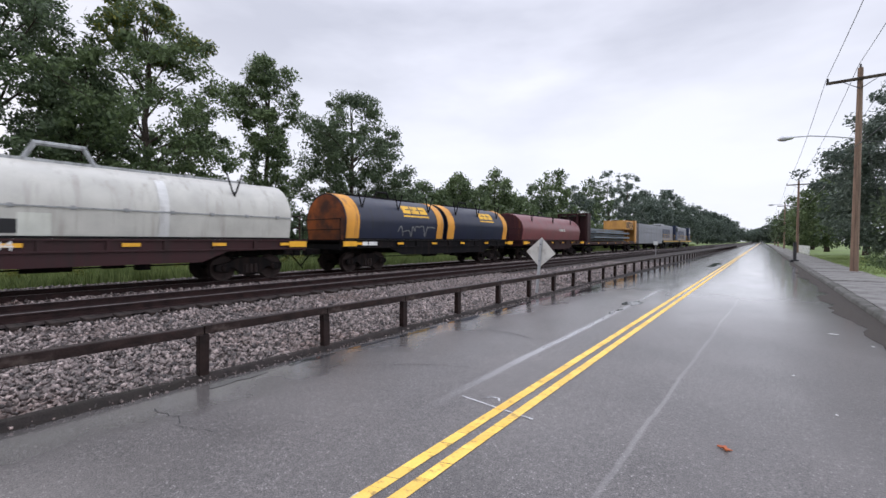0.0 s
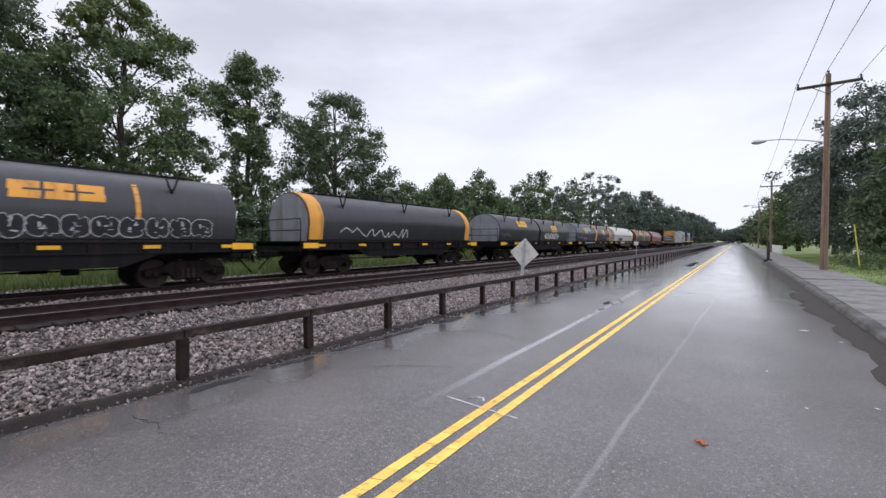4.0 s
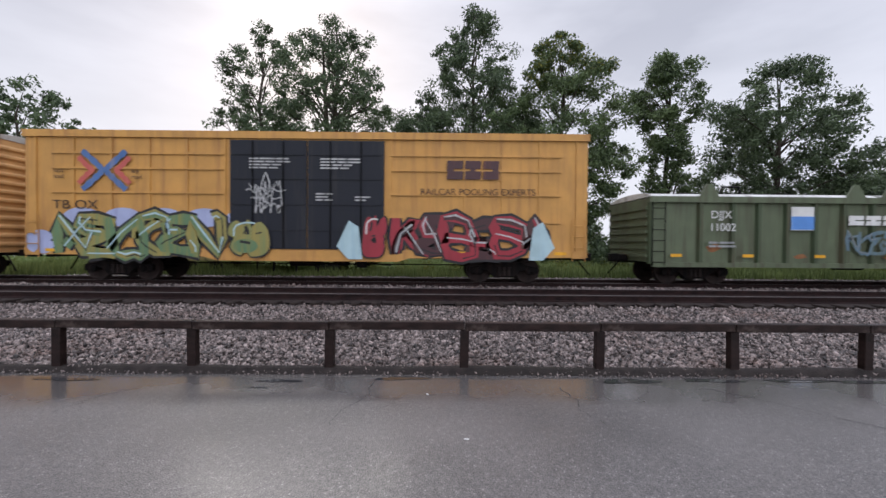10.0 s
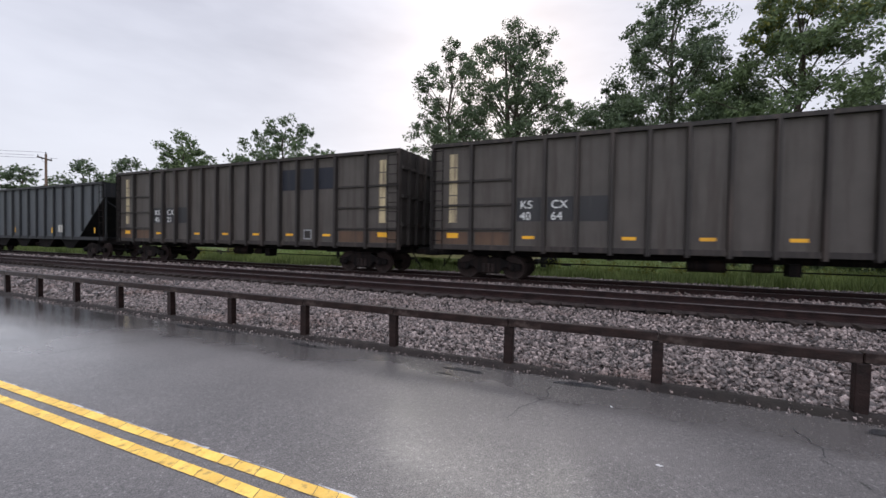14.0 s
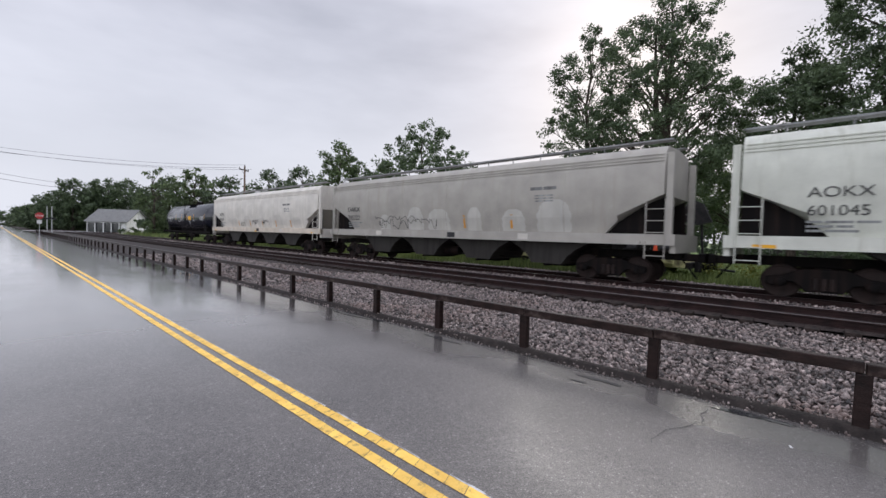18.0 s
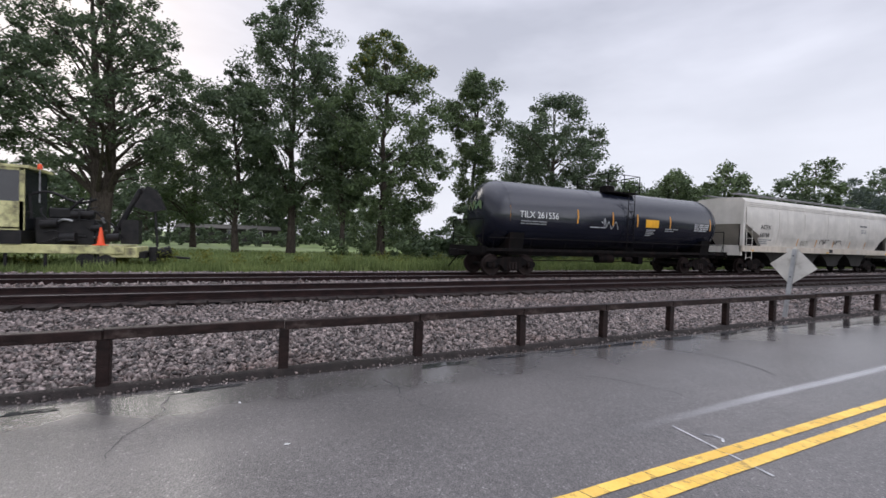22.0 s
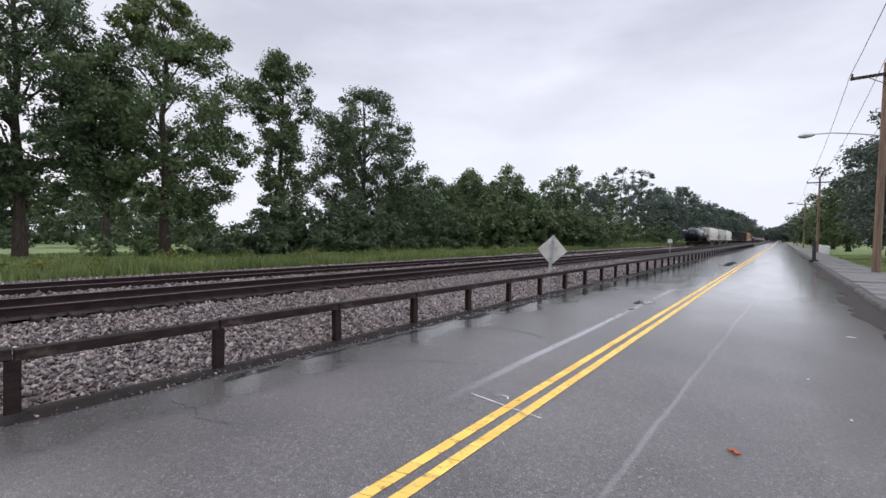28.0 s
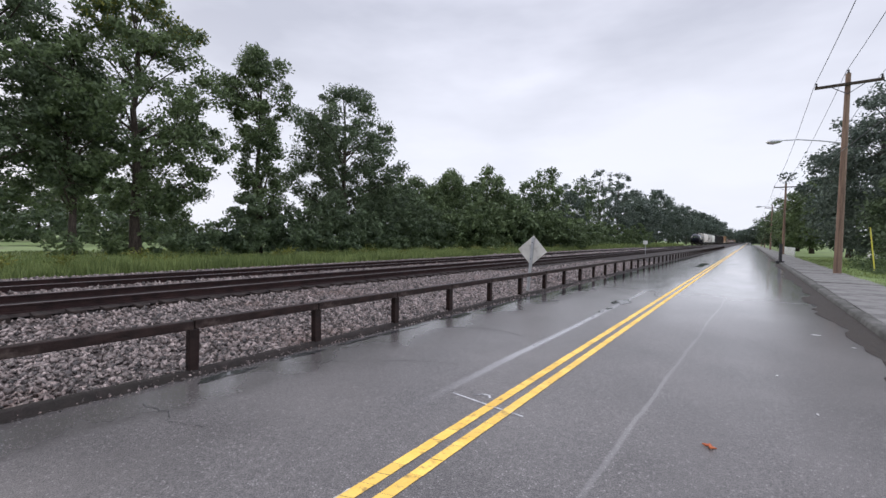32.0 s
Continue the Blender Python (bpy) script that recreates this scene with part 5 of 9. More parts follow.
for k in range(26):
    bm = bmesh.new()
    y, z = mr.uniform(2.0, 4.6), mr.uniform(1.0, 2.3)
    p = Vector((mr.uniform(0.55, 0.95), y, z))
    q = p + Vector((mr.uniform(-0.15, 0.15), mr.uniform(-0.5, 0.5), mr.uniform(-0.5, 0.5)))
    m = p.lerp(q, 0.5) + Vector((0.12, mr.uniform(-0.2, 0.2), mr.uniform(0.0, 0.25)))
    w = mr.choice((0.025, 0.03, 0.05))
    for i in range(6):
        t0, t1 = i / 6, (i + 1) / 6
        rod(bm, p.lerp(m, t0).lerp(m.lerp(q, t0), t0), p.lerp(m, t1).lerp(m.lerp(q, t1), t1), w, seg=6)
    part("hose", bm, "mow_black" if k % 6 else "mow_steel", mow)
for y, z, w, l in ((2.3, 1.7, 0.16, 0.5), (3.2, 2.1, 0.14, 0.7), (4.3, 1.25, 0.16, 0.4), (2.9, 1.2, 0.2, 0.45), (3.8, 1.6, 0.12, 0.35)):
    bm = bmesh.new()
    rod(bm, (0.78, y, z), (0.80, y + l, z + 0.04), w, seg=12)
    part("cylinder", bm, "mow_black", mow, smooth=True)
bm = bmesh.new()
for a in range(9):
    rod(bm, (0.7, 1.95 + 0.22 * a, 2.75 + 0.18 * math.sin(a * 0.7)), (0.7, 2.17 + 0.22 * a, 2.75 + 0.18 * math.sin((a + 1) * 0.7)), 0.05, seg=6)
rod(bm, (0.7, 2.0, 1.9), (0.7, 1.95, 2.8), 0.05, seg=6)
rod(bm, (0.7, 3.6, 2.0), (0.7, 3.75, 2.8), 0.04, seg=6)
part("exhaust_pipe", bm, "mow_black", mow)
bm = bmesh.new()
box(bm, -0.95, 1.0, 4.1, 5.3, 0.48, 0.9)
part("end_deck", bm, "mow_yellow", mow, bevel=0.02)
for y in (0.6, 1.4, 2.5):
    bm = bmesh.new()
    box(bm, 0.9, 0.98, y - 0.04, y + 0.04, 0.1, 0.62)
    part("frame_leg", bm, "mow_black", mow)
for y in (-2.6, -1.4, 3.7, 4.3):
    for x in (-0.75, 0.75):
        bm = bmesh.new()
        lathe(bm, [(-0.06, 0.1), (-0.06, 0.3), (0.06, 0.32), (0.07, 0.1)], "x", (x * 1.25, y, 0.33), 18)
        part("wheel", bm, "mow_black", mow)
bm = bmesh.new()
box(bm, -0.95, 0.95, -2.75, -1.55, 0.95, 1.95)
part("hydraulic_tank", bm, "mow_teal", mow, bevel=0.03)
for x in (-0.7, 0.7):
    bm = bmesh.new()
    rod(bm, (x, -1.35, 0.95), (x, -1.3, 4.0), 0.09, seg=8)
    rod(bm, (x, -1.3, 3.95), (x * 0.5, -2.4, 4.45), 0.08, seg=8)
    rod(bm, (x, -1.3, 3.95), (x, -0.7, 3.2), 0.10, seg=8)
    rod(bm, (x, -0.7, 3.2), (x, -0.65, 1.6), 0.10, seg=8)
    part("crane_frame", bm, "mow_orange", mow)
    bm = bmesh.new()
    rod(bm, (x * 0.6, -2.4, 4.4), (x * 0.6, -5.0, 1.9), 0.07, seg=8)
    rod(bm, (x * 0.8, -1.5, 3.3), (x * 0.6, -4.2, 1.7), 0.06, seg=8)
    part("crane_boom", bm, "mow_orange", mow)
bm = bmesh.new()
box(bm, -0.6, 0.6, -5.3, -3.9, 1.1, 1.8)
rod(bm, (0.5, -5.2, 1.8), (0.5, -4.1, 2.2), 0.14, seg=8)
part("boom_foot", bm, "mow_orange", mow, bevel=0.04)
bm = bmesh.new()
box(bm, -0.9, 0.9, -7.4, -3.6, 0.75, 1.1)
for y in (-6.6, -4.4):
    rod(bm, (0.8, y, 0.05), (0.8, y, 0.8), 0.1, seg=8)
    rod(bm, (-0.8, y, 0.05), (-0.8, y, 0.8), 0.1, seg=8)
part("trailer_deck", bm, "mow_black", mow)
bm = bmesh.new()
rod(bm, (0, 4.3, 1.3), (0, 5.2, 3.3), 0.1, seg=8)
rod(bm, (0, 5.2, 3.3), (0, 5.9, 2.9), 0.12, seg=8)
prism(bm, [(5.0, 2.55), (5.45, 3.45), (5.75, 3.3), (6.1, 2.5), (5.6, 2.35)], -0.2, 0.2, "x")
box(bm, -0.3, 0.3, 4.6, 5.2, 1.0, 2.0)
rod(bm, (0, 5.7, 2.6), (0, 5.8, 0.9), 0.05, seg=6)
rod(bm, (0, 5.6, 0.5), (0, 6.3, 0.75), 0.22, seg=10)
rod(bm, (0.2, 5.7, 0.3), (0.2, 5.7, 0.9), 0.16, seg=10)
part("grab_arm", bm, "mow_black", mow)
bm = bmesh.new()
box(bm, -0.7, 0.7, 4.9, 5.5, 0.45, 0.7)
rod(bm, (0, 5.4, 0.55), (0, 7.0, 0.42), 0.05, seg=6)
part("drawbar", bm, "mow_black", mow)
cone = thing("traffic_cone", "orange traffic cone standing on the machine's frame", "traffic cone", pose(-20.1, -5.38, 0.97))
bm = bmesh.new()
lathe(bm, [(0.0, 0.19), (0.03, 0.19), (0.04, 0.13), (0.70, 0.035)], "z", seg=16)
part("cone_body", bm, "cone_orange", cone, smooth=True)
bm = bmesh.new()
box(bm, -0.2, 0.2, -0.2, 0.2, 0.0, 0.03)
part("foot", bm, "cone_orange", cone)

# ---- parked white car behind the hedge ----
veh = thing("parked_car", "white parked car half hidden behind the hedge", "car", pose(9.2, 46, 0.1, 0, 0, 18))
bm = bmesh.new()
prism(bm, [(-2.2, 0.35), (2.2, 0.35), (2.25, 0.75), (1.9, 0.95), (1.1, 1.02), (0.45, 1.5), (-1.2, 1.52), (-1.9, 1.05), (-2.25, 0.95)], -0.88, 0.88, "x")
part("body", bm, "white_board", veh, smooth=True, bevel=0.06)
for s in (-1, 1):
    bm = bmesh.new()
    prism(bm, [(1.0, 1.05), (0.42, 1.43), (-1.15, 1.45), (-1.7, 1.08)], s * 0.882, s * 0.89, "x")
    part("side_window", bm, "window_dark", veh)
    for y in (-1.4, 1.4):
        bm = bmesh.new()
        lathe(bm, [(-0.1, 0.18), (-0.1, 0.32), (0.1, 0.32), (0.1, 0.18)], "x", (s * 0.8, y, 0.32), 18)
        part("wheel", bm, "mow_black", veh)


# ---- the train on the far track ----
def paint(name, c, dirt=(0.05, 0.045, 0.04), amount=0.35, rough=0.42, scale=1.2, var=0.25, spec=0.35, streaks=True):
    d = tuple(v * (1 - var) for v in c)
    M[name] = surface(name, d, c, 1.5, rough, rough + 0.25, bump=0.05, grime=dirt, grime_scale=scale, grime_amount=amount, streaks=streaks, spec=spec)


paint("navy", (0.008, 0.012, 0.030), (0.008, 0.008, 0.010), 0.3, rough=0.26, spec=0.38)
paint("black_hood", (0.011, 0.011, 0.015), (0.024, 0.020, 0.019), 0.3, rough=0.26, spec=0.42)
paint("beige_hood", (0.44, 0.43, 0.385), (0.25, 0.235, 0.20), 0.3, rough=0.25, spec=0.5)
paint("redbrown_hood", (0.17, 0.045, 0.047), (0.085, 0.038, 0.034), 0.35, rough=0.28, spec=0.5)
paint("maroon_hood", (0.060, 0.020, 0.024), (0.16, 0.05, 0.025), 0.3, rough=0.28)
paint("rust_orange_hood", (0.391, 0.097, 0.019), (0.042, 0.013, 0.011), 0.80, rough=0.25, scale=1.1, var=0.55, spec=0.5, streaks=False)
paint("orange_band", (0.62, 0.28, 0.035), (0.16, 0.07, 0.03), 0.3)
paint("coil_frame", (0.006, 0.0056, 0.0065), (0.020, 0.013, 0.011), 0.35, spec=0.1)
paint("brown_frame", (0.036, 0.012, 0.013), (0.018, 0.012, 0.011), 0.4, spec=0.2)
paint("under_steel", (0.006, 0.005, 0.005), (0.020, 0.0125, 0.0105), 0.4, rough=0.6, spec=0.1)
paint("wheel_steel", (0.028, 0.019, 0.017), (0.012, 0.0095, 0.009), 0.4, rough=0.55, spec=0.15)
paint("pink_roof", (0.40, 0.165, 0.16), (0.25, 0.095, 0.092), 0.42, rough=0.36)
paint("dark_panel", (0.034, 0.030, 0.030), (0.015, 0.012, 0.011), 0.45, spec=0.25)
paint("green_side", (0.105, 0.130, 0.074), (0.062, 0.060, 0.036), 0.5)
# ribs darker than the side: their narrow shadows are put into the green
paint("green_rib_shade", (0.056, 0.078, 0.040), (0.085, 0.066, 0.038), 0.35)
paint("pale_cover", (0.58, 0.58, 0.56), (0.20, 0.19, 0.17), 0.35)
paint("box_yellow", (0.55, 0.285, 0.075), (0.34, 0.165, 0.055), 0.42)
paint("box_yellow_pale", (0.64, 0.365, 0.150), (0.42, 0.23, 0.095), 0.42)
paint("box_door", (0.014, 0.016, 0.024), (0.028, 0.028, 0.03), 0.3, spec=0.25)
paint("roof_white", (0.46, 0.44, 0.41), (0.28, 0.24, 0.2), 0.4)
paint("coal_side", (0.030, 0.026, 0.024), (0.060, 0.047, 0.040), 0.4, spec=0.2)
paint("coal_panel", (0.076, 0.067, 0.060), (0.044, 0.036, 0.031), 0.5, spec=0.2)
paint("coal_dust", (0.105, 0.066, 0.045), (0.060, 0.044, 0.034), 0.5, spec=0.15)
paint("stripe_tan", (0.46, 0.38, 0.22), (0.13, 0.10, 0.07), 0.62, scale=3.2)
paint("black_hopper", (0.058, 0.064, 0.070), (0.030, 0.030, 0.031), 0.4)
paint("hopper_rib", (0.020, 0.021, 0.023), (0.034, 0.032, 0.031), 0.35, spec=0.2)
paint("hopper_grey", (0.37, 0.35, 0.315), (0.30, 0.275, 0.24), 0.3)
paint("hopper_cream", (0.64, 0.605, 0.55), (0.50, 0.465, 0.415), 0.35)
paint("sill_cream", (0.60, 0.53, 0.44), (0.40, 0.34, 0.27), 0.4)
paint("patch_cream", (0.57, 0.54, 0.49), (0.50, 0.47, 0.42), 0.4)
paint("walk_steel", (0.24, 0.245, 0.25), (0.12, 0.115, 0.11), 0.4)
paint("hopper_green", (0.60, 0.61, 0.54), (0.38, 0.38, 0.32), 0.3)
# shade under the hopper cars is put into this near-black chute tone
paint("chute_shade", (0.034, 0.031, 0.028), (0.014, 0.012, 0.011), 0.5, spec=0.2)
paint("patch_pale", (0.47, 0.455, 0.42), (0.38, 0.36, 0.32), 0.45)
paint("tank_black", (0.010, 0.012, 0.021), (0.016, 0.016, 0.018), 0.15, rough=0.08, spec=0.6)
paint("white_paint", (0.70, 0.70, 0.68), (0.42, 0.41, 0.38), 0.3)
paint("worn_white", (0.52, 0.50, 0.44), (0.10, 0.09, 0.08), 0.6, scale=2.5)
paint("grey_text", (0.30, 0.31, 0.31), (0.12, 0.12, 0.12), 0.5, scale=3)
paint("logo_yellow", (0.70, 0.40, 0.035), (0.35, 0.20, 0.03), 0.3)
paint("reflector", (0.75, 0.38, 0.02), (0.45, 0.22, 0.02), 0.25)
paint("dark_text", (0.045, 0.024, 0.016), (0.09, 0.05, 0.03), 0.3)
paint("sign_blue", (0.10, 0.26, 0.62), (0.2, 0.35, 0.6), 0.2)
paint("emblem_red", (0.48, 0.10, 0.085), (0.5, 0.2, 0.12), 0.35)
paint("emblem_blue", (0.075, 0.15, 0.34), (0.2, 0.2, 0.28), 0.35)
paint("g_cyan", (0.10, 0.36, 0.52), (0.08, 0.26, 0.4), 0.3)
paint("g_white", (0.50, 0.50, 0.50), (0.20, 0.20, 0.205), 0.5, scale=2.0)
paint("g_olive_bright", (0.29, 0.24, 0.07), (0.15, 0.21, 0.09), 0.5, scale=1.8)
paint("g_green", (0.115, 0.205, 0.105), (0.20, 0.20, 0.06), 0.55, scale=1.8)
paint("g_red", (0.32, 0.030, 0.045), (0.22, 0.02, 0.03), 0.35)
paint("g_black", (0.018, 0.018, 0.02), (0.03, 0.03, 0.03), 0.3)
paint("g_pale_ice", (0.56, 0.60, 0.66), (0.40, 0.46, 0.56), 0.4)
paint("g_ice", (0.42, 0.58, 0.62), (0.28, 0.42, 0.5), 0.4)
paint("g_peach", (0.40, 0.29, 0.22), (0.17, 0.13, 0.11), 0.55, scale=2.0)
paint("g_olive", (0.13, 0.15, 0.075), (0.20, 0.15, 0.08), 0.5, scale=2.0)
paint("g_lilac", (0.36, 0.40, 0.60), (0.26, 0.28, 0.45), 0.3)
paint("g_grey", (0.17, 0.17, 0.17), (0.08, 0.078, 0.076), 0.5, scale=2.0)
paint("g_faded_blue", (0.12, 0.19, 0.24), (0.10, 0.14, 0.10), 0.5, scale=2.0)
paint("g_stencil", (0.045, 0.044, 0.045), (0.10, 0.10, 0.095), 0.2)
paint("steel_load", (0.16, 0.19, 0.21), (0.10, 0.09, 0.08), 0.4)
paint("loco_grey", (0.24, 0.25, 0.27), (0.12, 0.11, 0.10), 0.4)
paint("loco_blue", (0.020, 0.032, 0.070), (0.03, 0.03, 0.035), 0.3)
paint("timber", (0.24, 0.17, 0.10), (0.12, 0.09, 0.06), 0.4)
M["cab_glass"] = surface("dark_cab_glass", (0.01, 0.011, 0.013), (0.02, 0.022, 0.025), 2, 0.05, 0.1, bump=0)

# wheels and trucks, shared by all cars
bm = bmesh.new()
lathe(bm, [(-0.065, 0.10), (-0.065, 0.30), (-0.05, 0.36), (-0.07, 0.42), (0.045, 0.425), (0.06, 0.455), (0.08, 0.455), (0.08, 0.37), (0.04, 0.30), (0.075, 0.10)], "x", seg=28)
WHEEL = to_mesh(bm, "wheel", "wheel_steel", smooth=True)
bm = bmesh.new()
prism(bm, [(-1.18, 0.36), (-1.18, 0.56), (-0.78, 0.62), (-0.42, 0.80), (0.42, 0.80), (0.78, 0.62), (1.18, 0.56), (1.18, 0.36), (1.0, 0.30), (0.78, 0.44), (0.55, 0.42), (0.36, 0.20), (-0.36, 0.20), (-0.55, 0.42), (-0.78, 0.44), (-1.0, 0.30)],
      -0.07, 0.07, "x")
SIDE = to_mesh(bm, "side_frame", "under_steel", bevel=0.02)
bm = bmesh.new()
for y in (-0.16, 0.0, 0.16):
    rod(bm, (0, y, 0.26), (0, y, 0.56), 0.065, seg=10)
SPRING = to_mesh(bm, "spring", "wheel_steel", smooth=True)
bm = bmesh.new()
lathe(bm, [(0.0, 0.13), (0.06, 0.13), (0.09, 0.10), (0.10, 0.04)], "x", seg=14)
CAP = to_mesh(bm, "bearing_cap", "under_steel", smooth=True)
bm = bmesh.new()
box(bm, -1.0, 1.0, -0.18, 0.18, 0.52, 0.74)
for y in (-0.86, 0.86):
    rod(bm, (-0.75, y, 0.42), (0.75, y, 0.42), 0.08)
BOLSTER = to_mesh(bm, "truck", "under_steel")
bm = bmesh.new()
box(bm, -0.10, 0.10, -0.05, 0.62, 0.78, 1.02)
box(bm, -0.16, 0.16, 0.40, 0.72, 0.76, 1.05)
rod(bm, (0.5, 0.0, 0.9), (0.62, 0.5, 0.25), 0.018)
COUPLER = to_mesh(bm, "coupler", "under_steel", bevel=0.03)


def truck(car, y):
    t = part("truck", BOLSTER, None, car)
    t.location = (0, y, 0)
    for s in (-1, 1):
        o = part("side_frame", SIDE, None, t)
        o.location = (s * 1.0, 0, 0)
        o = part("spring", SPRING, None, t)
        o.location = (s * 1.07, 0, 0)
        for e in (-0.86, 0.86):
            o = part("wheel", WHEEL, None, t)
            o.location, o.rotation_euler = (s * 0.775, e, 0.425), (0, 0, 0 if s < 0 else math.pi)
            o = part("bearing_cap", CAP, None, t)
            o.location, o.rotation_euler = (s * 1.05, e, 0.425), (0, 0, 0 if s > 0 else math.pi)


TRAIN = []   # (car, place of its middle at the start)


def car(name, label, front, rear, truck_in=1.9, category="freight car"):
    """An empty car on two trucks with couplers, its middle at the origin, its nose to +y."""
    c = thing(name, label, category, group="cars of the freight train")
    h = (front - rear) / 2
    for s in (-1, 1):
        truck(c, s * (h - truck_in))
        o = part("coupler", COUPLER, None, c)
        o.location, o.rotation_euler = (0, s * (h - 0.05), 0), (0, 0, 0 if s > 0 else math.pi)
    bm = bmesh.new()
    box(bm, -0.2, 0.2, -h + 0.1, h - 0.1, 0.80, 1.08)
    part("centre_sill", bm, "under_steel", c)
    bm = bmesh.new()
    rod(bm, (0.55, -0.9, 0.72), (0.55, 0.1, 0.72), 0.2, seg=14)
    rod(bm, (0.75, 0.7, 0.70), (0.75, 1.2, 0.70), 0.13, seg=12)
    rod(bm, (0.6, -h + 3, 0.62), (0.6, h - 3, 0.60), 0.022)
    box(bm, 0.5, 0.95, 1.5, 1.8, 0.5, 0.85)
    part("brake_gear", bm, "under_steel", c)
    TRAIN.append((c, (front + rear) / 2))
    return c, h


def ladder(c, x, y, z0, z1, width=0.42, material="under_steel", along="y", step=0.36):
    bm = bmesh.new()
    d = Vector((0, width / 2, 0)) if along == "y" else Vector((width / 2, 0, 0))
    o = Vector((x, y, 0))
    for s in (-1, 1):
        rod(bm, o + d * s + Vector((0, 0, z0)), o + d * s + Vector((0, 0, z1)), 0.018, seg=6)
    z = z0 + 0.1
    while z < z1:
        rod(bm, o - d + Vector((0, 0, z)), o + d + Vector((0, 0, z)), 0.014, seg=6)
        z += step
    part("ladder", bm, material, c)


# flat pictures laid on a surface: surf(y, s) gives the place at y along the car and s up its side
def flat(x):
    return lambda y, s, o: (x + o, y, s)


def ribbon_on(bm, pts, w, surf, o):
    rows = []
    n = len(pts)
    for i, (y, s) in enumerate(pts):
        a, b = pts[max(i - 1, 0)], pts[min(i + 1, n - 1)]
        d = Vector((b[0] - a[0], b[1] - a[1]))
        d = d.normalized() if d.length > 1e-6 else Vector((1, 0))
        wi = w * (0.8 + 0.4 * math.sin(i * 1.7) ** 2) / 2
        rows.append((bm.verts.new(surf(y - d.y * wi, s + d.x * wi, o)), bm.verts.new(surf(y + d.y * wi, s - d.x * wi, o))))
    for p, q in zip(rows, rows[1:]):
        bm.faces.new((p[0], p[1], q[1], q[0]))


def rect_on(bm, y0, y1, s0, s1, surf, o, n=4, slant=0.0):
    lo = None
    for i in range(n + 1):
        s = s0 + (s1 - s0) * i / n
        k = slant * i / n
        p = (bm.verts.new(surf(y0 + k, s, o)), bm.verts.new(surf(y1 + k, s, o)))
        if lo:
            bm.faces.new((lo[0], lo[1], p[1], p[0]))
        lo = p


def curve_pts(ctrl, n=5):
    out = []
    for i in range(len(ctrl) - 1):
        p0, p1, p2, p3 = ctrl[max(i - 1, 0)], ctrl[i], ctrl[i + 1], ctrl[min(i + 2, len(ctrl) - 1)]
        for k in range(n):
            t = k / n
            out.append(tuple(0.5 * (2 * b + (c - a) * t + (2 * a - 5 * b + 4 * c - d) * t * t + (3 * b - a - 3 * c + d) * t ** 3) for a, b, c, d in zip(p0, p1, p2, p3)))
    return out + [ctrl[-1]]


LETTER_BONES = [[(0.1, 0.0), (0.12, 1.0), (0.8, 0.85), (0.3, 0.5), (0.9, 0.0)], [(0.9, 1.0), (0.1, 0.9), (0.15, 0.5), (0.7, 0.52), (0.15, 0.45), (0.1, 0.05), (0.9, 0.0)],
                [(0.1, 0.0), (0.15, 1.0), (0.8, 0.05), (0.9, 1.0)], [(0.1, 1.0), (0.15, 0.1), (0.5, 0.0), (0.85, 0.1), (0.9, 1.0)],
                [(0.1, 0.0), (0.45, 1.0), (0.9, 0.0), (0.65, 0.4), (0.28, 0.4)], [(0.15, 0.5), (0.2, 0.95), (0.8, 0.95), (0.88, 0.1), (0.2, 0.05), (0.15, 0.5)],
                [(0.12, 1.0), (0.15, 0.0), (0.2, 0.45), (0.85, 1.0), (0.4, 0.55), (0.9, 0.0)]]


def graffiti(c, surf, y0, y1, s0, s1, n, seed, fill, edge=None, shine=None, fat=0.30, name="graffiti"):
    """Painted shapes that cannot be read: angular fat strokes in one or more colours, an outline, inner lines, highlights."""
    r = random.Random(seed)
    w, h = (y1 - y0) / n, s1 - s0
    fills = fill if isinstance(fill, tuple) else (fill,)
    strokes = []
    for i in range(n):
        a = y0 + i * w
        bones = r.choice(LETTER_BONES)
        lean, drop = r.uniform(-0.25, 0.25), r.uniform(-0.08, 0.08)
        strokes.append([(min(max(a + w * (p * 1.45 - 0.22 + lean * (q - 0.5) + r.uniform(-0.17, 0.17)), y0), y1), s0 + h * min(1, max(0, q + drop + r.uniform(-0.17, 0.17)))) for p, q in bones + [(r.uniform(-0.1, 1.1), r.random())]])
    fine = [curve_pts(s, 2) for s in strokes]

    def stroke(pts, wide, o, material):
        bm = bmesh.new()
        ribbon_on(bm, pts, wide * fat * h, surf, o)
        part(name, bm, material, c)
    for i, s in enumerate(fine):
        lift = 0.001 * (i % 3)
        if edge:
            stroke(s, 1.55, 0.005 + 0.0004 * i, edge)
            k = r.randrange(1, max(2, len(s) - 4))
            stroke([(p[0] + 0.12 * fat * h, p[1] - 0.1 * fat * h) for p in s[k:k + 4]], 0.12, 0.014, edge)
        stroke(s, 1.0, 0.009 + lift, fills[i % len(fills)])
        if len(fills) > 1:
            stroke(s[2:6], 0.55, 0.0125, fills[(i + 1) % len(fills)])
        if shine:
            stroke([(p[0] + 0.02, p[1] + 0.16 * fat * h) for p in s[2:6]], 0.18, 0.0145, shine)
            stroke([(p[0] - 0.03, p[1]) for p in s[-3:]], 0.13, 0.0145, shine)


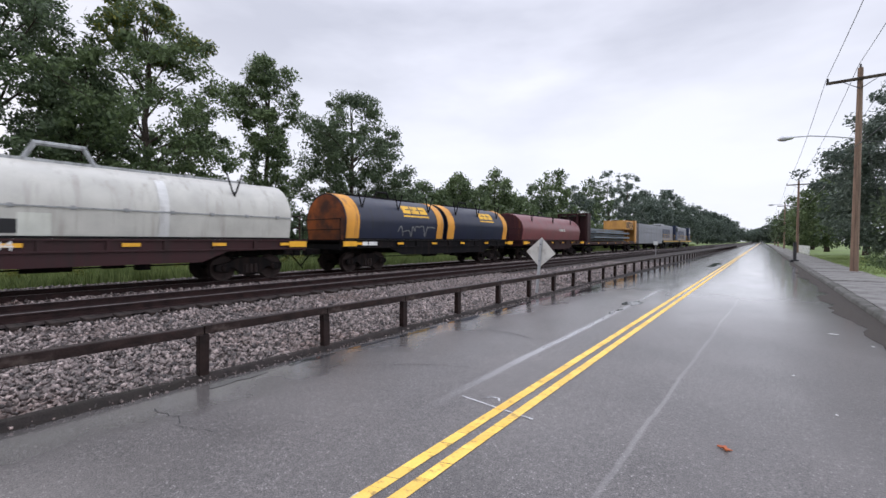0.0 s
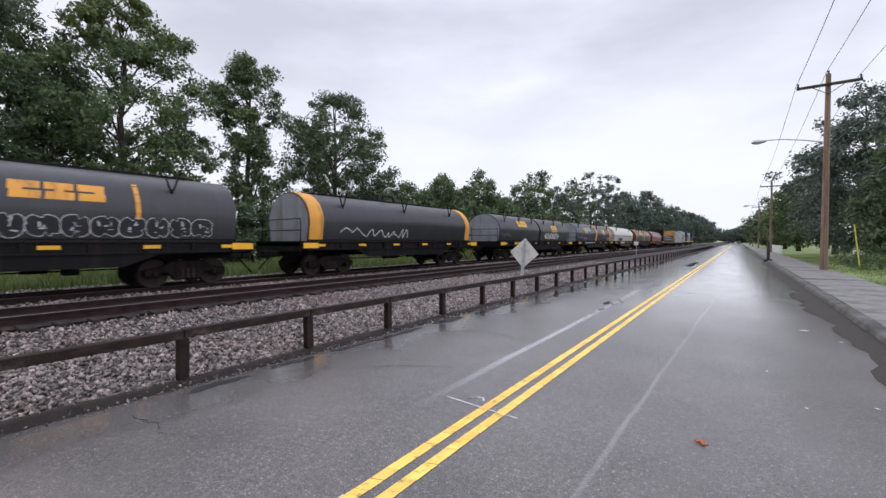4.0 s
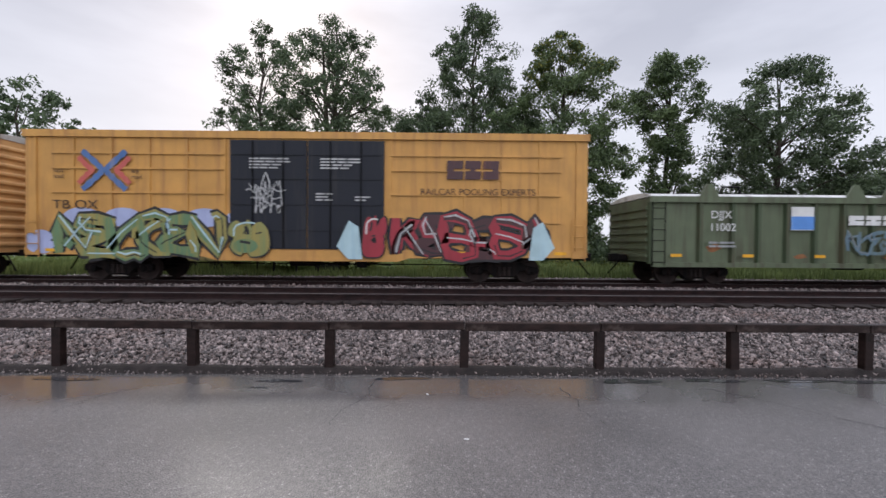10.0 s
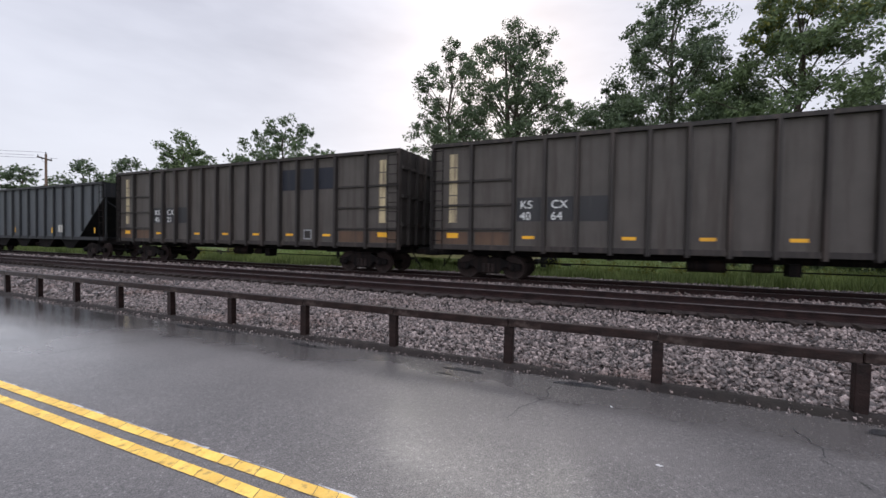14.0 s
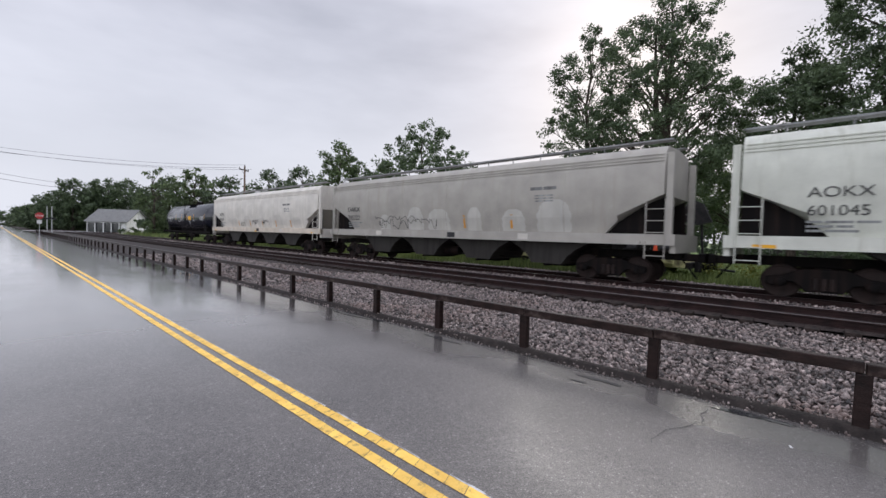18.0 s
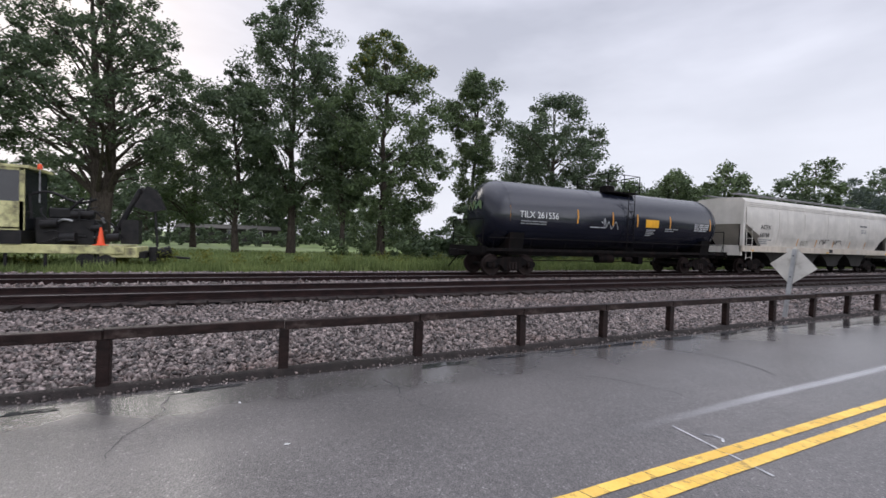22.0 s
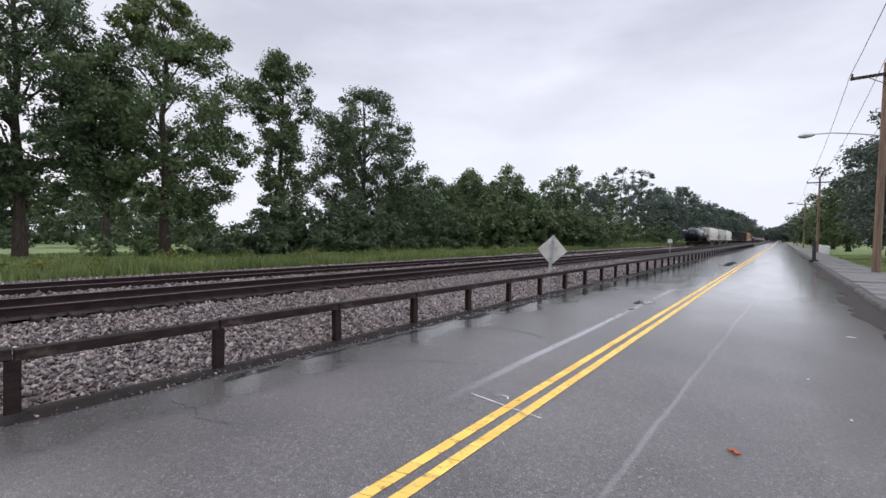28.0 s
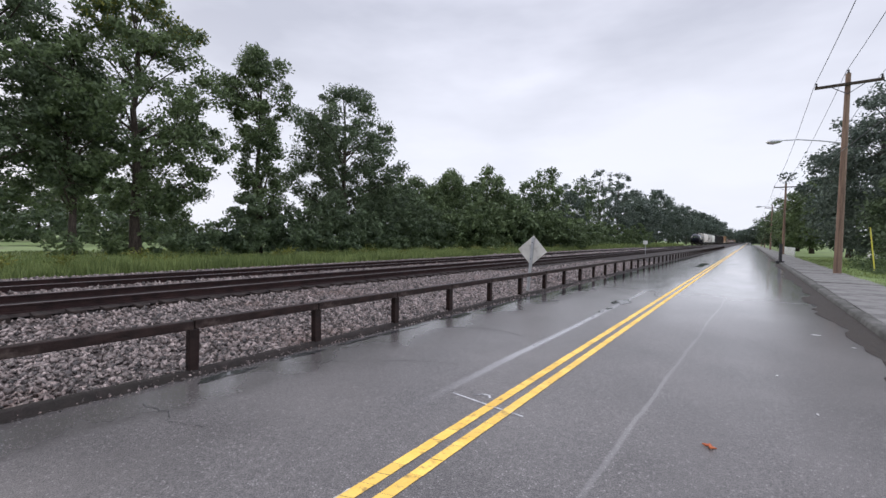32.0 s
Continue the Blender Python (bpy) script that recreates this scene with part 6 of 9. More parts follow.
def blob_on(bm, ring, surf, o):
    """A filled closed outline laid on a surface, fanned from its middle."""
    cy, cs = sum(p[0] for p in ring) / len(ring), sum(p[1] for p in ring) / len(ring)
    mid = bm.verts.new(surf(cy, cs, o))
    half = [bm.verts.new(surf(cy + (y - cy) * 0.55, cs + (q - cs) * 0.55, o)) for y, q in ring]
    rim = [bm.verts.new(surf(y, q, o)) for y, q in ring]
    n = len(ring)
    for i in range(n):
        j = (i + 1) % n
        bm.faces.new((mid, half[i], half[j]))
        bm.faces.new((half[i], rim[i], rim[j], half[j]))


def bubbles(c, surf, y0, y1, s0, s1, n, seed, fills, edge=None, shine=None, square=3.2, over=1.12, rim=0.05):
    """Fat overlapping spray-painted shapes that cannot be read: each a swollen outline with notches, slits and a highlight."""
    r = random.Random(seed)
    w, h = (y1 - y0) / n, s1 - s0
    fills = fills if isinstance(fills, tuple) else (fills,)
    for i in range(n):
        my, ms = y0 + (i + 0.5) * w, (s0 + s1) / 2 + r.uniform(-0.04, 0.04) * h
        a, b = w * 0.5 * over * r.uniform(0.92, 1.08), h * 0.5 * r.uniform(0.90, 1.0)
        lean, notches = r.uniform(-0.15, 0.15), [(r.choice((0.5, 1.5)) * math.pi + r.uniform(-0.5, 0.5), r.uniform(0.25, 0.55)) for _ in range(3)] + [(r.uniform(0, 6.28), r.uniform(0.15, 0.35)), (r.choice((0.0, math.pi)) + r.uniform(-0.4, 0.4), r.uniform(0.1, 0.25))]

        def ring(grow):
            out = []
            for k in range(40):
                t = 2 * math.pi * k / 40
                ct, st = math.cos(t), math.sin(t)
                e = (abs(ct) ** square + abs(st) ** square) ** (-1 / square)
                for at_, deep in notches:
                    d = abs((t - at_ + math.pi) % (2 * math.pi) - math.pi)
                    e *= 1 - deep * math.exp(-(d / 0.12) ** 2)
                yy, ss = my + (a * e + grow) * ct, ms + (b * e + grow) * st
                out.append((yy + lean * (ss - ms), ss))
            return out
        lift = 0.0075 * i
        if edge:
            bm = bmesh.new()
            blob_on(bm, ring(rim), surf, 0.004 + lift)
            part("graffiti", bm, edge, c)
        bm = bmesh.new()
        blob_on(bm, ring(0.0), surf, 0.0055 + lift)
        part("graffiti", bm, fills[i % len(fills)], c)
        if len(fills) > 1:
            bm = bmesh.new()
            q = r.uniform(-0.2, 0.2)
            blob_on(bm, [(my + a * (0.62 * math.cos(t) + q), ms - b * 0.42 + b * 0.38 * math.sin(t)) for t in [2 * math.pi * k / 16 for k in range(16)]], surf, 0.007 + lift)
            part("graffiti", bm, fills[(i + 1) % len(fills)], c)
        if edge:
            for k in range(4):
                bm = bmesh.new()
                yy, ss = my + a * r.uniform(-0.45, 0.45), ms + b * r.uniform(-0.5, 0.4)
                dy, ds = (a * r.uniform(-0.15, 0.15), b * r.uniform(0.25, 0.5)) if k % 2 else (a * r.uniform(0.25, 0.5), b * r.uniform(-0.1, 0.1))
                ribbon_on(bm, curve_pts([(yy, ss), (yy + dy * 0.6 + 0.04 * a, ss + ds * 0.5), (yy + dy, ss + ds)], 4), rim * (1.7, 2.2, 0.9, 1.2)[k], surf, 0.0085 + lift)
                part("graffiti", bm, edge, c)
        if shine:
            bm = bmesh.new()
            ribbon_on(bm, curve_pts([(my - a * 0.72, ms + b * 0.1), (my - a * 0.66, ms + b * 0.6), (my - a * 0.2, ms + b * 0.82), (my + a * 0.3, ms + b * 0.80)], 4), rim * 1.0, surf, 0.010 + lift)
            part("graffiti", bm, shine, c)


def sprayed_word(c, surf, text, y0, y1, s0, s1, fill, edge=None, fat=0.03, rim=0.05):
    """A readable sprayed word in fat letters stretched over the given stretch of a side."""
    for mat, grow, o in ((edge, fat + rim, 0.006), (fill, fat, 0.011)):
        if not mat:
            continue
        cu = bpy.data.curves.new("graffiti", 'FONT')
        cu.body, cu.size, cu.offset = text, 1.0, grow
        tmp = new("graffiti", cu)
        me = bpy.data.meshes.new_from_object(tmp)
        bpy.data.objects.remove(tmp)
        bpy.data.curves.remove(cu)
        co = [v.co.copy() for v in me.vertices]
        lo, hi = (min(p.x for p in co), min(p.y for p in co)), (max(p.x for p in co), max(p.y for p in co))
        for v, p in zip(me.vertices, co):
            u, q = (p.x - lo[0]) / (hi[0] - lo[0]), (p.y - lo[1]) / (hi[1] - lo[1])
            v.co = surf(y0 + (y1 - y0) * (u + 0.012 * math.sin(q * 5 + u * 9)), s0 + (s1 - s0) * (q + 0.05 * math.sin(u * 17)), o)
        me.materials.clear()
        me.materials.append(M[mat])
        ob = new("graffiti", me)
        ob.parent = c


def drawing(c, surf, y, s, w, h, seed, material, t=0.03):
    """A thin outline drawing: ragged bands that spread out sideways about an upright stroke."""
    r = random.Random(seed)
    bm = bmesh.new()
    for k in range(3):
        z = s + h * (0.05 - 0.16 * k)
        a = w * (0.5 - 0.12 * k)
        pts = [(y - a + 2 * a * i / 12, z + h * 0.10 * math.sin(i * 1.7 + k) * (1 - abs(i / 6 - 1)) + r.uniform(-0.03, 0.03)) for i in range(13)]
        ribbon_on(bm, curve_pts(pts, 3), t, surf, 0.007)
    for q in (-0.12, 0.12):
        ribbon_on(bm, curve_pts([(y + q * w, s - h * 0.45), (y + q * w * 1.3, s - h * 0.1), (y + q * w * 0.7, s + h * 0.25), (y, s + h * 0.45)], 4), t, surf, 0.007)
    for k in range(5):
        q = y + w * r.uniform(-0.4, 0.4)
        ribbon_on(bm, [(q, s - h * 0.45), (q + r.uniform(-0.1, 0.1), s - h * r.uniform(0.2, 0.35))], t * 1.6, surf, 0.007)
    part("graffiti", bm, material, c)


def scribble(c, surf, y0, y1, s0, s1, n, seed, material, w=0.035):
    r = random.Random(seed)
    bm = bmesh.new()
    pts = []
    for i in range(n * 4):
        pts.append((y0 + (y1 - y0) * (i + r.uniform(-0.8, 0.8)) / (n * 4), s0 + (s1 - s0) * (r.random() if i % 2 else 1 - r.random() ** 2)))
    ribbon_on(bm, curve_pts(pts, 4), w, surf, 0.007)
    part("graffiti", bm, material, c)


def bars(c, surf, y, s, rows, material, h=0.07, gap=0.05, o=0.006, name="lettering"):
    """Small lettering that cannot be read: rows of bars, each a list of lengths."""
    bm = bmesh.new()
    for k, row in enumerate(rows):
        a = y
        for w in row:
            rect_on(bm, a, a + w, s - k * (h + gap) - h, s - k * (h + gap), surf, o, 1)
            a += w + 0.05
    part(name, bm, material, c)


def emblem(c, surf, y, s, w, h, material, blocks=3, underline=True):
    """A maker's mark as plain blocks over a bar."""
    bw = w / blocks
    for k in range(blocks):
        a = y + k * bw
        bm = bmesh.new()
        rect_on(bm, a + 0.05 * bw, a + 0.93 * bw, s + h * 0.56, s + h, surf, 0.006, slant=0.04 * bw)
        rect_on(bm, a + 0.05 * bw, a + 0.93 * bw, s, s + h * 0.44, surf, 0.006, slant=0.04 * bw)
        rect_on(bm, a + (0.05, 0.35, 0.6)[k % 3] * bw, a + (0.45, 0.65, 0.93)[k % 3] * bw, s + h * 0.44, s + h * 0.56, surf, 0.006, 1)
        part("emblem", bm, material, c)
    if underline:
        bm = bmesh.new()
        rect_on(bm, y, y + w, s - h * 0.38, s - h * 0.20, surf, 0.006, 1)
        part("emblem_bar", bm, material, c)


def reflectors(c, x, h, z, n, material="reflector", w=0.42, t=0.10):
    for i in range(n):
        y = -h + 0.9 + (2 * h - 1.8) * i / (n - 1)
        bm = bmesh.new()
        box(bm, x, x + 0.006, y - w / 2, y + w / 2, z, z + t)
        part("reflector", bm, material, c)


# --- coil cars ---
HW, HZ0, HZ1, HZT = 1.42, 1.42, 2.20, 3.46


def hood_surf(y, s, o):
    """s runs from the hood's foot: straight up its side, then over the curve to its crown."""
    if s < HZ1 - HZ0:
        return (HW + o - 0.12 * (1 - s / (HZ1 - HZ0)), y, HZ0 + s)
    a = min((s - (HZ1 - HZ0)) / 1.32, math.pi / 2)
    return ((HW + o) * math.cos(a), y, HZ1 + (HZT - HZ1 + o) * math.sin(a))


def hood_outline(grow=0.0):
    p = [(HW + grow - 0.12, HZ0)]
    for i in range(15):
        a = math.pi * i / 14
        p.append(((HW + grow) * math.cos(a), HZ1 + (HZT - HZ1 + grow) * math.sin(a)))
    return p + [(-HW - grow + 0.12, HZ0)]


def hood(c, y0, y1, material, bands=(), band_mat="orange_band", seam=False, end_mat=None, brackets=3):
    bm = bmesh.new()
    prism(bm, hood_outline(), y0, y1)
    o = part("coil_hood", bm, material, c, smooth=True)
    for a, b in bands:
        bm = bmesh.new()
        prism(bm, hood_outline(0.018), a, b)
        part("band", bm, band_mat, o, smooth=True)
    bm = bmesh.new()
    box(bm, HW - 0.13, HW - 0.05, y0, y1, HZ0, HZ0 + 0.06)
    box(bm, -HW + 0.05, -HW + 0.13, y0, y1, HZ0, HZ0 + 0.06)
    part("hood_rim", bm, "coil_frame", o)
    if seam:
        bm = bmesh.new()
        box(bm, HW, HW + 0.03, y0, y1, HZ1 - 0.02, HZ1 + 0.02)
        k = int((y1 - y0) / 1.1)
        for i in range(k):
            y = y0 + (i + 0.5) * (y1 - y0) / k
            box(bm, HW, HW + 0.06, y - 0.05, y + 0.05, HZ1 - 0.05, HZ1 + 0.05)
        part("seam", bm, "grey_text", o)
    # end face: a flange round it and a grab iron
    if end_mat:
        bm = bmesh.new()
        prism(bm, hood_outline(-0.05), y0 - 0.012, y0)
        part("end_plate", bm, end_mat, o)
    for i in range(brackets):
        y = y0 + (y1 - y0) * (0.16 + 0.68 * i / max(1, brackets - 1))
        for s in (-1, 1):
            bm = bmesh.new()
            for d in (-0.13, 0.13):
                rod(bm, (s * 1.18, y + d * 0.3, 2.95), (s * 1.20, y + d * 2.0, 3.62), 0.03, seg=6)
            rod(bm, (s * 1.18, y, 2.6), (s * 1.18, y, 3.0), 0.04, seg=6)
            part("stacking_guide", bm, "coil_frame", o)
    mid = (y0 + y1) / 2
    bm = bmesh.new()
    box(bm, -0.22, 0.22, y0 + 1.1, y1 - 1.1, HZT - 0.02, HZT + 0.06)
    big = 1.45 if brackets == 2 else 1.0
    rod(bm, (0.0, mid - 0.52 * big, HZT), (0.0, mid - 0.34 * big, HZT + 0.36 * big), 0.045 * big, seg=6)
    rod(bm, (0.0, mid + 0.52 * big, HZT), (0.0, mid + 0.34 * big, HZT + 0.36 * big), 0.045 * big, seg=6)
    rod(bm, (0.0, mid - 0.38 * big, HZT + 0.35 * big), (0.0, mid + 0.38 * big, HZT + 0.35 * big), 0.05 * big, seg=6)
    part("lifting_bail", bm, "grey_text" if material == "beige_hood" else "coil_frame", o)
    return o


def coil_car(front, rear, label, frame="coil_frame"):
    c, h = car("coil_car", label, front, rear)
    for s in (-1, 1):
        bm = bmesh.new()
        prism(bm, [(-h, 1.08), (-h, 1.40), (h, 1.40), (h, 1.08), (h - 2.9, 1.02), (h - 3.7, 0.70), (-h + 3.7, 0.70), (-h + 2.9, 1.02)], s * 1.50, s * 1.58, "x")
        k = int(2 * h / 1.25)
        for i in range(k):
            y = -h + 0.7 + i * (2 * h - 1.4) / (k - 1)
            box(bm, min(s * 1.58, s * 1.64), max(s * 1.58, s * 1.64), y - 0.05, y + 0.05, 1.10, 1.38)
        box(bm, min(s * 1.50, s * 1.66), max(s * 1.50, s * 1.66), -h, h, 1.36, 1.41)
        box(bm, min(s * 1.50, s * 1.66), max(s * 1.50, s * 1.66), -h + 0.3, h - 0.3, 1.06, 1.10)
        part("side_sill", bm, frame, c)
    bm = bmesh.new()
    box(bm, -1.5, 1.5, -h, h, 1.22, 1.36)
    box(bm, -1.5, 1.5, -h, -h + 0.12, 1.0, 1.42)
    box(bm, -1.5, 1.5, h - 0.12, h, 1.0, 1.42)
    part("deck", bm, frame, c)
    reflectors(c, 1.645, h, 1.20, 6)
    for y in (-h + 0.42, h - 0.42):
        bm = bmesh.new()
        box(bm, 1.662, 1.668, y - 0.36, y + 0.36, 1.14, 1.35)
        part("end_reflector", bm, "reflector", c)
    for s in (-1, 1):
        bm = bmesh.new()
        y = s * (h - 0.15)
        for x in (-1.35, 1.35):
            rod(bm, (x, y, 1.4), (x, y, 2.3), 0.02, seg=6)
        rod(bm, (-1.35, y, 2.3), (1.35, y, 2.3), 0.02, seg=6)
        rod(bm, (-1.35, y, 1.85), (1.35, y, 1.85), 0.02, seg=6)
        part("end_rail", bm, frame, c)
    return c, h


# red-brown coil car
c, h = coil_car(39.6, 26.8, "coil car with one faded red-brown hood", "brown_frame")
hood(c, -h + 0.5, h - 0.5, "redbrown_hood", end_mat="maroon_hood")
bars(c, hood_surf, 0.8, 1.0, [[0.35, 0.5, 0.4]], "worn_white", 0.22)
# two dark blue hoods with orange bands
c, h = coil_car(25.3, 10.7, "coil car with two dark blue hoods and orange end bands")
hood(c, -h + 0.4, -0.15, "navy", [(-h + 0.45, -h + 1.15), (-0.75, -0.25)], end_mat="rust_orange_hood")
emblem(c, hood_surf, -3.3, 1.35, 1.9, 0.5, "logo_yellow")
hood(c, 0.15, h - 0.4, "navy", [(0.2, 0.8), (h - 0.95, h - 0.45)])
emblem(c, hood_surf, 3.6, 1.35, 1.6, 0.5, "logo_yellow")
scribble(c, hood_surf, -3.8, -0.9, 0.1, 0.7, 4, 5, "g_grey", 0.06)
bars(c, flat(1.648), -6.2, 1.33, [[0.3, 0.5]], "white_paint", 0.16)
# beige coil car
c, h = coil_car(9.1, -4.2, "coil car with one beige hood on a dark brown frame", "brown_frame")
hood(c, -h + 0.55, h - 0.55, "beige_hood", seam=True, brackets=2, end_mat="beige_hood")
lettering("CIGX 805204", 0.34, "white_paint", c, 1.65, -3.2, 1.13, wide=1.1)
bm = bmesh.new()
rect_on(bm, -3.5, -1.0, 0.12, 0.46, hood_surf, 0.006)
part("painted_patch", bm, "g_black", c)
bm = bmesh.new()
rect_on(bm, -1.0, -0.4, 0.05, 0.62, hood_surf, 0.006)
part("painted_patch", bm, "hopper_green", c)
bm = bmesh.new()
rect_on(bm, 1.9, 2.15, 0.0, 1.9, hood_surf, 0.02, 10)
part("strap", bm, "pale_cover", c)
bm = bmesh.new()
rod(bm, (0, -h + 0.53, 2.9), (0, -h + 0.545, 2.9), 0.22, seg=14)
part("end_mark", bm, "grey_text", c)
# dark blue pair of hoods with graffiti
c, h = coil_car(-5.7, -20.2, "coil car with two black-blue hoods, orange bands and white scribbles")
hood(c, -h + 0.25, -0.1, "navy", brackets=2, end_mat="loco_grey")
hood(c, 0.02, h - 0.2, "navy", [(0.06, 0.74), (h - 0.75, h - 0.22)], brackets=2)
emblem(c, hood_surf, -4.21, 1.08, 1.33, 0.5, "logo_yellow")
emblem(c, hood_surf, 3.04, 1.02, 1.28, 0.48, "logo_yellow")
graffiti(c, hood_surf, -2.75, -1.6, 1.2, 1.62, 5, 8, "g_cyan", None, None, 0.30)
scribble(c, hood_surf, -5.62, -4.73, 0.2, 0.62, 5, 6, "g_white", 0.03)
scribble(c, hood_surf, -6.7, -5.6, 0.42, 0.5, 3, 61, "g_white", 0.025)
graffiti(c, hood_surf, -4.34, -3.19, 0.16, 0.48, 7, 7, "g_white", None, None, 0.12)
scribble(c, hood_surf, -2.4, -1.7, 0.2, 0.45, 4, 62, "g_peach", 0.03)
scribble(c, hood_surf, 3.67, 4.63, 0.25, 0.7, 5, 9, "g_white", 0.03)
graffiti(c, hood_surf, 5.1, 6.5, 0.12, 0.5, 5, 63, "g_white", None, None, 0.12)
scribble(c, hood_surf, 1.1, 2.2, 0.45, 0.7, 4, 64, "g_grey", 0.03)
bars(c, flat(1.648), -4.9, 1.34, [[1.6, 1.5]], "grey_text", 0.16)
# two black hoods, white arrow graffiti
c, h = coil_car(-22.2, -37.6, "coil car with two black hoods and white arrow graffiti")
hood(c, -h + 0.4, -0.15, "black_hood", end_mat="loco_grey")
hood(c, 0.15, h - 0.4, "black_hood")
emblem(c, hood_surf, -4.2, 1.15, 1.7, 0.55, "logo_yellow", underline=False)
emblem(c, hood_surf, 2.75, 1.02, 1.35, 0.46, "logo_yellow")

bm = bmesh.new()
for a, d in ((1.47, -0.36), (4.25, 0.40)):
    v = [bm.verts.new(hood_surf(*q, 0.007)) for q in ((a, 0.16), (a, 0.72), (a + d, 0.44))]
    bm.faces.new(v)
part("graffiti", bm, "white_paint", c)
sprayed_word(c, hood_surf, "UNOKER", 1.5, 4.2, 0.19, 0.70, "white_paint", None, 0.035)
bars(c, flat(1.648), -5.4, 1.34, [[0.55, 0.9]], "logo_yellow", 0.17)
scribble(c, hood_surf, -7.0, -5.4, 0.2, 0.6, 3, 13, "g_grey")
# single hood with orange bands
c, h = coil_car(-40.8, -53.8, "coil car with one black hood and orange end bands")
hood(c, -h + 0.5, h - 0.5, "black_hood", [(-h + 0.55, -h + 1.2), (h - 1.0, h - 0.55)], end_mat="loco_grey")
scribble(c, hood_surf, -4.3, 0.2, 0.15, 0.6, 7, 14, "g_white", 0.05)
# black hood with large outlined graffiti and an orange mark
c, h = coil_car(-55.7, -68.3, "coil car with one black hood covered in outlined graffiti")
hood(c, -h + 0.5, h - 0.5, "black_hood", end_mat="loco_grey")
emblem(c, hood_surf, 0.4, 1.05, 1.9, 0.5, "orange_band", underline=False)
bm = bmesh.new()
for a, d in ((-0.5, 0.3), (3.0, -0.3)):
    rect_on(bm, a - 0.06, a + 0.06, 0.5, 1.75, hood_surf, 0.006)
    rect_on(bm, min(a, a + d), max(a, a + d), 0.45, 0.58, hood_surf, 0.007, 1)
part("painted_bracket", bm, "orange_band", c)
sprayed_word(c, hood_surf, "BTOWN", -4.8, -0.9, 0.10, 0.95, "black_hood", "g_white", 0.02, 0.035)
bubbles(c, hood_surf, -0.5, 5.0, 0.08, 0.66, 9, 16, "black_hood", "g_white", None, 2.6, 1.0, 0.022)
bars(c, flat(1.648), -2.2, 1.34, [[0.9, 1.4]], "logo_yellow", 0.17)
# maroon rusty hood behind a blue one
c, h = coil_car(-70.6, -85.0, "coil car with a rusty maroon hood and a dark blue hood")
hood(c, -h + 0.4, -0.1, "maroon_hood", [(-h + 0.45, -h + 1.2), (-0.5, -0.15)], "rust_orange_hood", end_mat="grey_text")
hood(c, 0.15, h - 0.4, "navy")
emblem(c, hood_surf, 2.9, 1.15, 1.9, 0.5, "logo_yellow")
scribble(c, hood_surf, 3.5, 4.8, 0.55, 0.95, 3, 17, "g_white", 0.04)
scribble(c, hood_surf, 6.0, 7.0, 1.2, 1.6, 5, 18, "g_white", 0.04)
bars(c, flat(1.648), -2.4, 1.34, [[0.95, 1.2]], "logo_yellow", 0.17)
# blue hood with cyan graffiti behind a rusty orange hood
c, h = coil_car(-87.5, -101.6, "coil car with a dark blue hood and a rust-streaked orange hood")
hood(c, -h + 0.4, -0.1, "navy", end_mat="loco_grey")
hood(c, 0.15, h - 0.4, "rust_orange_hood")
emblem(c, hood_surf, -4.5, 1.02, 1.2, 0.45, "logo_yellow")
bubbles(c, hood_surf, -5.9, -3.9, 0.12, 1.32, 3, 19, "g_cyan", "g_black", "g_white", 2.6, 1.25, 0.03)
scribble(c, hood_surf, 1.6, 3.4, 0.1, 0.5, 4, 20, "g_black", 0.06)
scribble(c, hood_surf, 4.4, 6.0, 0.1, 0.4, 5, 21, "g_white", 0.05)
bars(c, flat(1.648), -2.4, 1.34, [[0.8, 0.2, 0.9]], "white_paint", 0.17)


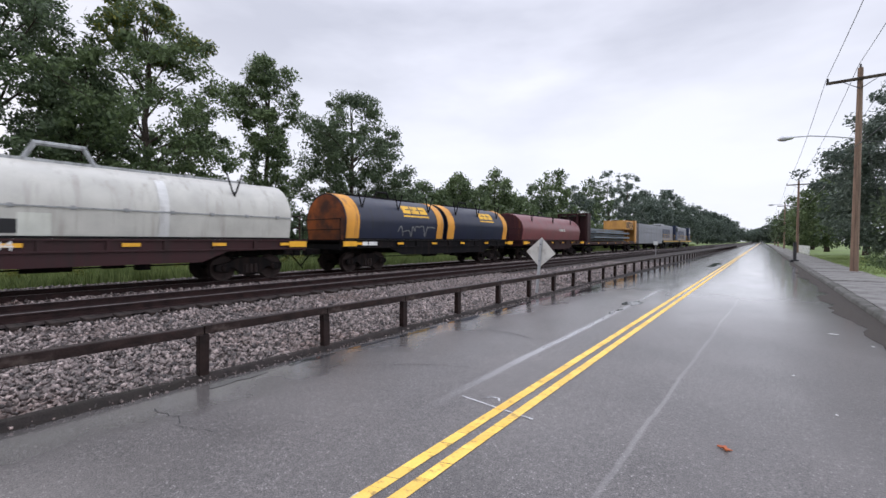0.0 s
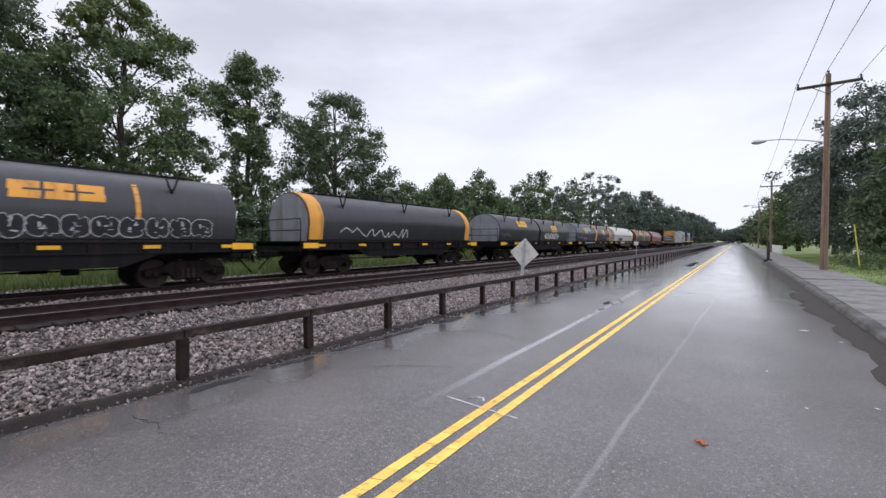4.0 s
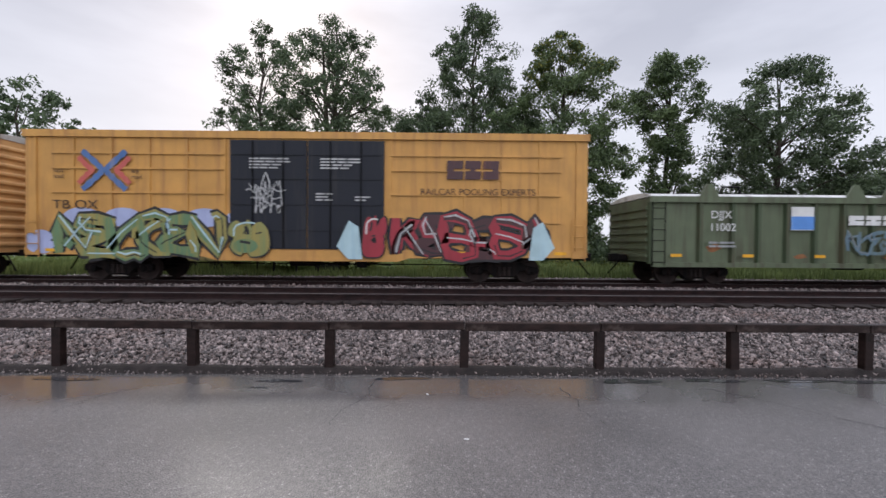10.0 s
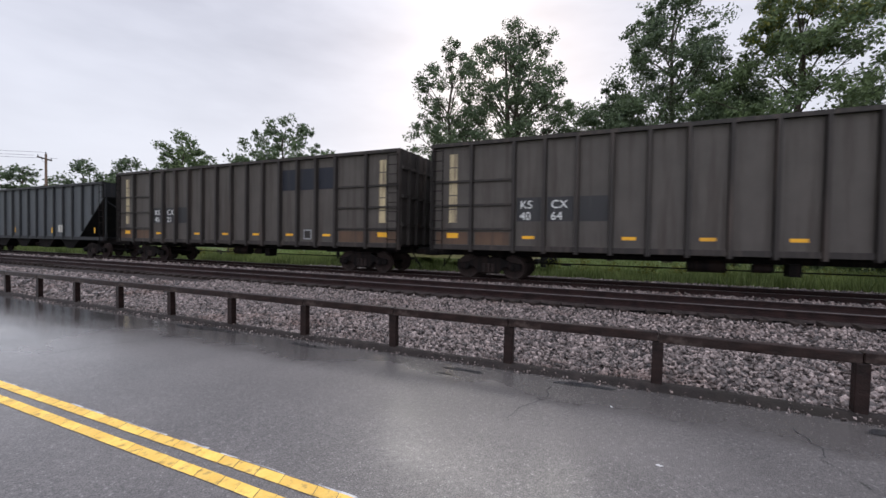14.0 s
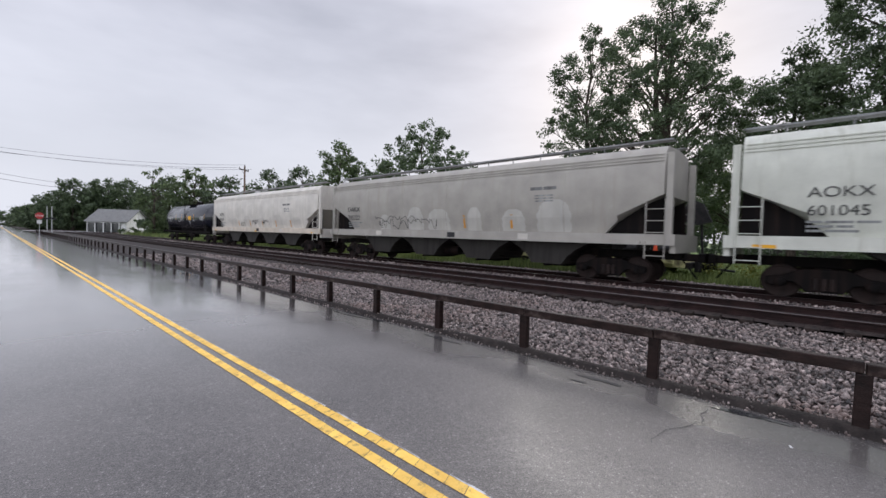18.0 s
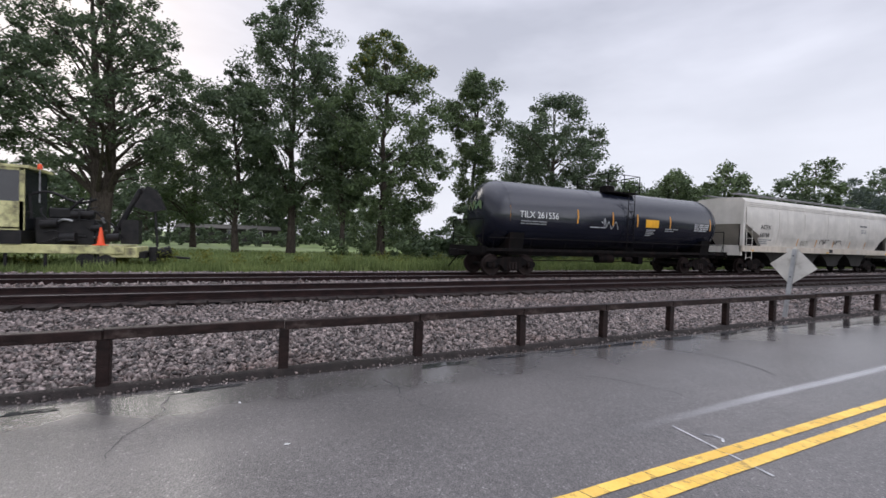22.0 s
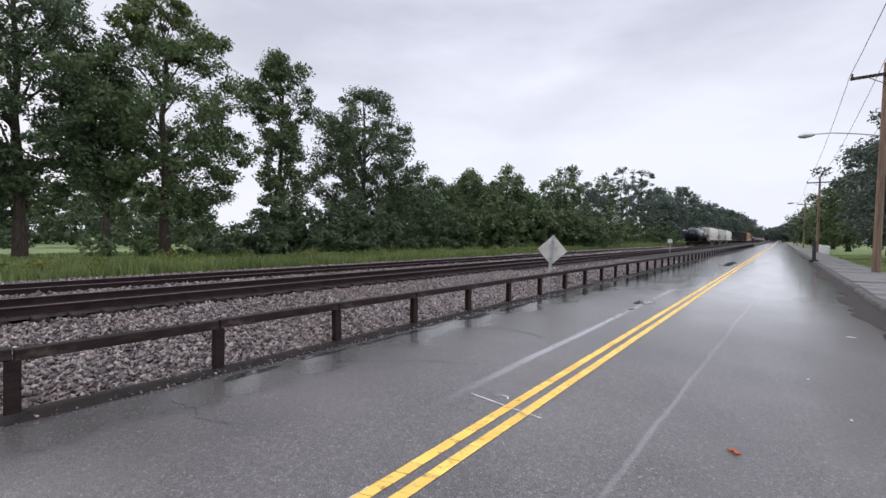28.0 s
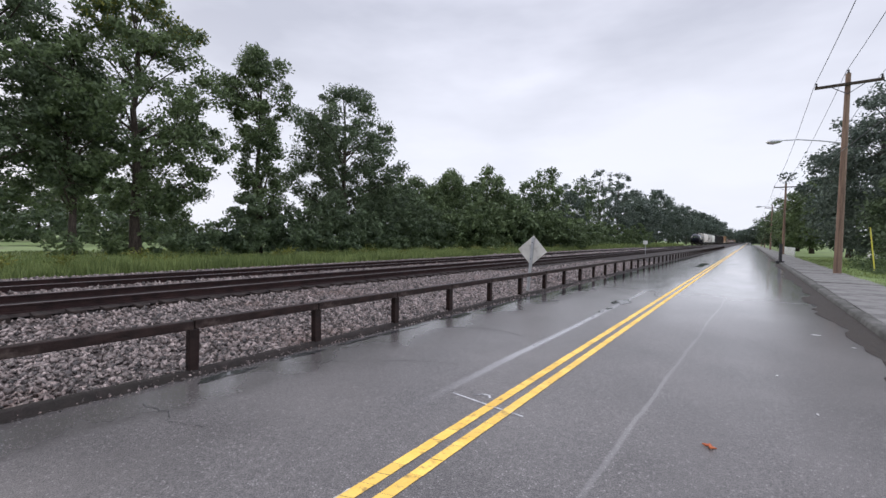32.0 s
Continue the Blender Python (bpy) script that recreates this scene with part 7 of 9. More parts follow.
# --- covered gondolas with pink roofs ---
def pink_gondola(front, rear, label, number, seed):
    c, h = car("covered_gondola", label, front, rear)
    for s in (-1, 1):
        bm = bmesh.new()
        box(bm, min(s * 1.44, s * 1.50), max(s * 1.44, s * 1.50), -h, h, 0.86, 2.55)
        part("side_panel", bm, "dark_panel", c)
        k = 13
        for i in range(k):
            y = -h + 0.06 + i * (2 * h - 0.12) / (k - 1)
            bm = bmesh.new()
            box(bm, min(s * 1.50, s * 1.60), max(s * 1.50, s * 1.60), y - 0.055, y + 0.055, 0.78, 2.50)
            part("side_rib", bm, "coil_frame", c)
        bm = bmesh.new()
        box(bm, min(s * 1.46, s * 1.62), max(s * 1.46, s * 1.62), -h, h, 2.44, 2.58)
        box(bm, min(s * 1.46, s * 1.62), max(s * 1.46, s * 1.62), -h + 0.2, h - 0.2, 0.70, 0.88)
        part("top_chord", bm, "coil_frame", c)
        bm = bmesh.new()
        y = s * h
        box(bm, -1.5, 1.5, min(y, y - s * 0.06), max(y, y - s * 0.06), 0.86, 2.55)
        wall = part("end_wall", bm, "dark_panel", c)
        for i in range(6):
            bm = bmesh.new()
            box(bm, -1.5, 1.5, min(y, y + s * 0.05), max(y, y + s * 0.05), 1.0 + i * 0.26, 1.1 + i * 0.26)
            part("end_rib", bm, "dark_panel", wall)
    bm = bmesh.new()
    box(bm, -1.45, 1.45, -h, h, 0.84, 0.9)
    part("floor", bm, "under_steel", c)
    cut = [-h + 0.02, -h + 2.7, 0.3, 0.75, h - 2.7, h - 0.02]
    for a, b, g in ((cut[0], 0.25, 0.0), (0.30, 0.85, 0.035), (0.88, cut[5], 0.0)):
        bm = bmesh.new()
        out = []
        for i in range(15):
            t = math.pi * i / 14
            out.append(((1.60 + g) * math.cos(t), 2.58 + (0.86 + g) * math.sin(t) ** 0.8))
        prism(bm, out, a, b)
        o = part("roof_cover", bm, "pink_roof", c, smooth=True)
        for y in (a + 2.2, b - 1.6):
            if b - a > 2:
                bm = bmesh.new()
                prism(bm, [((1.625) * math.cos(math.pi * i / 14), 2.58 + 0.89 * math.sin(math.pi * i / 14) ** 0.8) for i in range(15)], y - 0.06, y + 0.06)
                part("roof_strap", bm, "maroon_hood", o, smooth=True)
    bm = bmesh.new()
    box(bm, -0.3, 0.3, -h + 2, -1.2, 3.44, 3.52)
    box(bm, -0.3, 0.3, 1.6, h - 2, 3.44, 3.52)
    for y in (-h / 2, h / 2):
        for q in (-0.35, 0.35):
            rod(bm, (0, y + q, 3.5), (0, y + q, 3.78), 0.03, seg=6)
        rod(bm, (0, y - 0.35, 3.78), (0, y + 0.35, 3.78), 0.03, seg=6)
    part("roof_walk", bm, "maroon_hood", c)
    sf = flat(1.602)
    lettering("DJJX", 0.42, "white_paint", c, 1.605, -h + 1.35, 1.98)
    lettering(number, 0.42, "white_paint", c, 1.605, -h + 1.30, 1.55)
    bm = bmesh.new()
    box(bm, 1.598, 1.604, 0.55 + seed % 2, 1.15 + seed % 2, 1.45, 2.32)
    part("placard", bm, "white_paint", c)
    bm = bmesh.new()
    box(bm, 1.605, 1.608, 0.58 + seed % 2, 1.12 + seed % 2, 1.55, 1.95)
    part("placard", bm, "sign_blue", c)
    bm = bmesh.new()
    box(bm, 1.598, 1.604, -h + 1.3, -h + 2.3, 0.98, 1.25)
    part("placard", bm, "pale_cover", c)
    reflectors(c, 1.625, h, 0.74, 5)
    for y in (-h + 0.55, -1.5, 2.2, h - 0.6):
        bm = bmesh.new()
        box(bm, 1.60, 1.606, y - 0.06, y + 0.06, 1.4, 2.2)
        part("reflector", bm, "reflector", c)
    ladder(c, 1.64, h - 0.35, 0.8, 2.5)
    ladder(c, 1.64, -h + 0.35, 0.8, 2.5)
    return c, h, sf


c, h, sf = pink_gondola(-103.8, -119.4, "covered gondola with pink roof and big white graffiti", "12013", 2)
graffiti(c, sf, -h + 2.8, 1.7, 0.95, 2.12, 5, 31, "g_white", "g_grey", "white_paint", 0.20)
scribble(c, sf, 1.5, 2.6, 0.95, 2.0, 5, 34, "g_white", 0.04)
graffiti(c, sf, 4.3, 6.2, 0.95, 1.65, 4, 32, ("g_peach", "g_white"), None, None, 0.24)
scribble(c, sf, -h + 0.4, -h + 1.2, 1.5, 2.2, 3, 33, "g_white")
c, h, sf = pink_gondola(-120.9, -136.1, "covered gondola with pink roof and mixed faded graffiti", "12010", 3)
# one faded shape sprayed on each panel between the ribs
step = (2 * h - 0.12) / 12
for k in range(3, 11):
    a = -h + 0.06 + k * step
    bm = bmesh.new()
    rect_on(bm, a + 0.09, a + step - 0.09, 0.92, 2.05 + 0.1 * (k % 2), flat(1.5), 0.004, 2)
    part("graffiti", bm, ("g_peach", "g_olive", "g_peach", "g_grey")[k % 4] if k < 7 else ("g_grey", "dark_panel")[k % 2], c)
    if k in (3, 4, 6):
        bm = bmesh.new()
        rect_on(bm, a + 0.42 * step, a + 0.88 * step, 1.22, 1.58, flat(1.5), 0.006, 2)
        part("graffiti", bm, "g_olive", c)
        bm = bmesh.new()
        for line in ([(0.9, 1.64), (0.34, 1.62), (0.32, 0.98)], [(0.10, 2.02), (0.5, 2.06), (0.92, 2.03)], [(0.48, 1.34), (0.86, 1.30)]):
            ribbon_on(bm, [(a + step * p, q) for p, q in line], 0.045, flat(1.5), 0.009)
        part("graffiti", bm, "g_white", c)
    else:
        bubbles(c, flat(1.5), a + 0.18, a + step - 0.18, 1.35, 2.0, 1, 40 + k, ("g_olive", "g_peach") if k in (5, 8) else ("g_grey", "g_white"), "g_white", None, 2.2, 0.95, 0.03)
        graffiti(c, flat(1.5), a + 0.14, a + step - 0.14, 0.95, 1.35, 1, 140 + k, "g_grey", None, None, 0.35)
scribble(c, sf, 5.0, 5.6, 1.0, 2.1, 4, 50, "g_white")
scribble(c, sf, 6.0, 7.0, 1.0, 2.0, 4, 51, "g_peach")
scribble(c, sf, -h + 2.9, -h + 3.6, 1.3, 2.2, 3, 52, "g_white")

# --- green gondola ---
c, h = car("covered_gondola", "faded green steel gondola with pale cover and white lettering", -138.3, -154.55)
for s in (-1, 1):
    bm = bmesh.new()
    box(bm, min(s * 1.46, s * 1.52), max(s * 1.46, s * 1.52), -h, h, 0.80, 2.86)
    part("side_panel", bm, "green_side", c)
    for y in (-8.05, -6.39, -5.3, -4.42, -3.47, -2.52, -1.56, -0.58, 0.48, 1.50, 2.50, 3.47, 4.42, 5.3, 6.39, 8.05):
        bm = bmesh.new()
        prism(bm, [(s * 1.52, y - 0.09), (s * 1.63, y - 0.05), (s * 1.63, y + 0.05), (s * 1.52, y + 0.09)], 0.74, 2.80, "z")
        part("side_rib", bm, "green_rib_shade", c)
    bm = bmesh.new()
    box(bm, min(s * 1.46, s * 1.66), max(s * 1.46, s * 1.66), -h, h, 2.80, 3.0)
    box(bm, min(s * 1.46, s * 1.64), max(s * 1.46, s * 1.64), -h + 0.15, h - 0.15, 0.64, 0.80)
    part("top_chord", bm, "green_side", c)
    bm = bmesh.new()
    y = s * h
    box(bm, -1.5, 1.5, min(y, y - s * 0.06), max(y, y - s * 0.06), 0.8, 2.95)
    wall = part("end_wall", bm, "green_side", c)
    for i in range(7):
        bm = bmesh.new()
        box(bm, -1.5, 1.5, min(y, y + s * 0.05), max(y, y + s * 0.05), 0.95 + i * 0.27, 1.06 + i * 0.27)
        part("end_rib", bm, "green_side", wall)
    for y in (-h + 2.0, 0.0, -1.2, 2.2, h - 2.2):
        bm = bmesh.new()
        prism(bm, [(y - 0.32, 3.0), (y + 0.32, 3.0), (y + 0.08, 3.42), (y - 0.08, 3.42)], s * 1.56, s * 1.64, "x")
        part("cover_guide", bm, "green_side", c)
for a, b in ((-h + 0.05, -0.5), (-0.3, h - 0.05)):
    bm = bmesh.new()
    prism(bm, [(1.6 * math.cos(math.pi * i / 14), 3.0 + 0.2 * math.sin(math.pi * i / 14)) for i in range(15)], a, b)
    o = part("roof_cover", bm, "pale_cover", c, smooth=True)
    bm = bmesh.new()
    m = (a + b) / 2
    box(bm, -0.3, 0.3, m - 2.2, m + 2.2, 3.2, 3.27)
    rod(bm, (0, m - 0.4, 3.2), (0, m - 0.3, 3.55), 0.035, seg=6)
    rod(bm, (0, m + 0.4, 3.2), (0, m + 0.3, 3.55), 0.035, seg=6)
    rod(bm, (0, m - 0.3, 3.55), (0, m + 0.3, 3.55), 0.035, seg=6)
    part("lifting_bail", bm, "coil_frame", o)
lettering("DJJX", 0.36, "white_paint", c, 1.635, -h + 2.05, 2.28)
lettering("11002", 0.36, "white_paint", c, 1.635, -h + 2.0, 1.86)
bars(c, flat(1.634), -h + 2.0, 1.5, [[0.3, 0.5], [0.25, 0.6]], "grey_text", 0.07)
emblem(c, flat(1.634), -1.49, 2.08, 2.88, 0.32, "white_paint", 5, False)
graffiti(c, flat(1.634), -1.5, 1.4, 1.15, 1.9, 7, 60, "g_faded_blue", None, "grey_text", 0.15)
for m, z0, z1 in (("white_paint", 1.9, 2.68), ("sign_blue", 1.92, 2.36)):
    bm = bmesh.new()
    box(bm, 1.636 if m == "white_paint" else 1.641, 1.640 if m == "white_paint" else 1.645, -3.39, -2.62, z0, z1)
    part("placard", bm, m, c)
bm = bmesh.new()
box(bm, 1.634, 1.638, 5.3, 5.95, 1.38, 1.66)
part("placard", bm, "pale_cover", c)
reflectors(c, 1.65, h, 0.98, 7, w=0.36)
M["rust_mark"] = surface("rust_bloom", (0.16, 0.065, 0.025), (0.30, 0.13, 0.05), 6, 0.7, 0.9, bump=0.1)
for y, z, w, t in ((-5.9, 1.28, 0.5, 0.26), (-2.95, 1.02, 0.42, 0.16), (0.1, 1.0, 0.5, 0.12), (3.1, 1.02, 0.4, 0.2), (4.9, 1.25, 0.3, 0.12), (6.9, 1.1, 0.5, 0.2)):
    bm = bmesh.new()
    blob_on(bm, [(y + w * 0.5 * math.cos(q) * (1 + 0.2 * math.sin(3 * q + y)), z + t * 0.5 * math.sin(q) * (1 + 0.25 * math.sin(2 * q))) for q in [math.pi * i / 8 for i in range(16)]], flat(1.52), 0.004)
    part("rust_patch", bm, "rust_mark", c)
ladder(c, 1.66, h - 0.3, 0.7, 2.8)
ladder(c, 1.66, -h + 0.3, 0.7, 2.8)


# --- boxcars ---
def boxcar(front, rear, label, body, vertical):
    c, h = car("boxcar", label, front, rear, 2.7)
    for s in (-1, 1):
        bm = bmesh.new()
        box(bm, min(s * 1.46, s * 1.52), max(s * 1.46, s * 1.52), -h, h, 0.92, 4.95)
        part("side_panel", bm, body, c)
        if vertical:
            for k in range(6):
                for half in (-1, 1):
                    y = half * (2.75 + 1.26 * k)
                    if abs(y) < h - 0.1:
                        bm = bmesh.new()
                        prism(bm, [(s * 1.52, y - 0.085), (s * 1.58, y - 0.05), (s * 1.58, y + 0.05), (s * 1.52, y + 0.085)], 1.15, 4.8, "z")
                        part("side_rib", bm, body, c)
        else:
            for half in (-1, 1):
                for z in (2.05, 2.95, 3.75, 4.25):
                    y0, y1 = sorted((half * 2.75, half * (h - 0.9)))
                    bm = bmesh.new()
                    box(bm, min(s * 1.52, s * 1.58), max(s * 1.52, s * 1.58), y0, y1, z, z + 0.07)
                    part("side_rib", bm, body, c)
                for k in range(6):
                    y = half * (2.75 + 1.25 * k)
                    bm = bmesh.new()
                    box(bm, min(s * 1.52, s * 1.565), max(s * 1.52, s * 1.565), y - 0.04, y + 0.04, 1.1, 4.85)
                    part("side_rib", bm, body, c)
        bm = bmesh.new()
        prism(bm, [(-h, 0.92), (-h, 1.12), (h, 1.12), (h, 0.92), (3.4, 0.86), (3.0, 0.74), (-3.0, 0.74), (-3.4, 0.86)], s * 1.50, s * 1.58, "x")
        part("side_sill", bm, body, c)
        for y0, y1 in ((-2.55, -0.02), (0.02, 2.55)):
            bm = bmesh.new()
            box(bm, min(s * 1.53, s * 1.60), max(s * 1.53, s * 1.60), y0, y1, 1.14, 4.74)
            d = part("door", bm, "box_door", c, "black sliding plug door")
            for z in (1.75, 2.6, 3.45, 4.25):
                bm = bmesh.new()
                box(bm, min(s * 1.60, s * 1.63), max(s * 1.60, s * 1.63), y0 + 0.1, y1 - 0.1, z, z + 0.06)
                part("door_rib", bm, "box_door", d)
            for q in (0.3, 0.7):
                bm = bmesh.new()
                y = y0 + (y1 - y0) * q
                rod(bm, (s * 1.64, y, 1.15), (s * 1.64, y, 4.7), 0.022, seg=6)
                part("lock_rod", bm, "coil_frame", d)
        bm = bmesh.new()
        y = s * h
        box(bm, -1.5, 1.5, min(y, y - s * 0.05), max(y, y - s * 0.05), 0.92, 4.95)
        wall = part("end_wall", bm, body, c)
        for i in range(12):
            z = 1.1 + i * 0.31
            bm = bmesh.new()
            prism(bm, [(y, z), (y + s * 0.07, z + 0.07), (y + s * 0.07, z + 0.14), (y, z + 0.21)], -1.35, 1.35, "x")
            part("end_rib", bm, body, wall)
    bm = bmesh.new()
    prism(bm, [(-1.58, 4.92), (1.58, 4.92), (1.58, 5.0), (0, 5.16), (-1.58, 5.0)], -h - 0.03, h + 0.03)
    for i in range(16):
        y = -h + 0.5 + i * (2 * h - 1) / 15
        prism(bm, [(-1.57, 5.0), (1.57, 5.0), (0, 5.20)], y - 0.04, y + 0.04)
    part("roof", bm, "roof_white", c)
    bm = bmesh.new()
    for s in (-1, 1):
        box(bm, min(s * 1.5, s * 1.61), max(s * 1.5, s * 1.61), -h - 0.04, h + 0.04, 4.80, 5.03)
    part("eave", bm, body, c)
    sf = flat(1.584)
    # crossed chevron mark in red and blue
    cy = -h + 2.65
    for m, out, inn, up, w in (("emblem_blue", 0.72, 0.08, 0.64, 0.19), ("emblem_red", 0.84, 0.40, 0.44, 0.17)):
        for q in (-1, 1):
            bm = bmesh.new()
            ribbon_on(bm, curve_pts([(cy + q * out, 3.7 + up), (cy + q * (inn + 0.16), 3.7 + up * 0.32), (cy + q * inn, 3.7), (cy + q * (inn + 0.16), 3.7 - up * 0.32), (cy + q * out, 3.7 - up)], 4), w, sf, 0.006)
            part("emblem", bm, m, c)
    lettering("next\nload", 0.19, "dark_text", c, 1.60, -h + 1.0, 3.62)
    lettering("any\nroad", 0.19, "dark_text", c, 1.60, -h + 3.55, 3.62)
    lettering("TB OX", 0.42, "dark_text", c, 1.60, -h + 0.95, 2.42, wide=1.2)
    emblem(c, sf, 4.6, 3.5, 1.8, 0.62, "maroon_hood", 3, False)
    for y in (-1.9, 0.45):
        bars(c, flat(1.632), y, 4.15, [[0.3, 0.5, 0.4], [0.5, 0.3, 0.45], [0.35, 0.3, 0.3], [0.3, 0.25, 0.3]], "g_white", 0.05, 0.05)
    bars(c, flat(1.632), 0.3, 3.0, [[0.3, 0.2], [0.4], [0.25, 0.25]], "g_white", 0.05, 0.05)
    bars(c, flat(1.632), 1.6, 2.9, [[0.5], [0.35]], "g_white", 0.05, 0.05)
    ladder(c, 1.62, h - 0.3, 0.8, 2.2, material=body)
    ladder(c, 1.62, -h + 0.3, 0.8, 2.2, material=body)
    reflectors(c, 1.586, h, 1.0, 6, w=0.4)
    return c, h, sf


c, h, sf = boxcar(-156.6, -175.3, "yellow boxcar with black doors and bright graffiti", "box_yellow", False)
lettering("RAILCAR POOLING EXPERTS", 0.30, "dark_text", c, 1.60, 3.75, 2.98)
graffiti(c, flat(1.585), -h + 1.15, -2.85, 0.95, 2.15, 6, 71, ("g_green", "g_olive_bright"), "g_black", "g_ice", 0.27)
bubbles(c, flat(1.655), -2.6, -1.2, 0.80, 2.10, 1, 70, ("g_olive_bright", "g_green"), "g_black", "g_ice", 2.8, 1.0, 0.05)
for k in range(5):
    # pale blue cloud behind the shapes
    bm = bmesh.new()
    y = -h + 1.9 + 1.35 * k
    blob_on(bm, [(y + 0.62 * math.cos(t), 2.15 + 0.32 * math.sin(t)) for t in [math.pi * i / 8 for i in range(16)]], flat(1.582), 0.004)
    part("graffiti", bm, "g_lilac", c)
bubbles(c, flat(1.585), -h + 0.1, -h + 0.95, 0.95, 1.75, 1, 72, "g_lilac", None, None, 2.2)
graffiti(c, flat(1.585), 2.95, 8.0, 1.0, 2.2, 6, 74, ("g_red", "maroon_hood"), "g_black", "g_white", 0.27)
bubbles(c, flat(1.655), 1.9, 2.6, 0.80, 2.30, 1, 77, "g_red", "g_black", "white_paint", 4.0, 1.1, 0.05)
for y, m in ((1.0, 0.9), (8.25, -0.9)):
    bm = bmesh.new()
    v = [bm.verts.new((1.664 if y < 2 else 1.60, y + dy, z)) for dy, z in ((0.0, 1.25), (0.42 * m, 0.82), (0.95 * m, 0.82), (0.80 * m, 1.9), (0.45 * m, 2.1))]
    bm.faces.new(v if m > 0 else v[::-1])
    part("graffiti", bm, "g_ice", c)
drawing(c, flat(1.634), -1.35, 3.0, 1.3, 1.5, 76, "g_white", 0.04)
scribble(c, flat(1.634), -1.9, -0.8, 2.5, 3.4, 6, 77, "g_white", 0.03)
c, h, sf = boxcar(-177.0, -195.7, "pale yellow boxcar with black doors and ice-blue graffiti", "box_yellow_pale", True)
lettering("Railcar Pooling Experts", 0.36, "dark_text", c, 1.60, 3.3, 3.0)
lettering("66 15  18", 0.32, "dark_text", c, 1.60, -h + 0.95, 2.02, wide=1.1)
graffiti(c, flat(1.585), -h + 3.0, -1.95, 0.98, 1.95, 6, 81, ("g_ice", "g_pale_ice"), "g_black", "white_paint", 0.24)
for k in range(4):
    bm = bmesh.new()
    y = -h + 3.6 + 1.25 * k
    blob_on(bm, [(y + 0.55 * math.cos(t), 1.95 + 0.34 * math.sin(t)) for t in [math.pi * i / 8 for i in range(16)]], flat(1.582), 0.004)
    part("graffiti", bm, "roof_white", c)
bubbles(c, flat(1.585), 2.8, 5.0, 0.95, 1.75, 4, 82, ("g_ice", "white_paint"), "g_black", "white_paint", 5.0, 1.1, 0.04)
drawing(c, flat(1.634), -1.3, 2.95, 1.9, 1.9, 83, "g_white", 0.035)
drawing(c, flat(1.634), -1.3, 2.8, 1.0, 1.4, 84, "g_grey", 0.06)
scribble(c, flat(1.60), 6.2, 7.6, 1.3, 2.2, 6, 85, "dark_text", 0.04)


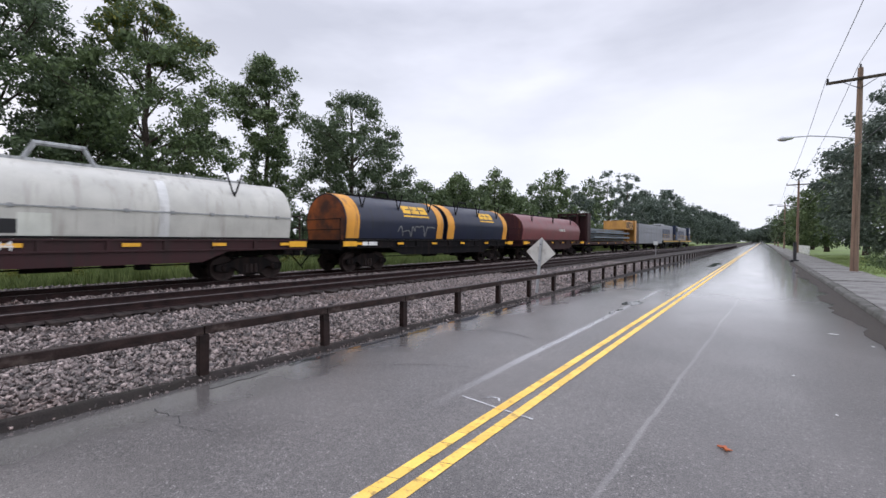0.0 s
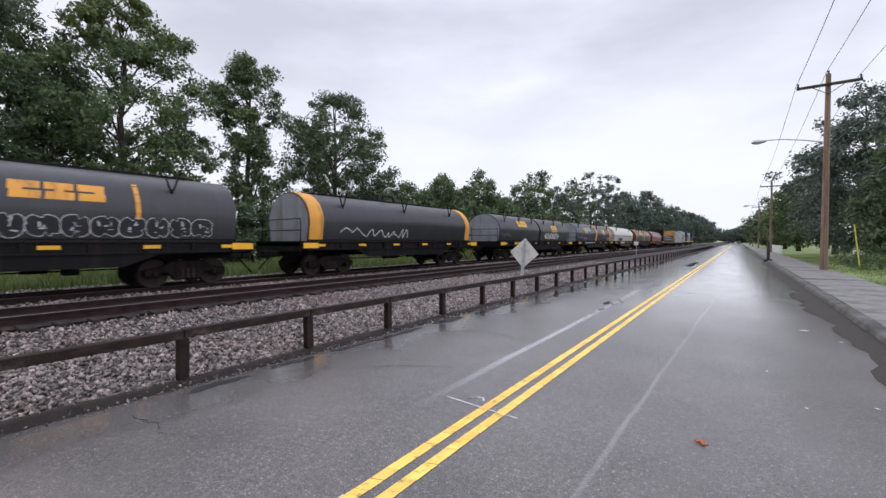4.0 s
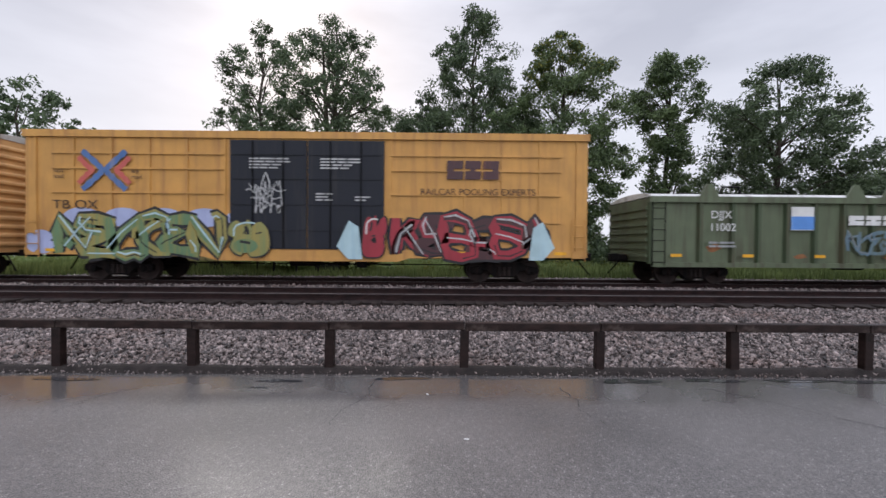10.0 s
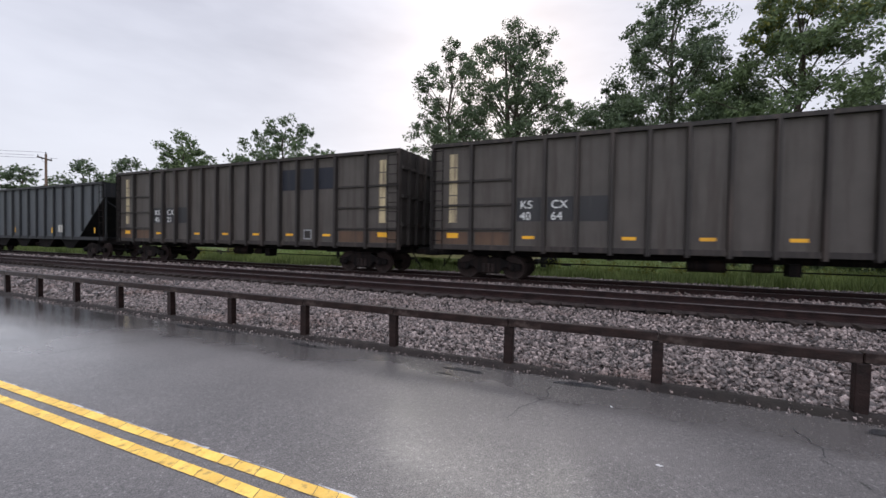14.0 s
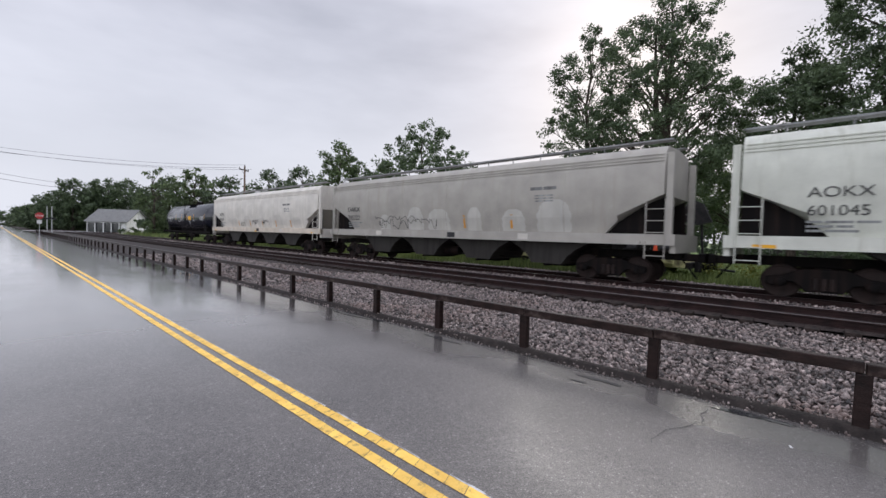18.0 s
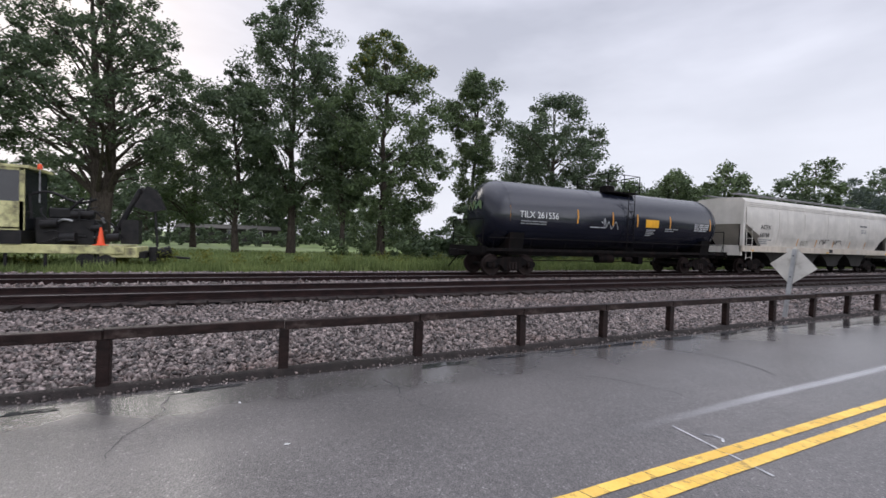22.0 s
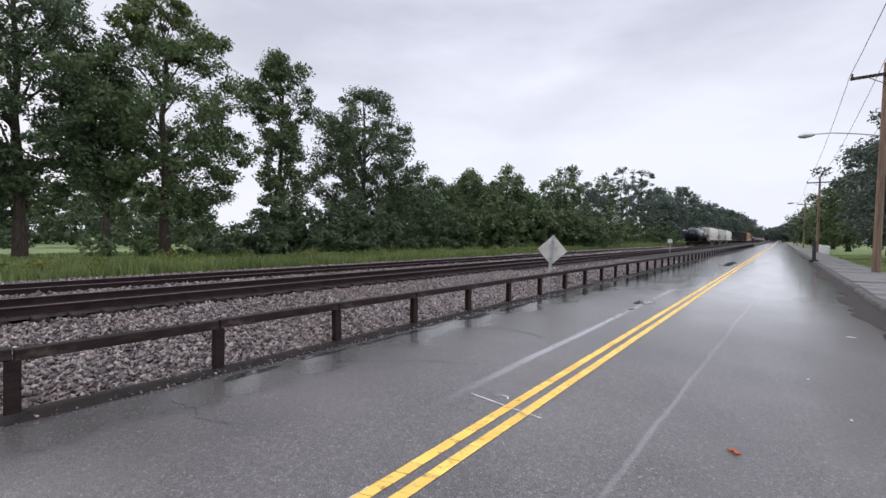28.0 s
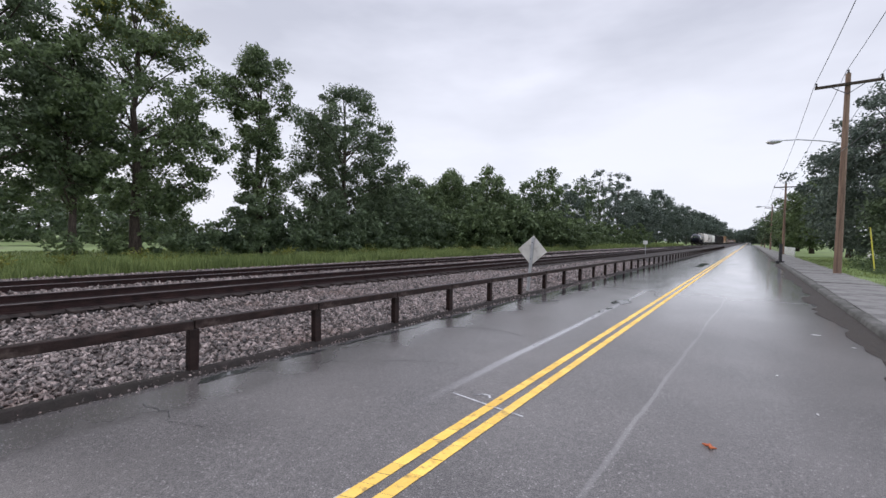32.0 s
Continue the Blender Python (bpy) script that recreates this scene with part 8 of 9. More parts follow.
# --- tall dark gondolas ---
def coal_gondola(front, rear, label, n1, n2, seed):
    c, h = car("gondola", label, front, rear, 2.1)
    top = 4.86
    for s in (-1, 1):
        bm = bmesh.new()
        box(bm, min(s * 1.46, s * 1.51), max(s * 1.46, s * 1.51), -h, h, 1.12, top)
        part("side_panel", bm, "coal_panel", c)
        # two wide bays at each end, twelve narrower ones between
        wide, narrow = 1.50, (2 * h - 6.2) / 12
        ribs = [-h + 0.08, -h + 1.58, h - 1.58, h - 0.08] + [-h + 3.1 + narrow * i for i in range(13)]
        for y in ribs:
            bm = bmesh.new()
            prism(bm, [(s * 1.51, y - 0.075), (s * 1.67, y - 0.05), (s * 1.67, y + 0.05), (s * 1.51, y + 0.075)], 0.98, top - 0.1, "z")
            part("side_rib", bm, "coal_side", c)
        bm = bmesh.new()
        box(bm, min(s * 1.44, s * 1.65), max(s * 1.44, s * 1.65), -h, h, top - 0.12, top)
        box(bm, min(s * 1.46, s * 1.60), max(s * 1.46, s * 1.60), -h + 0.1, h - 0.1, 1.05, 1.22)
        part("top_chord", bm, "coal_side", c)
        for half in (-1, 1):
            bm = bmesh.new()
            for z in (1.75, 2.6, 3.45):
                y0, y1 = sorted((half * (h - 0.1), half * (h - 3.0)))
                box(bm, min(s * 1.51, s * 1.585), max(s * 1.51, s * 1.585), y0, y1, z, z + 0.07)
            part("end_rib", bm, "coal_side", c)
            y = half * (h - 0.86)
            for k in range(5):
                bm = bmesh.new()
                z = 2.02 + 0.5 * k
                box(bm, min(s * 1.511, s * 1.515), max(s * 1.511, s * 1.515), y - 0.15, y + 0.15, z, z + 0.46)
                part("painted_stripe", bm, "stripe_tan", c)
            # rust-brown dust on the lower end panels
            for q in (h - 0.82, h - 2.34):
                bm = bmesh.new()
                box(bm, min(s * 1.511, s * 1.514), max(s * 1.511, s * 1.514), half * q - 0.62, half * q + 0.62, 1.24, 1.68)
                part("dusty_panel", bm, "coal_dust", c)
        bm = bmesh.new()
        y = s * h
        box(bm, -1.5, 1.5, min(y, y - s * 0.06), max(y, y - s * 0.06), 1.15, top)
        wall = part("end_wall", bm, "coal_side", c)
        for x in (-1.0, -0.35, 0.35, 1.0):
            bm = bmesh.new()
            box(bm, x - 0.06, x + 0.06, min(y, y + s * 0.12), max(y, y + s * 0.12), 1.15, top - 0.1)
            part("end_rib", bm, "coal_side", wall)
        for z in (1.9, 3.0, 4.1):
            bm = bmesh.new()
            box(bm, -1.5, 1.5, min(y, y + s * 0.08), max(y, y + s * 0.08), z, z + 0.12)
            part("end_rib", bm, "coal_side", wall)
        ladder(c, 1.69, s * (h - 0.3), 0.9, top - 0.2)
    bm = bmesh.new()
    box(bm, -1.46, 1.46, -h, h, 1.10, 1.18)
    part("floor", bm, "under_steel", c)
    bm = bmesh.new()
    prism(bm, [(-h + 0.3, 1.3), (h - 0.3, 1.3), (h - 1.6, 4.3), (h * 0.4, 4.55), (0, 4.4), (-h * 0.4, 4.55), (-h + 1.6, 4.3)], -1.44, 1.44, "x")
    part("load", bm, "timber", c)
    step = (2 * h - 6.2) / 12
    bays = [-h + 3.1 + step * (i + 0.5) for i in range(12)]
    for y, t1, t2 in ((bays[0], "KS", n1), (bays[1], "CX", n2)):
        bm = bmesh.new()
        box(bm, 1.512, 1.516, y - step * 0.40, y + step * 0.40, 2.05, 2.85)
        part("number_board", bm, "g_black", c)
        lettering(t1, 0.38, "white_paint", c, 1.518, y - 0.30, 2.48)
        lettering(t2, 0.38, "white_paint", c, 1.518, y - 0.30, 2.10)
    for y, z0, z1, m in ((bays[2], 2.05, 2.85, "g_black"), (bays[9], 3.45, 4.35, "box_door"), (bays[10], 3.45, 4.35, "box_door"), (bays[11], 3.45, 4.35, "box_door")):
        bm = bmesh.new()
        box(bm, 1.512, 1.516, y - step * 0.41, y + step * 0.41, z0, z1)
        part("painted_patch", bm, m, c)
    y = bays[10]
    bm = bmesh.new()
    box(bm, 1.512, 1.516, y - 0.22, y + 0.22, 1.32, 1.74)
    pl = part("placard", bm, "grey_text", c)
    bm = bmesh.new()
    box(bm, 1.5165, 1.519, y - 0.17, y + 0.17, 1.37, 1.69)
    part("placard_face", bm, "coal_side", pl)
    for y, w in ((-h + 0.85, 0.44), (h - 0.85, 0.44), (bays[0], 0.40), (bays[3], 0.40), (bays[5], 0.40), (bays[7], 0.40), (bays[9], 0.40), (bays[11], 0.40)):
        bm = bmesh.new()
        box(bm, 1.512, 1.517, y - w / 2, y + w / 2, 1.46, 1.56 if w < 0.42 else 1.64)
        part("reflector", bm, "reflector", c)
    return c, h


coal_gondola(-197.6, -215.7, "tall rust-black gondola heaped above the rim, white stripes", "40", "14", 1)
coal_gondola(-216.9, -235.4, "tall rust-black gondola with painted-out patch", "40", "64", 2)
coal_gondola(-236.7, -255.2, "tall rust-black gondola, dusty lower panels", "40", "21", 3)

# --- black open hopper ---
c, h = car("open_hopper", "black ribbed open hopper car with sloped ends", -256.5, -277.7, 2.2)
for s in (-1, 1):
    bm = bmesh.new()
    prism(bm, [(-h + 0.15, 4.45), (h - 0.15, 4.45), (h - 0.15, 3.6), (h - 2.9, 1.15), (-h + 2.9, 1.15), (-h + 0.15, 3.6)], s * 1.46, s * 1.51, "x")
    part("side_panel", bm, "black_hopper", c)
    for i in range(20):
        y = -h + 0.2 + i * (2 * h - 0.4) / 19
        z0 = 1.1 if abs(y) < h - 2.9 else 1.1 + (abs(y) - (h - 2.9)) * 0.9
        bm = bmesh.new()
        prism(bm, [(s * 1.51, y - 0.08), (s * 1.62, y - 0.045), (s * 1.62, y + 0.045), (s * 1.51, y + 0.08)], z0, 4.35, "z")
        part("side_rib", bm, "hopper_rib", c)
    bm = bmesh.new()
    box(bm, min(s * 1.44, s * 1.65), max(s * 1.44, s * 1.65), -h + 0.1, h - 0.1, 4.34, 4.47)
    box(bm, min(s * 1.44, s * 1.58), max(s * 1.44, s * 1.58), -h, h, 1.05, 1.24)
    part("top_chord", bm, "hopper_rib", c)
    bm = bmesh.new()
    y = s * (h - 0.15)
    prism(bm, [(y, 4.45), (y, 3.6), (s * (h - 2.9), 1.2), (s * (h - 3.0), 1.2), (y - s * 0.1, 3.65), (y - s * 0.1, 4.45)], -1.46, 1.46, "x")
    part("slope_sheet", bm, "hopper_rib", c)
    bm = bmesh.new()
    for x in (-1.4, 1.4, -0.5, 0.5):
        rod(bm, (x, s * (h - 0.2), 1.1), (x, s * (h - 0.2), 3.7), 0.05, seg=6)
    rod(bm, (-1.4, s * (h - 0.2), 1.2), (1.4, s * (h - 0.2), 3.4), 0.04, seg=6)
    part("end_frame", bm, "hopper_rib", c)
    ladder(c, 1.62, s * (h - 0.25), 0.9, 4.3)
for k in range(5):
    y = -h + 4.6 + k * (2 * h - 9.2) / 4
    bm = bmesh.new()
    prism(bm, [(y - 1.2, 1.15), (y + 1.2, 1.15), (y + 0.4, 0.5), (y - 0.4, 0.5)], -1.2, 1.2, "x")
    part("hopper_chute", bm, "under_steel", c)
bars(c, flat(1.625), -h + 2.6, 2.3, [[0.4, 0.4], [0.3, 0.5]], "grey_text", 0.2, 0.12)
bm = bmesh.new()
box(bm, 1.622, 1.626, 5.6, 6.1, 1.5, 1.95)
part("placard", bm, "worn_white", c)
reflectors(c, 1.625, h, 1.45, 5, w=0.12, t=0.34)


# --- covered hoppers ---
def arch_on(bm, y0, y1, s0, s1, surf, o):
    """A patch with a rounded, slightly uneven head."""
    w, n, lo = (y1 - y0) / 2, 9, None
    for i in range(n + 1):
        s = s0 + (s1 - s0) * i / n
        k = 1.0 if i < 4 else math.sqrt(max(0.02, 1 - ((i - 4) / (n - 3.6)) ** 2))
        k *= 1 + 0.06 * math.sin(i * 2.1 + y0)
        p = (bm.verts.new(surf(y0 + w - w * k, s, o)), bm.verts.new(surf(y0 + w + w * k, s, o)))
        if lo:
            bm.faces.new((lo[0], lo[1], p[1], p[0]))
        lo = p


def covered_hopper(front, rear, label, colour, owner, number, seed):
    c, h = car("covered_hopper", label, front, rear, 2.1)
    top = 4.42
    prof = [(1.38, 1.55), (1.52, 2.2), (1.57, 3.0), (1.53, 3.7), (1.42, 4.15), (1.25, 4.34), (0, top), (-1.25, 4.34), (-1.42, 4.15), (-1.53, 3.7), (-1.57, 3.0), (-1.52, 2.2), (-1.38, 1.55)]
    bm = bmesh.new()
    rings = []
    for y, z0 in ((-h + 0.35, 2.85), (-h + 1.0, 2.55), (-h + 1.75, 2.05), (-h + 2.2, 1.55), (h - 2.2, 1.55), (h - 1.75, 2.05), (h - 1.0, 2.55), (h - 0.35, 2.85)):
        rings.append([bm.verts.new((x, y, max(z, z0) if z < 3.4 else z)) for x, z in prof])
    for a, b in zip(rings, rings[1:]):
        for i in range(len(prof) - 1):
            bm.faces.new((a[i], a[i + 1], b[i + 1], b[i]))
        bm.faces.new((a[-1], a[0], b[0], b[-1]))
    bm.faces.new(rings[0])
    bm.faces.new(rings[-1][::-1])
    bmesh.ops.remove_doubles(bm, verts=bm.verts, dist=0.001)
    body = part("hopper_body", bm, colour, c, smooth=True)
    for s in (-1, 1):
        for z in (3.86, 3.96, 4.06):
            bm = bmesh.new()
            x = np.interp(z, [3.7, 4.15], [1.535, 1.425])
            box(bm, min(s * x, s * (x + 0.02)), max(s * x, s * (x + 0.02)), -h + 0.4, h - 0.4, z, z + 0.03)
            part("roof_bead", bm, colour, body)
    for s in (-1, 1):
        bm = bmesh.new()
        box(bm, min(s * 1.40, s * 1.60), max(s * 1.40, s * 1.60), -h, h, 1.28, 1.62)
        part("side_sill", bm, "sill_cream" if colour == "hopper_cream" else colour, c)
        for y in (-h + 4.6, 0.4, h - 5.2):
            bm = bmesh.new()
            box(bm, min(s * 1.60, s * 1.606), max(s * 1.60, s * 1.606), y - 0.22, y + 0.22, 1.34, 1.56)
            part("sill_plate", bm, "g_black" if y == 0.4 else "patch_cream", c)
        for k in range(5):
            # upright seams where the side sheets meet
            y = -h + 3.6 + k * (2 * h - 7.2) / 4
            bm = bmesh.new()
            for z0, z1 in ((1.64, 2.2), (2.2, 3.0), (3.0, 3.7)):
                xs = [float(np.interp(z, [1.55, 2.2, 3.0, 3.7], [1.38, 1.52, 1.57, 1.53])) for z in (z0, z1)]
                prism(bm, [(s * xs[0], z0), (s * (xs[0] + 0.012), z0), (s * (xs[1] + 0.012), z1), (s * xs[1], z1)], y - 0.02, y + 0.02)
            part("sheet_seam", bm, colour, body)
        for e in (-1, 1):
            # end posts, and a dark plate that stands for shade in the open bay
            bm = bmesh.new()
            y0, y1 = e * (h - 0.12), e * (h - 0.3)
            box(bm, min(s * 1.36, s * 1.52), max(s * 1.36, s * 1.52), min(y0, y1), max(y0, y1), 1.3, 4.1)
            part("end_post", bm, colour, c)
            ladder(c, s * 1.62, e * (h - 0.55), 0.85, 2.7, 0.55, colour)
            bm = bmesh.new()
            prism(bm, [(e * (h - 0.3), 1.62), (e * (h - 0.35), 2.82), (e * (h - 1.0), 2.52), (e * (h - 1.75), 2.02), (e * (h - 2.15), 1.62)], s * 1.18, s * 1.22, "x")
            part("end_bay_shade", bm, "under_steel", c)
        bm = bmesh.new()
        for k in range(14):
            y = -h + 1.2 + k * (2 * h - 2.4) / 13
            rod(bm, (s * 0.95, y, top - 0.08), (s * 0.95, y, top + 0.20), 0.02, seg=5)
        box(bm, min(s * 0.62, s * 1.0), max(s * 0.62, s * 1.0), -h + 0.3, h - 0.3, top + 0.165, top + 0.19)
        box(bm, min(s * 0.96, s * 1.0), max(s * 0.96, s * 1.0), -h + 0.3, h - 0.3, top + 0.19, top + 0.215)
        part("roof_walk", bm, "walk_steel", c)
    for e in (-1, 1):
        bm = bmesh.new()
        box(bm, -1.5, 1.5, min(e * h, e * (h - 0.15)), max(e * h, e * (h - 0.15)), 1.05, 1.62)
        part("end_sill", bm, colour, c)
        bm = bmesh.new()
        box(bm, -1.3, 1.3, min(e * (h - 0.2), e * (h - 1.9)), max(e * (h - 0.2), e * (h - 1.9)), 1.30, 1.40)
        part("end_platform", bm, colour, c)
    for k in range(4):
        y = -h + 4.4 + k * (2 * h - 8.8) / 3
        bm = bmesh.new()
        prism(bm, [(y - 1.75, 1.55), (y + 1.75, 1.55), (y + 1.72, 1.34), (y + 1.50, 1.20), (y + 1.15, 1.02), (y + 0.85, 0.78), (y + 0.62, 0.46), (y - 0.62, 0.46), (y - 0.85, 0.78), (y - 1.15, 1.02), (y - 1.50, 1.20), (y - 1.72, 1.34)], -1.2, 1.2, "x")
        ch = part("hopper_chute", bm, "chute_shade", c)
        bm = bmesh.new()
        box(bm, -0.5, 0.5, y - 0.5, y + 0.5, 0.36, 0.48)
        rod(bm, (-1.3, y, 0.42), (1.3, y, 0.42), 0.05, seg=6)
        part("outlet_gate", bm, "under_steel", ch)
    for k in range(4):
        bm = bmesh.new()
        y = -h + 3.5 + k * (2 * h - 7) / 3
        lathe(bm, [(top - 0.02, 0.32), (top + 0.10, 0.32), (top + 0.12, 0.26)], "z", (0, y, 0), 14)
        part("hatch", bm, colour, c)
    def side(y, s, o):
        return (float(np.interp(s, [1.55, 2.2, 3.0, 3.7], [1.38, 1.52, 1.57, 1.53])) + o, y, s)
    lettering(owner, 0.36, "g_stencil", c, 1.568, -h + 1.7, 2.60, wide=1.15)
    lettering(number, 0.36, "g_stencil", c, 1.540, -h + 1.7, 2.15, wide=1.05)
    bars(c, side, -h + 1.7, 2.02, [[0.3, 0.5, 0.4], [0.5, 0.3], [0.3, 0.6]], "grey_text", 0.06)
    bars(c, side, 4.3, 3.3, [[0.5, 0.5]], "g_grey", 0.12)
    bars(c, side, 4.5, 3.0, [[0.4, 0.3], [0.5, 0.2], [0.3, 0.4]], "grey_text", 0.05)
    reflectors(c, 1.602, h, 1.30, 3, "worn_white" if seed == 2 else "reflector", 0.5 if seed == 1 else 0.3, 0.09)
    return c, h, side


c, h, side = covered_hopper(-279.0, -298.1, "pale green-grey covered hopper car with roof walkway", "hopper_green", "AOKX", "601045", 1)
c, h, side = covered_hopper(-299.3, -317.8, "light grey covered hopper with pale patches and scrawled graffiti", "hopper_grey", "DAKX", "395322", 2)
for k in range(6):
    bm = bmesh.new()
    y = -h + 4.6 + k * 1.9 + 0.3 * math.sin(k * 2.3)
    arch_on(bm, y, y + 0.75 + 0.3 * (k % 3), 1.64, 2.4 + 0.22 * (k % 2) + 0.1 * (k % 3), side, 0.005)
    part("painted_patch", bm, "patch_pale", c)
scribble(c, side, -h + 4.4, -h + 8.8, 1.64, 2.15, 10, 93, "g_stencil", 0.028)
scribble(c, side, -h + 4.2, -h + 7.4, 2.05, 2.32, 5, 94, "g_stencil", 0.03)
for y in (1.0, 3.4):
    bm = bmesh.new()
    rect_on(bm, y, y + 0.1, 1.75, 2.3, side, 0.008, 2)
    part("reflector", bm, "orange_band", c)
c, h, side = covered_hopper(-319.0, -337.6, "cream covered hopper with faint panel stains and black lettering", "hopper_cream", "ACFX", "68750", 3)
for k in range(5):
    bm = bmesh.new()
    y = -h + 5.8 + k * 2.2
    rect_on(bm, y, y + 0.10, 1.7, 2.15, side, 0.006, 3)
    part("reflector", bm, "orange_band", c)
bm = bmesh.new()
rect_on(bm, -h + 6.2, -h + 7.1, 1.72, 2.05, side, 0.006, 2)
part("placard", bm, "worn_white", c)
for k, y in enumerate((-h + 8.4, -h + 10.2)):
    scribble(c, side, y, y + 1.2, 1.85, 2.2, 9, 92 + 5 * k, "g_stencil", 0.03)
for k in range(5):
    bm = bmesh.new()
    y = -h + 4.2 + k * 2.6
    arch_on(bm, y, y + 1.5, 1.64, 2.35 + 0.2 * (k % 2), side, 0.004)
    part("painted_patch", bm, "patch_cream", c)

# --- tank car at the tail ---
c, h = car("tank_car", "glossy black tank car with white lettering and yellow placard", -338.75, -354.25, 1.7, "tank car")
R, ZC = 1.46, 2.56
prof = [(-h + 0.45, 0.05), (-h + 0.47, 0.45), (-h + 0.56, 0.9), (-h + 0.74, 1.2), (-h + 0.98, 1.38), (-h + 1.25, R), (h - 1.25, R), (h - 0.98, 1.38), (h - 0.74, 1.2), (h - 0.56, 0.9), (h - 0.47, 0.45), (h - 0.45, 0.05)]
bm = bmesh.new()
lathe(bm, prof, "y", (0, 0, ZC), 40)
tank = part("tank", bm, "tank_black", c, smooth=True)
for y in (-h + 1.3, h - 1.3, -0.08, 0.5):
    bm = bmesh.new()
    lathe(bm, [(y - 0.04, R + 0.012), (y + 0.04, R + 0.012)], "y", (0, 0, ZC), 40)
    part("weld_band", bm, "tank_black", tank)


def tank_surf(y, s, o):
    a = (s - ZC) / R
    return ((R + o) * math.cos(a), y, ZC + (R + o) * math.sin(a))


for s in (-1, 1):
    bm = bmesh.new()
    box(bm, min(s * 1.30, s * 1.42), max(s * 1.30, s * 1.42), -h + 0.2, h - 0.2, 1.02, 1.14)
    rod(bm, (s * 1.52, -h + 0.3, 1.55), (s * 1.52, h - 0.3, 1.55), 0.02, seg=6)
    for k in range(9):
        y = -h + 0.5 + k * (2 * h - 1) / 8
        rod(bm, (s * 1.40, y, 1.1), (s * 1.52, y, 1.55), 0.016, seg=5)
    part("running_board", bm, "under_steel", c)
    bm = bmesh.new()
    y = s * (h - 1.7)
    prism(bm, [(-1.25, 0.9), (1.25, 0.9), (1.35, 1.8), (1.0, 1.6), (0, 1.3), (-1.0, 1.6), (-1.35, 1.8)], y - 0.35, y + 0.35)
    box(bm, -1.45, 1.45, min(s * h, s * (h - 0.15)), max(s * h, s * (h - 0.15)), 0.95, 1.2)
    part("saddle", bm, "under_steel", c)
    bm = bmesh.new()
    for x in (-1.3, 1.3):
        rod(bm, (x, s * (h - 0.1), 1.1), (x, s * (h - 0.1), 2.3), 0.022, seg=6)
    rod(bm, (-1.3, s * (h - 0.1), 2.3), (1.3, s * (h - 0.1), 2.3), 0.022, seg=6)
    part("end_rail", bm, "under_steel", c)
bm = bmesh.new()
lathe(bm, [(ZC + R - 0.05, 0.35), (ZC + R + 0.28, 0.35), (ZC + R + 0.32, 0.28)], "z", (0, 0.2, 0), 18)
part("manway", bm, "under_steel", tank)
bm = bmesh.new()
box(bm, -1.0, 1.0, -0.8, 1.3, ZC + R - 0.12, ZC + R - 0.06)
for x in (-1.0, 1.0):
    for y in (-0.8, 0.25, 1.3):
        rod(bm, (x, y, ZC + R - 0.1), (x, y, ZC + R + 0.75), 0.02, seg=6)
    for z in (0.4, 0.75):
        rod(bm, (x, -0.8, ZC + R + z), (x, 1.3, ZC + R + z), 0.018, seg=6)
for y in (-0.8, 1.3):
    rod(bm, (-1.0, y, ZC + R + 0.75), (1.0, y, ZC + R + 0.75), 0.018, seg=6)
part("platform", bm, "under_steel", c)
ladder(c, 1.48, 0.25, 1.1, ZC + R, 0.4)
lettering("TILX 261556", 0.38, "white_paint", c, R + 0.006, -h + 1.7, 2.42)
bars(c, tank_surf, -h + 1.8, 2.30, [[0.5, 0.3, 0.4], [0.2, 0.7, 0.3]], "grey_text", 0.05)
bars(c, tank_surf, -2.2, 2.2, [[0.6, 0.3]], "g_white", 0.05)
bm = bmesh.new()
rect_on(bm, 1.3, 2.2, 2.30, 2.68, tank_surf, 0.006)
part("placard", bm, "reflector", c)
bars(c, tank_surf, 1.4, 2.20, [[0.6], [0.5], [0.6], [0.4]], "g_white", 0.04)
bars(c, tank_surf, 4.9, 2.62, [[0.35, 0.35, 0.35], [0.3, 0.4, 0.3], [0.4, 0.2, 0.4], [0.3, 0.3, 0.3]], "g_white", 0.07, 0.03)
bars(c, tank_surf, 2.7, 2.3, [[0.5, 0.4], [0.3, 0.3]], "grey_text", 0.05)
for y in (-h + 1.25, -h + 4.75, -0.9, 0.7, 3.0, h - 1.6):
    bm = bmesh.new()
    rect_on(bm, y, y + 0.08, 2.3, 2.9, tank_surf, 0.006)
    part("reflector", bm, "orange_band", c)
scribble(c, tank_surf, -1.6, -0.4, 2.1, 2.6, 4, 95, "g_white", 0.03)
graffiti(c, lambda y, s, o: (y, -h + 0.45 + 0.12 * y * y - o - 0.02, s), -0.5, 0.5, 2.7, 3.1, 3, 96, "g_green", None, None, 0.2)

# --- bulkhead flat with steel, grey gondola, locomotives at the head ---
c, h = car("bulkhead_flat_car", "bulkhead flat car stacked with grey steel sections", 61.17, 40.5, 2.3)
bm = bmesh.new()
box(bm, -1.5, 1.5, -h, h, 1.02, 1.3)
part("deck", bm, "brown_frame", c)
for s, m in ((-1, "brown_frame"), (1, "box_yellow")):
    bm = bmesh.new()
    y = s * (h - 0.8)
    for x in (-1.45, -0.5, 0.5, 1.45):
        box(bm, x - 0.1, x + 0.1, y - 0.45, y + 0.45, 1.3, 4.1)
    box(bm, -1.5, 1.5, y - 0.1, y + 0.1, 1.4, 3.9)
    box(bm, -1.55, 1.55, y - 0.5, y + 0.5, 4.0, 4.15)
    part("bulkhead", bm, m, c)
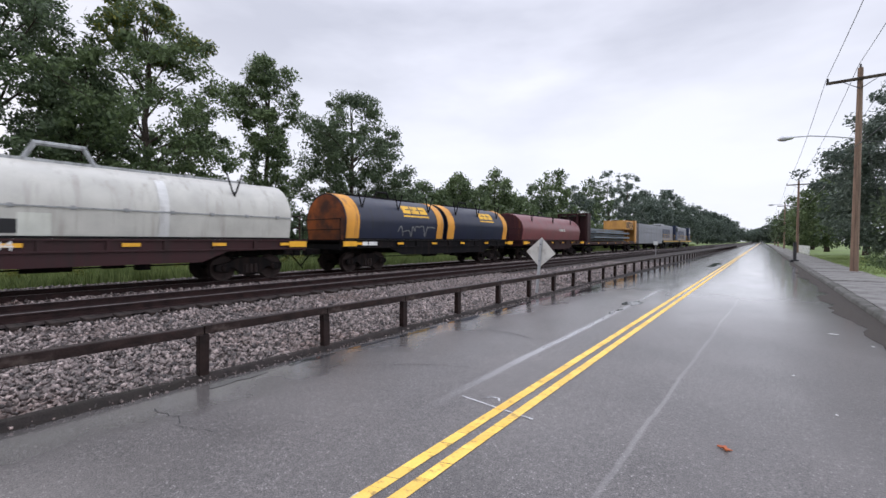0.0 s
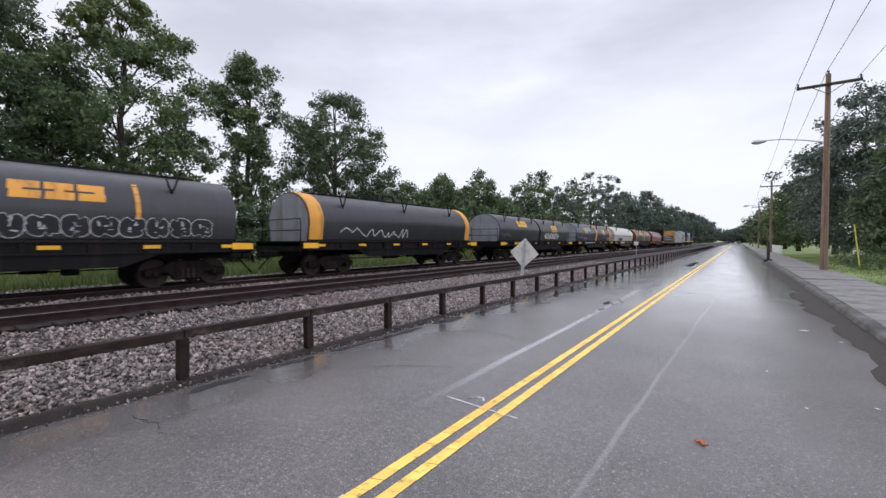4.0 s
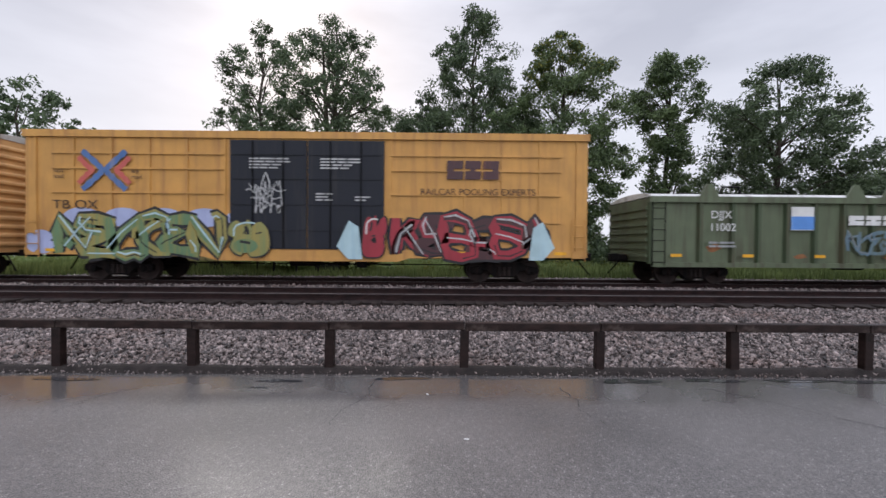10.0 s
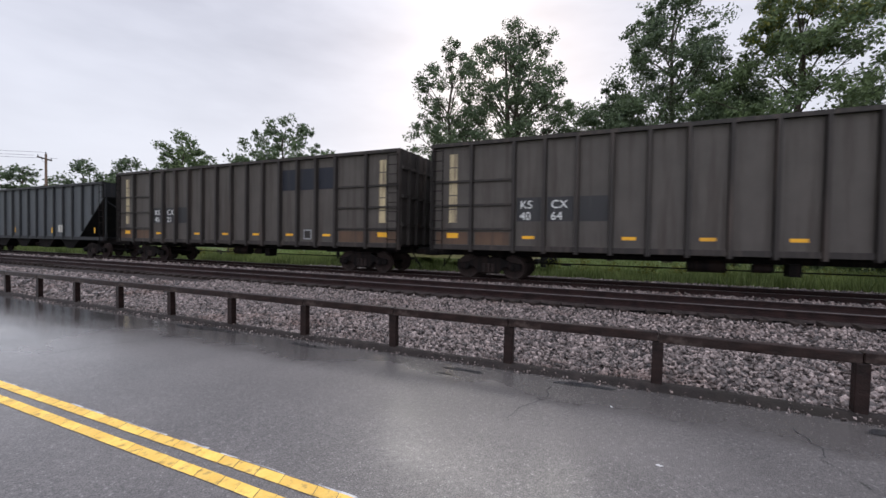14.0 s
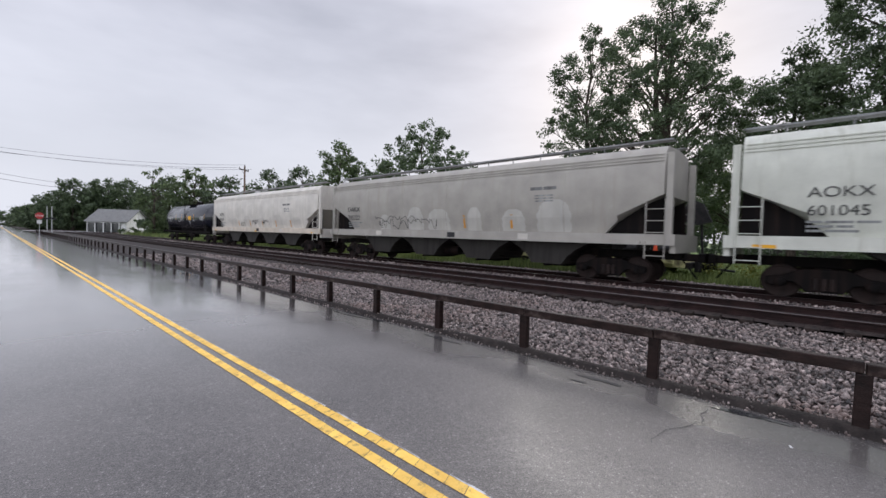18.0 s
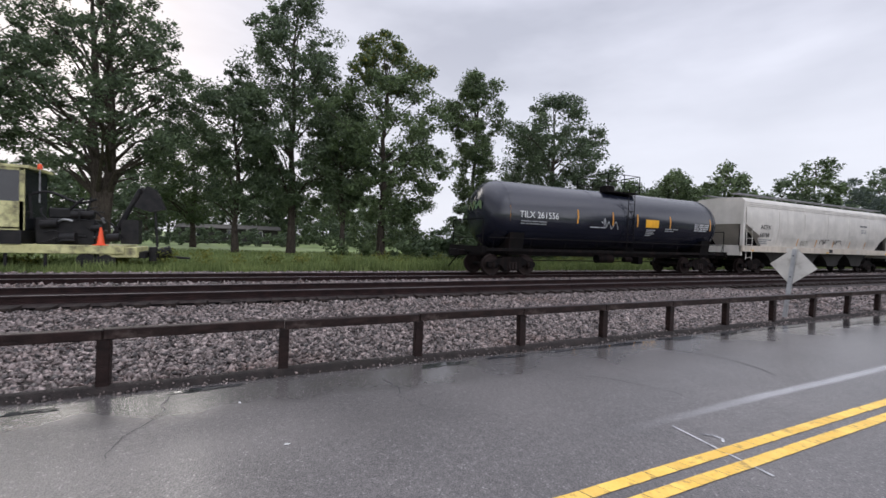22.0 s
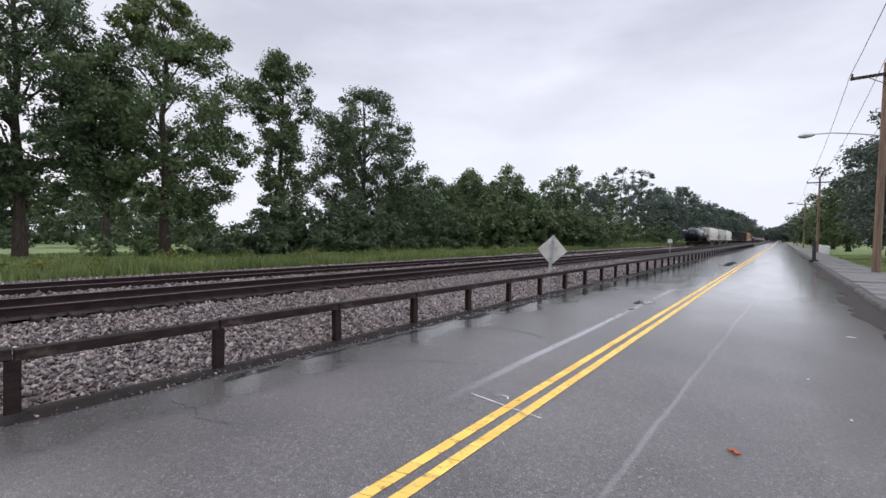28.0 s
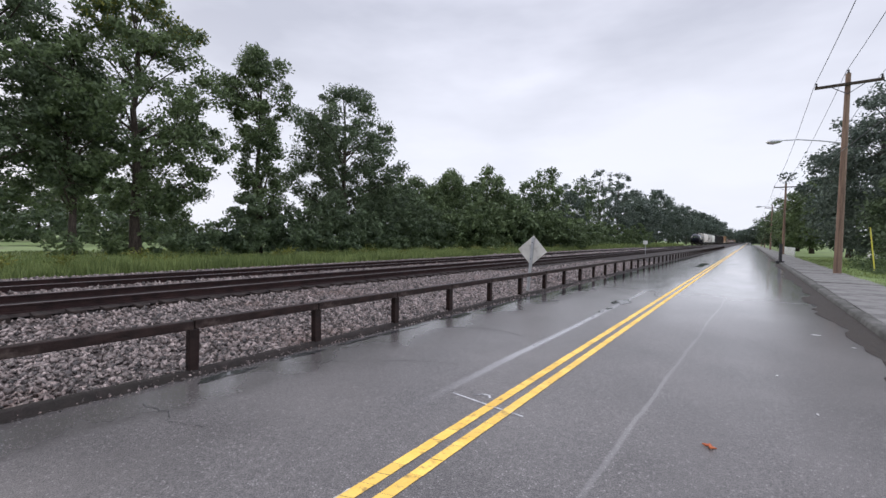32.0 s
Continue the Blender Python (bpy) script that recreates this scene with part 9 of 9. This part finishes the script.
for k in range(5):
    for j in range(3 + k % 2):
        bm = bmesh.new()
        w = 0.36
        x = -1.2 + j * 0.75
        y0 = -h + 2.2 + 0.3 * k
        box(bm, x, x + 0.5, y0, h - 3.5 - 0.2 * j, 1.42 + k * 0.28, 1.42 + k * 0.28 + 0.2)
        part("steel_beam", bm, "steel_load", c)
for y in (-4, 0, 4):
    for k in range(5):
        bm = bmesh.new()
        box(bm, -1.4, 1.4, y, y + 0.12, 1.30 + k * 0.28, 1.42 + k * 0.28)
        part("dunnage", bm, "timber", c)
bm = bmesh.new()
box(bm, -1.4, 1.4, h - 5.2, h - 1.4, 2.9, 4.05)
part("crate", bm, "box_yellow", c)
graffiti(c, flat(1.405), h - 5.0, h - 1.6, 3.0, 3.8, 4, 97, "g_black", None, None, 0.2)
reflectors(c, 1.503, h, 1.1, 7)

c, h = car("gondola", "grey ribbed gondola coupled behind the locomotives", 79.55, 62.4, 2.0)
for s in (-1, 1):
    bm = bmesh.new()
    box(bm, min(s * 1.45, s * 1.5), max(s * 1.45, s * 1.5), -h, h, 1.05, 3.9)
    for z in (1.5, 2.1, 2.7, 3.3):
        box(bm, min(s * 1.5, s * 1.56), max(s * 1.5, s * 1.56), -h, h, z, z + 0.08)
    part("side_panel", bm, "loco_grey", c)
    bm = bmesh.new()
    box(bm, -1.5, 1.5, min(s * h, s * (h - 0.06)), max(s * h, s * (h - 0.06)), 1.05, 3.9)
    part("end_wall", bm, "loco_grey", c)
bm = bmesh.new()
box(bm, -1.45, 1.45, -h, h, 1.0, 1.08)
part("floor", bm, "under_steel", c)

for front, rear in ((98.2, 80.6), (116.6, 99.0)):
    c, h = car("locomotive", "dark blue and grey diesel road locomotive", front, rear, 2.6, "locomotive")
    bm = bmesh.new()
    box(bm, -1.5, 1.5, -h, h, 1.15, 1.55)
    part("frame", bm, "g_black", c)
    bm = bmesh.new()
    box(bm, -0.95, 0.95, -h + 0.8, h - 4.6, 1.55, 4.35)
    part("long_hood", bm, "loco_grey", c, bevel=0.06)
    for k in range(6):
        bm = bmesh.new()
        y = -h + 1.6 + k * 1.4
        box(bm, 0.95, 0.97, y, y + 1.0, 2.0, 3.6)
        part("hood_door", bm, "loco_blue", c)
    bm = bmesh.new()
    box(bm, -1.5, 1.5, h - 4.6, h - 2.4, 1.55, 4.5)
    cab = part("cab", bm, "loco_blue", c, bevel=0.05)
    for y in (h - 4.3, h - 3.4):
        bm = bmesh.new()
        box(bm, 1.5, 1.515, y, y + 0.75, 3.2, 4.0)
        part("cab_window", bm, "cab_glass", cab)
    bm = bmesh.new()
    box(bm, -0.9, 0.9, h - 2.4, h - 0.9, 1.55, 3.1)
    part("short_hood", bm, "loco_blue", c, bevel=0.1)
    for y in (-h + 2.4, -h + 5.0):
        bm = bmesh.new()
        lathe(bm, [(4.35, 0.7), (4.5, 0.7), (4.52, 0.6)], "z", (0, y, 0), 18)
        part("roof_fan", bm, "galv", c)
    bm = bmesh.new()
    rod(bm, (0, -2.2, 0.85), (0, 2.2, 0.85), 0.75, seg=16)
    part("fuel_tank", bm, "g_black", c)
    bm = bmesh.new()
    for s in (-1, 1):
        for k in range(10):
            y = -h + 0.4 + k * (2 * h - 0.8) / 9
            rod(bm, (s * 1.45, y, 1.55), (s * 1.45, y, 2.6), 0.018, seg=5)
        rod(bm, (s * 1.45, -h + 0.4, 2.6), (s * 1.45, h - 0.4, 2.6), 0.018, seg=5)
    part("handrail", bm, "logo_yellow", c)
    bm = bmesh.new()
    box(bm, 1.5, 1.506, -h + 0.3, h - 0.3, 1.3, 1.45)
    part("sill_stripe", bm, "logo_yellow", c)

SPEED_T, SPEED_V = (0, 5, 10, 15, 20, 25, 32), (15.65, 16.15, 16.67, 16.96, 16.57, 15.95, 15.33)


def travelled(t):
    """Metres run by the train since the start."""
    s = 0.0
    for (a, va), (b, vb) in zip(zip(SPEED_T, SPEED_V), zip(SPEED_T[1:], SPEED_V[1:])):
        if t <= a:
            break
        e = min(t, b)
        ve = va + (vb - va) * (e - a) / (b - a)
        s += (va + ve) / 2 * (e - a)
    return s


def motions():
    for one, mid in TRAIN:
        walk(one, [(t, pose(FAR_X, mid + travelled(t), ZR)) for t in (0, 4, 8, 12, 16, 20, 24, 28, 32)])


motions()
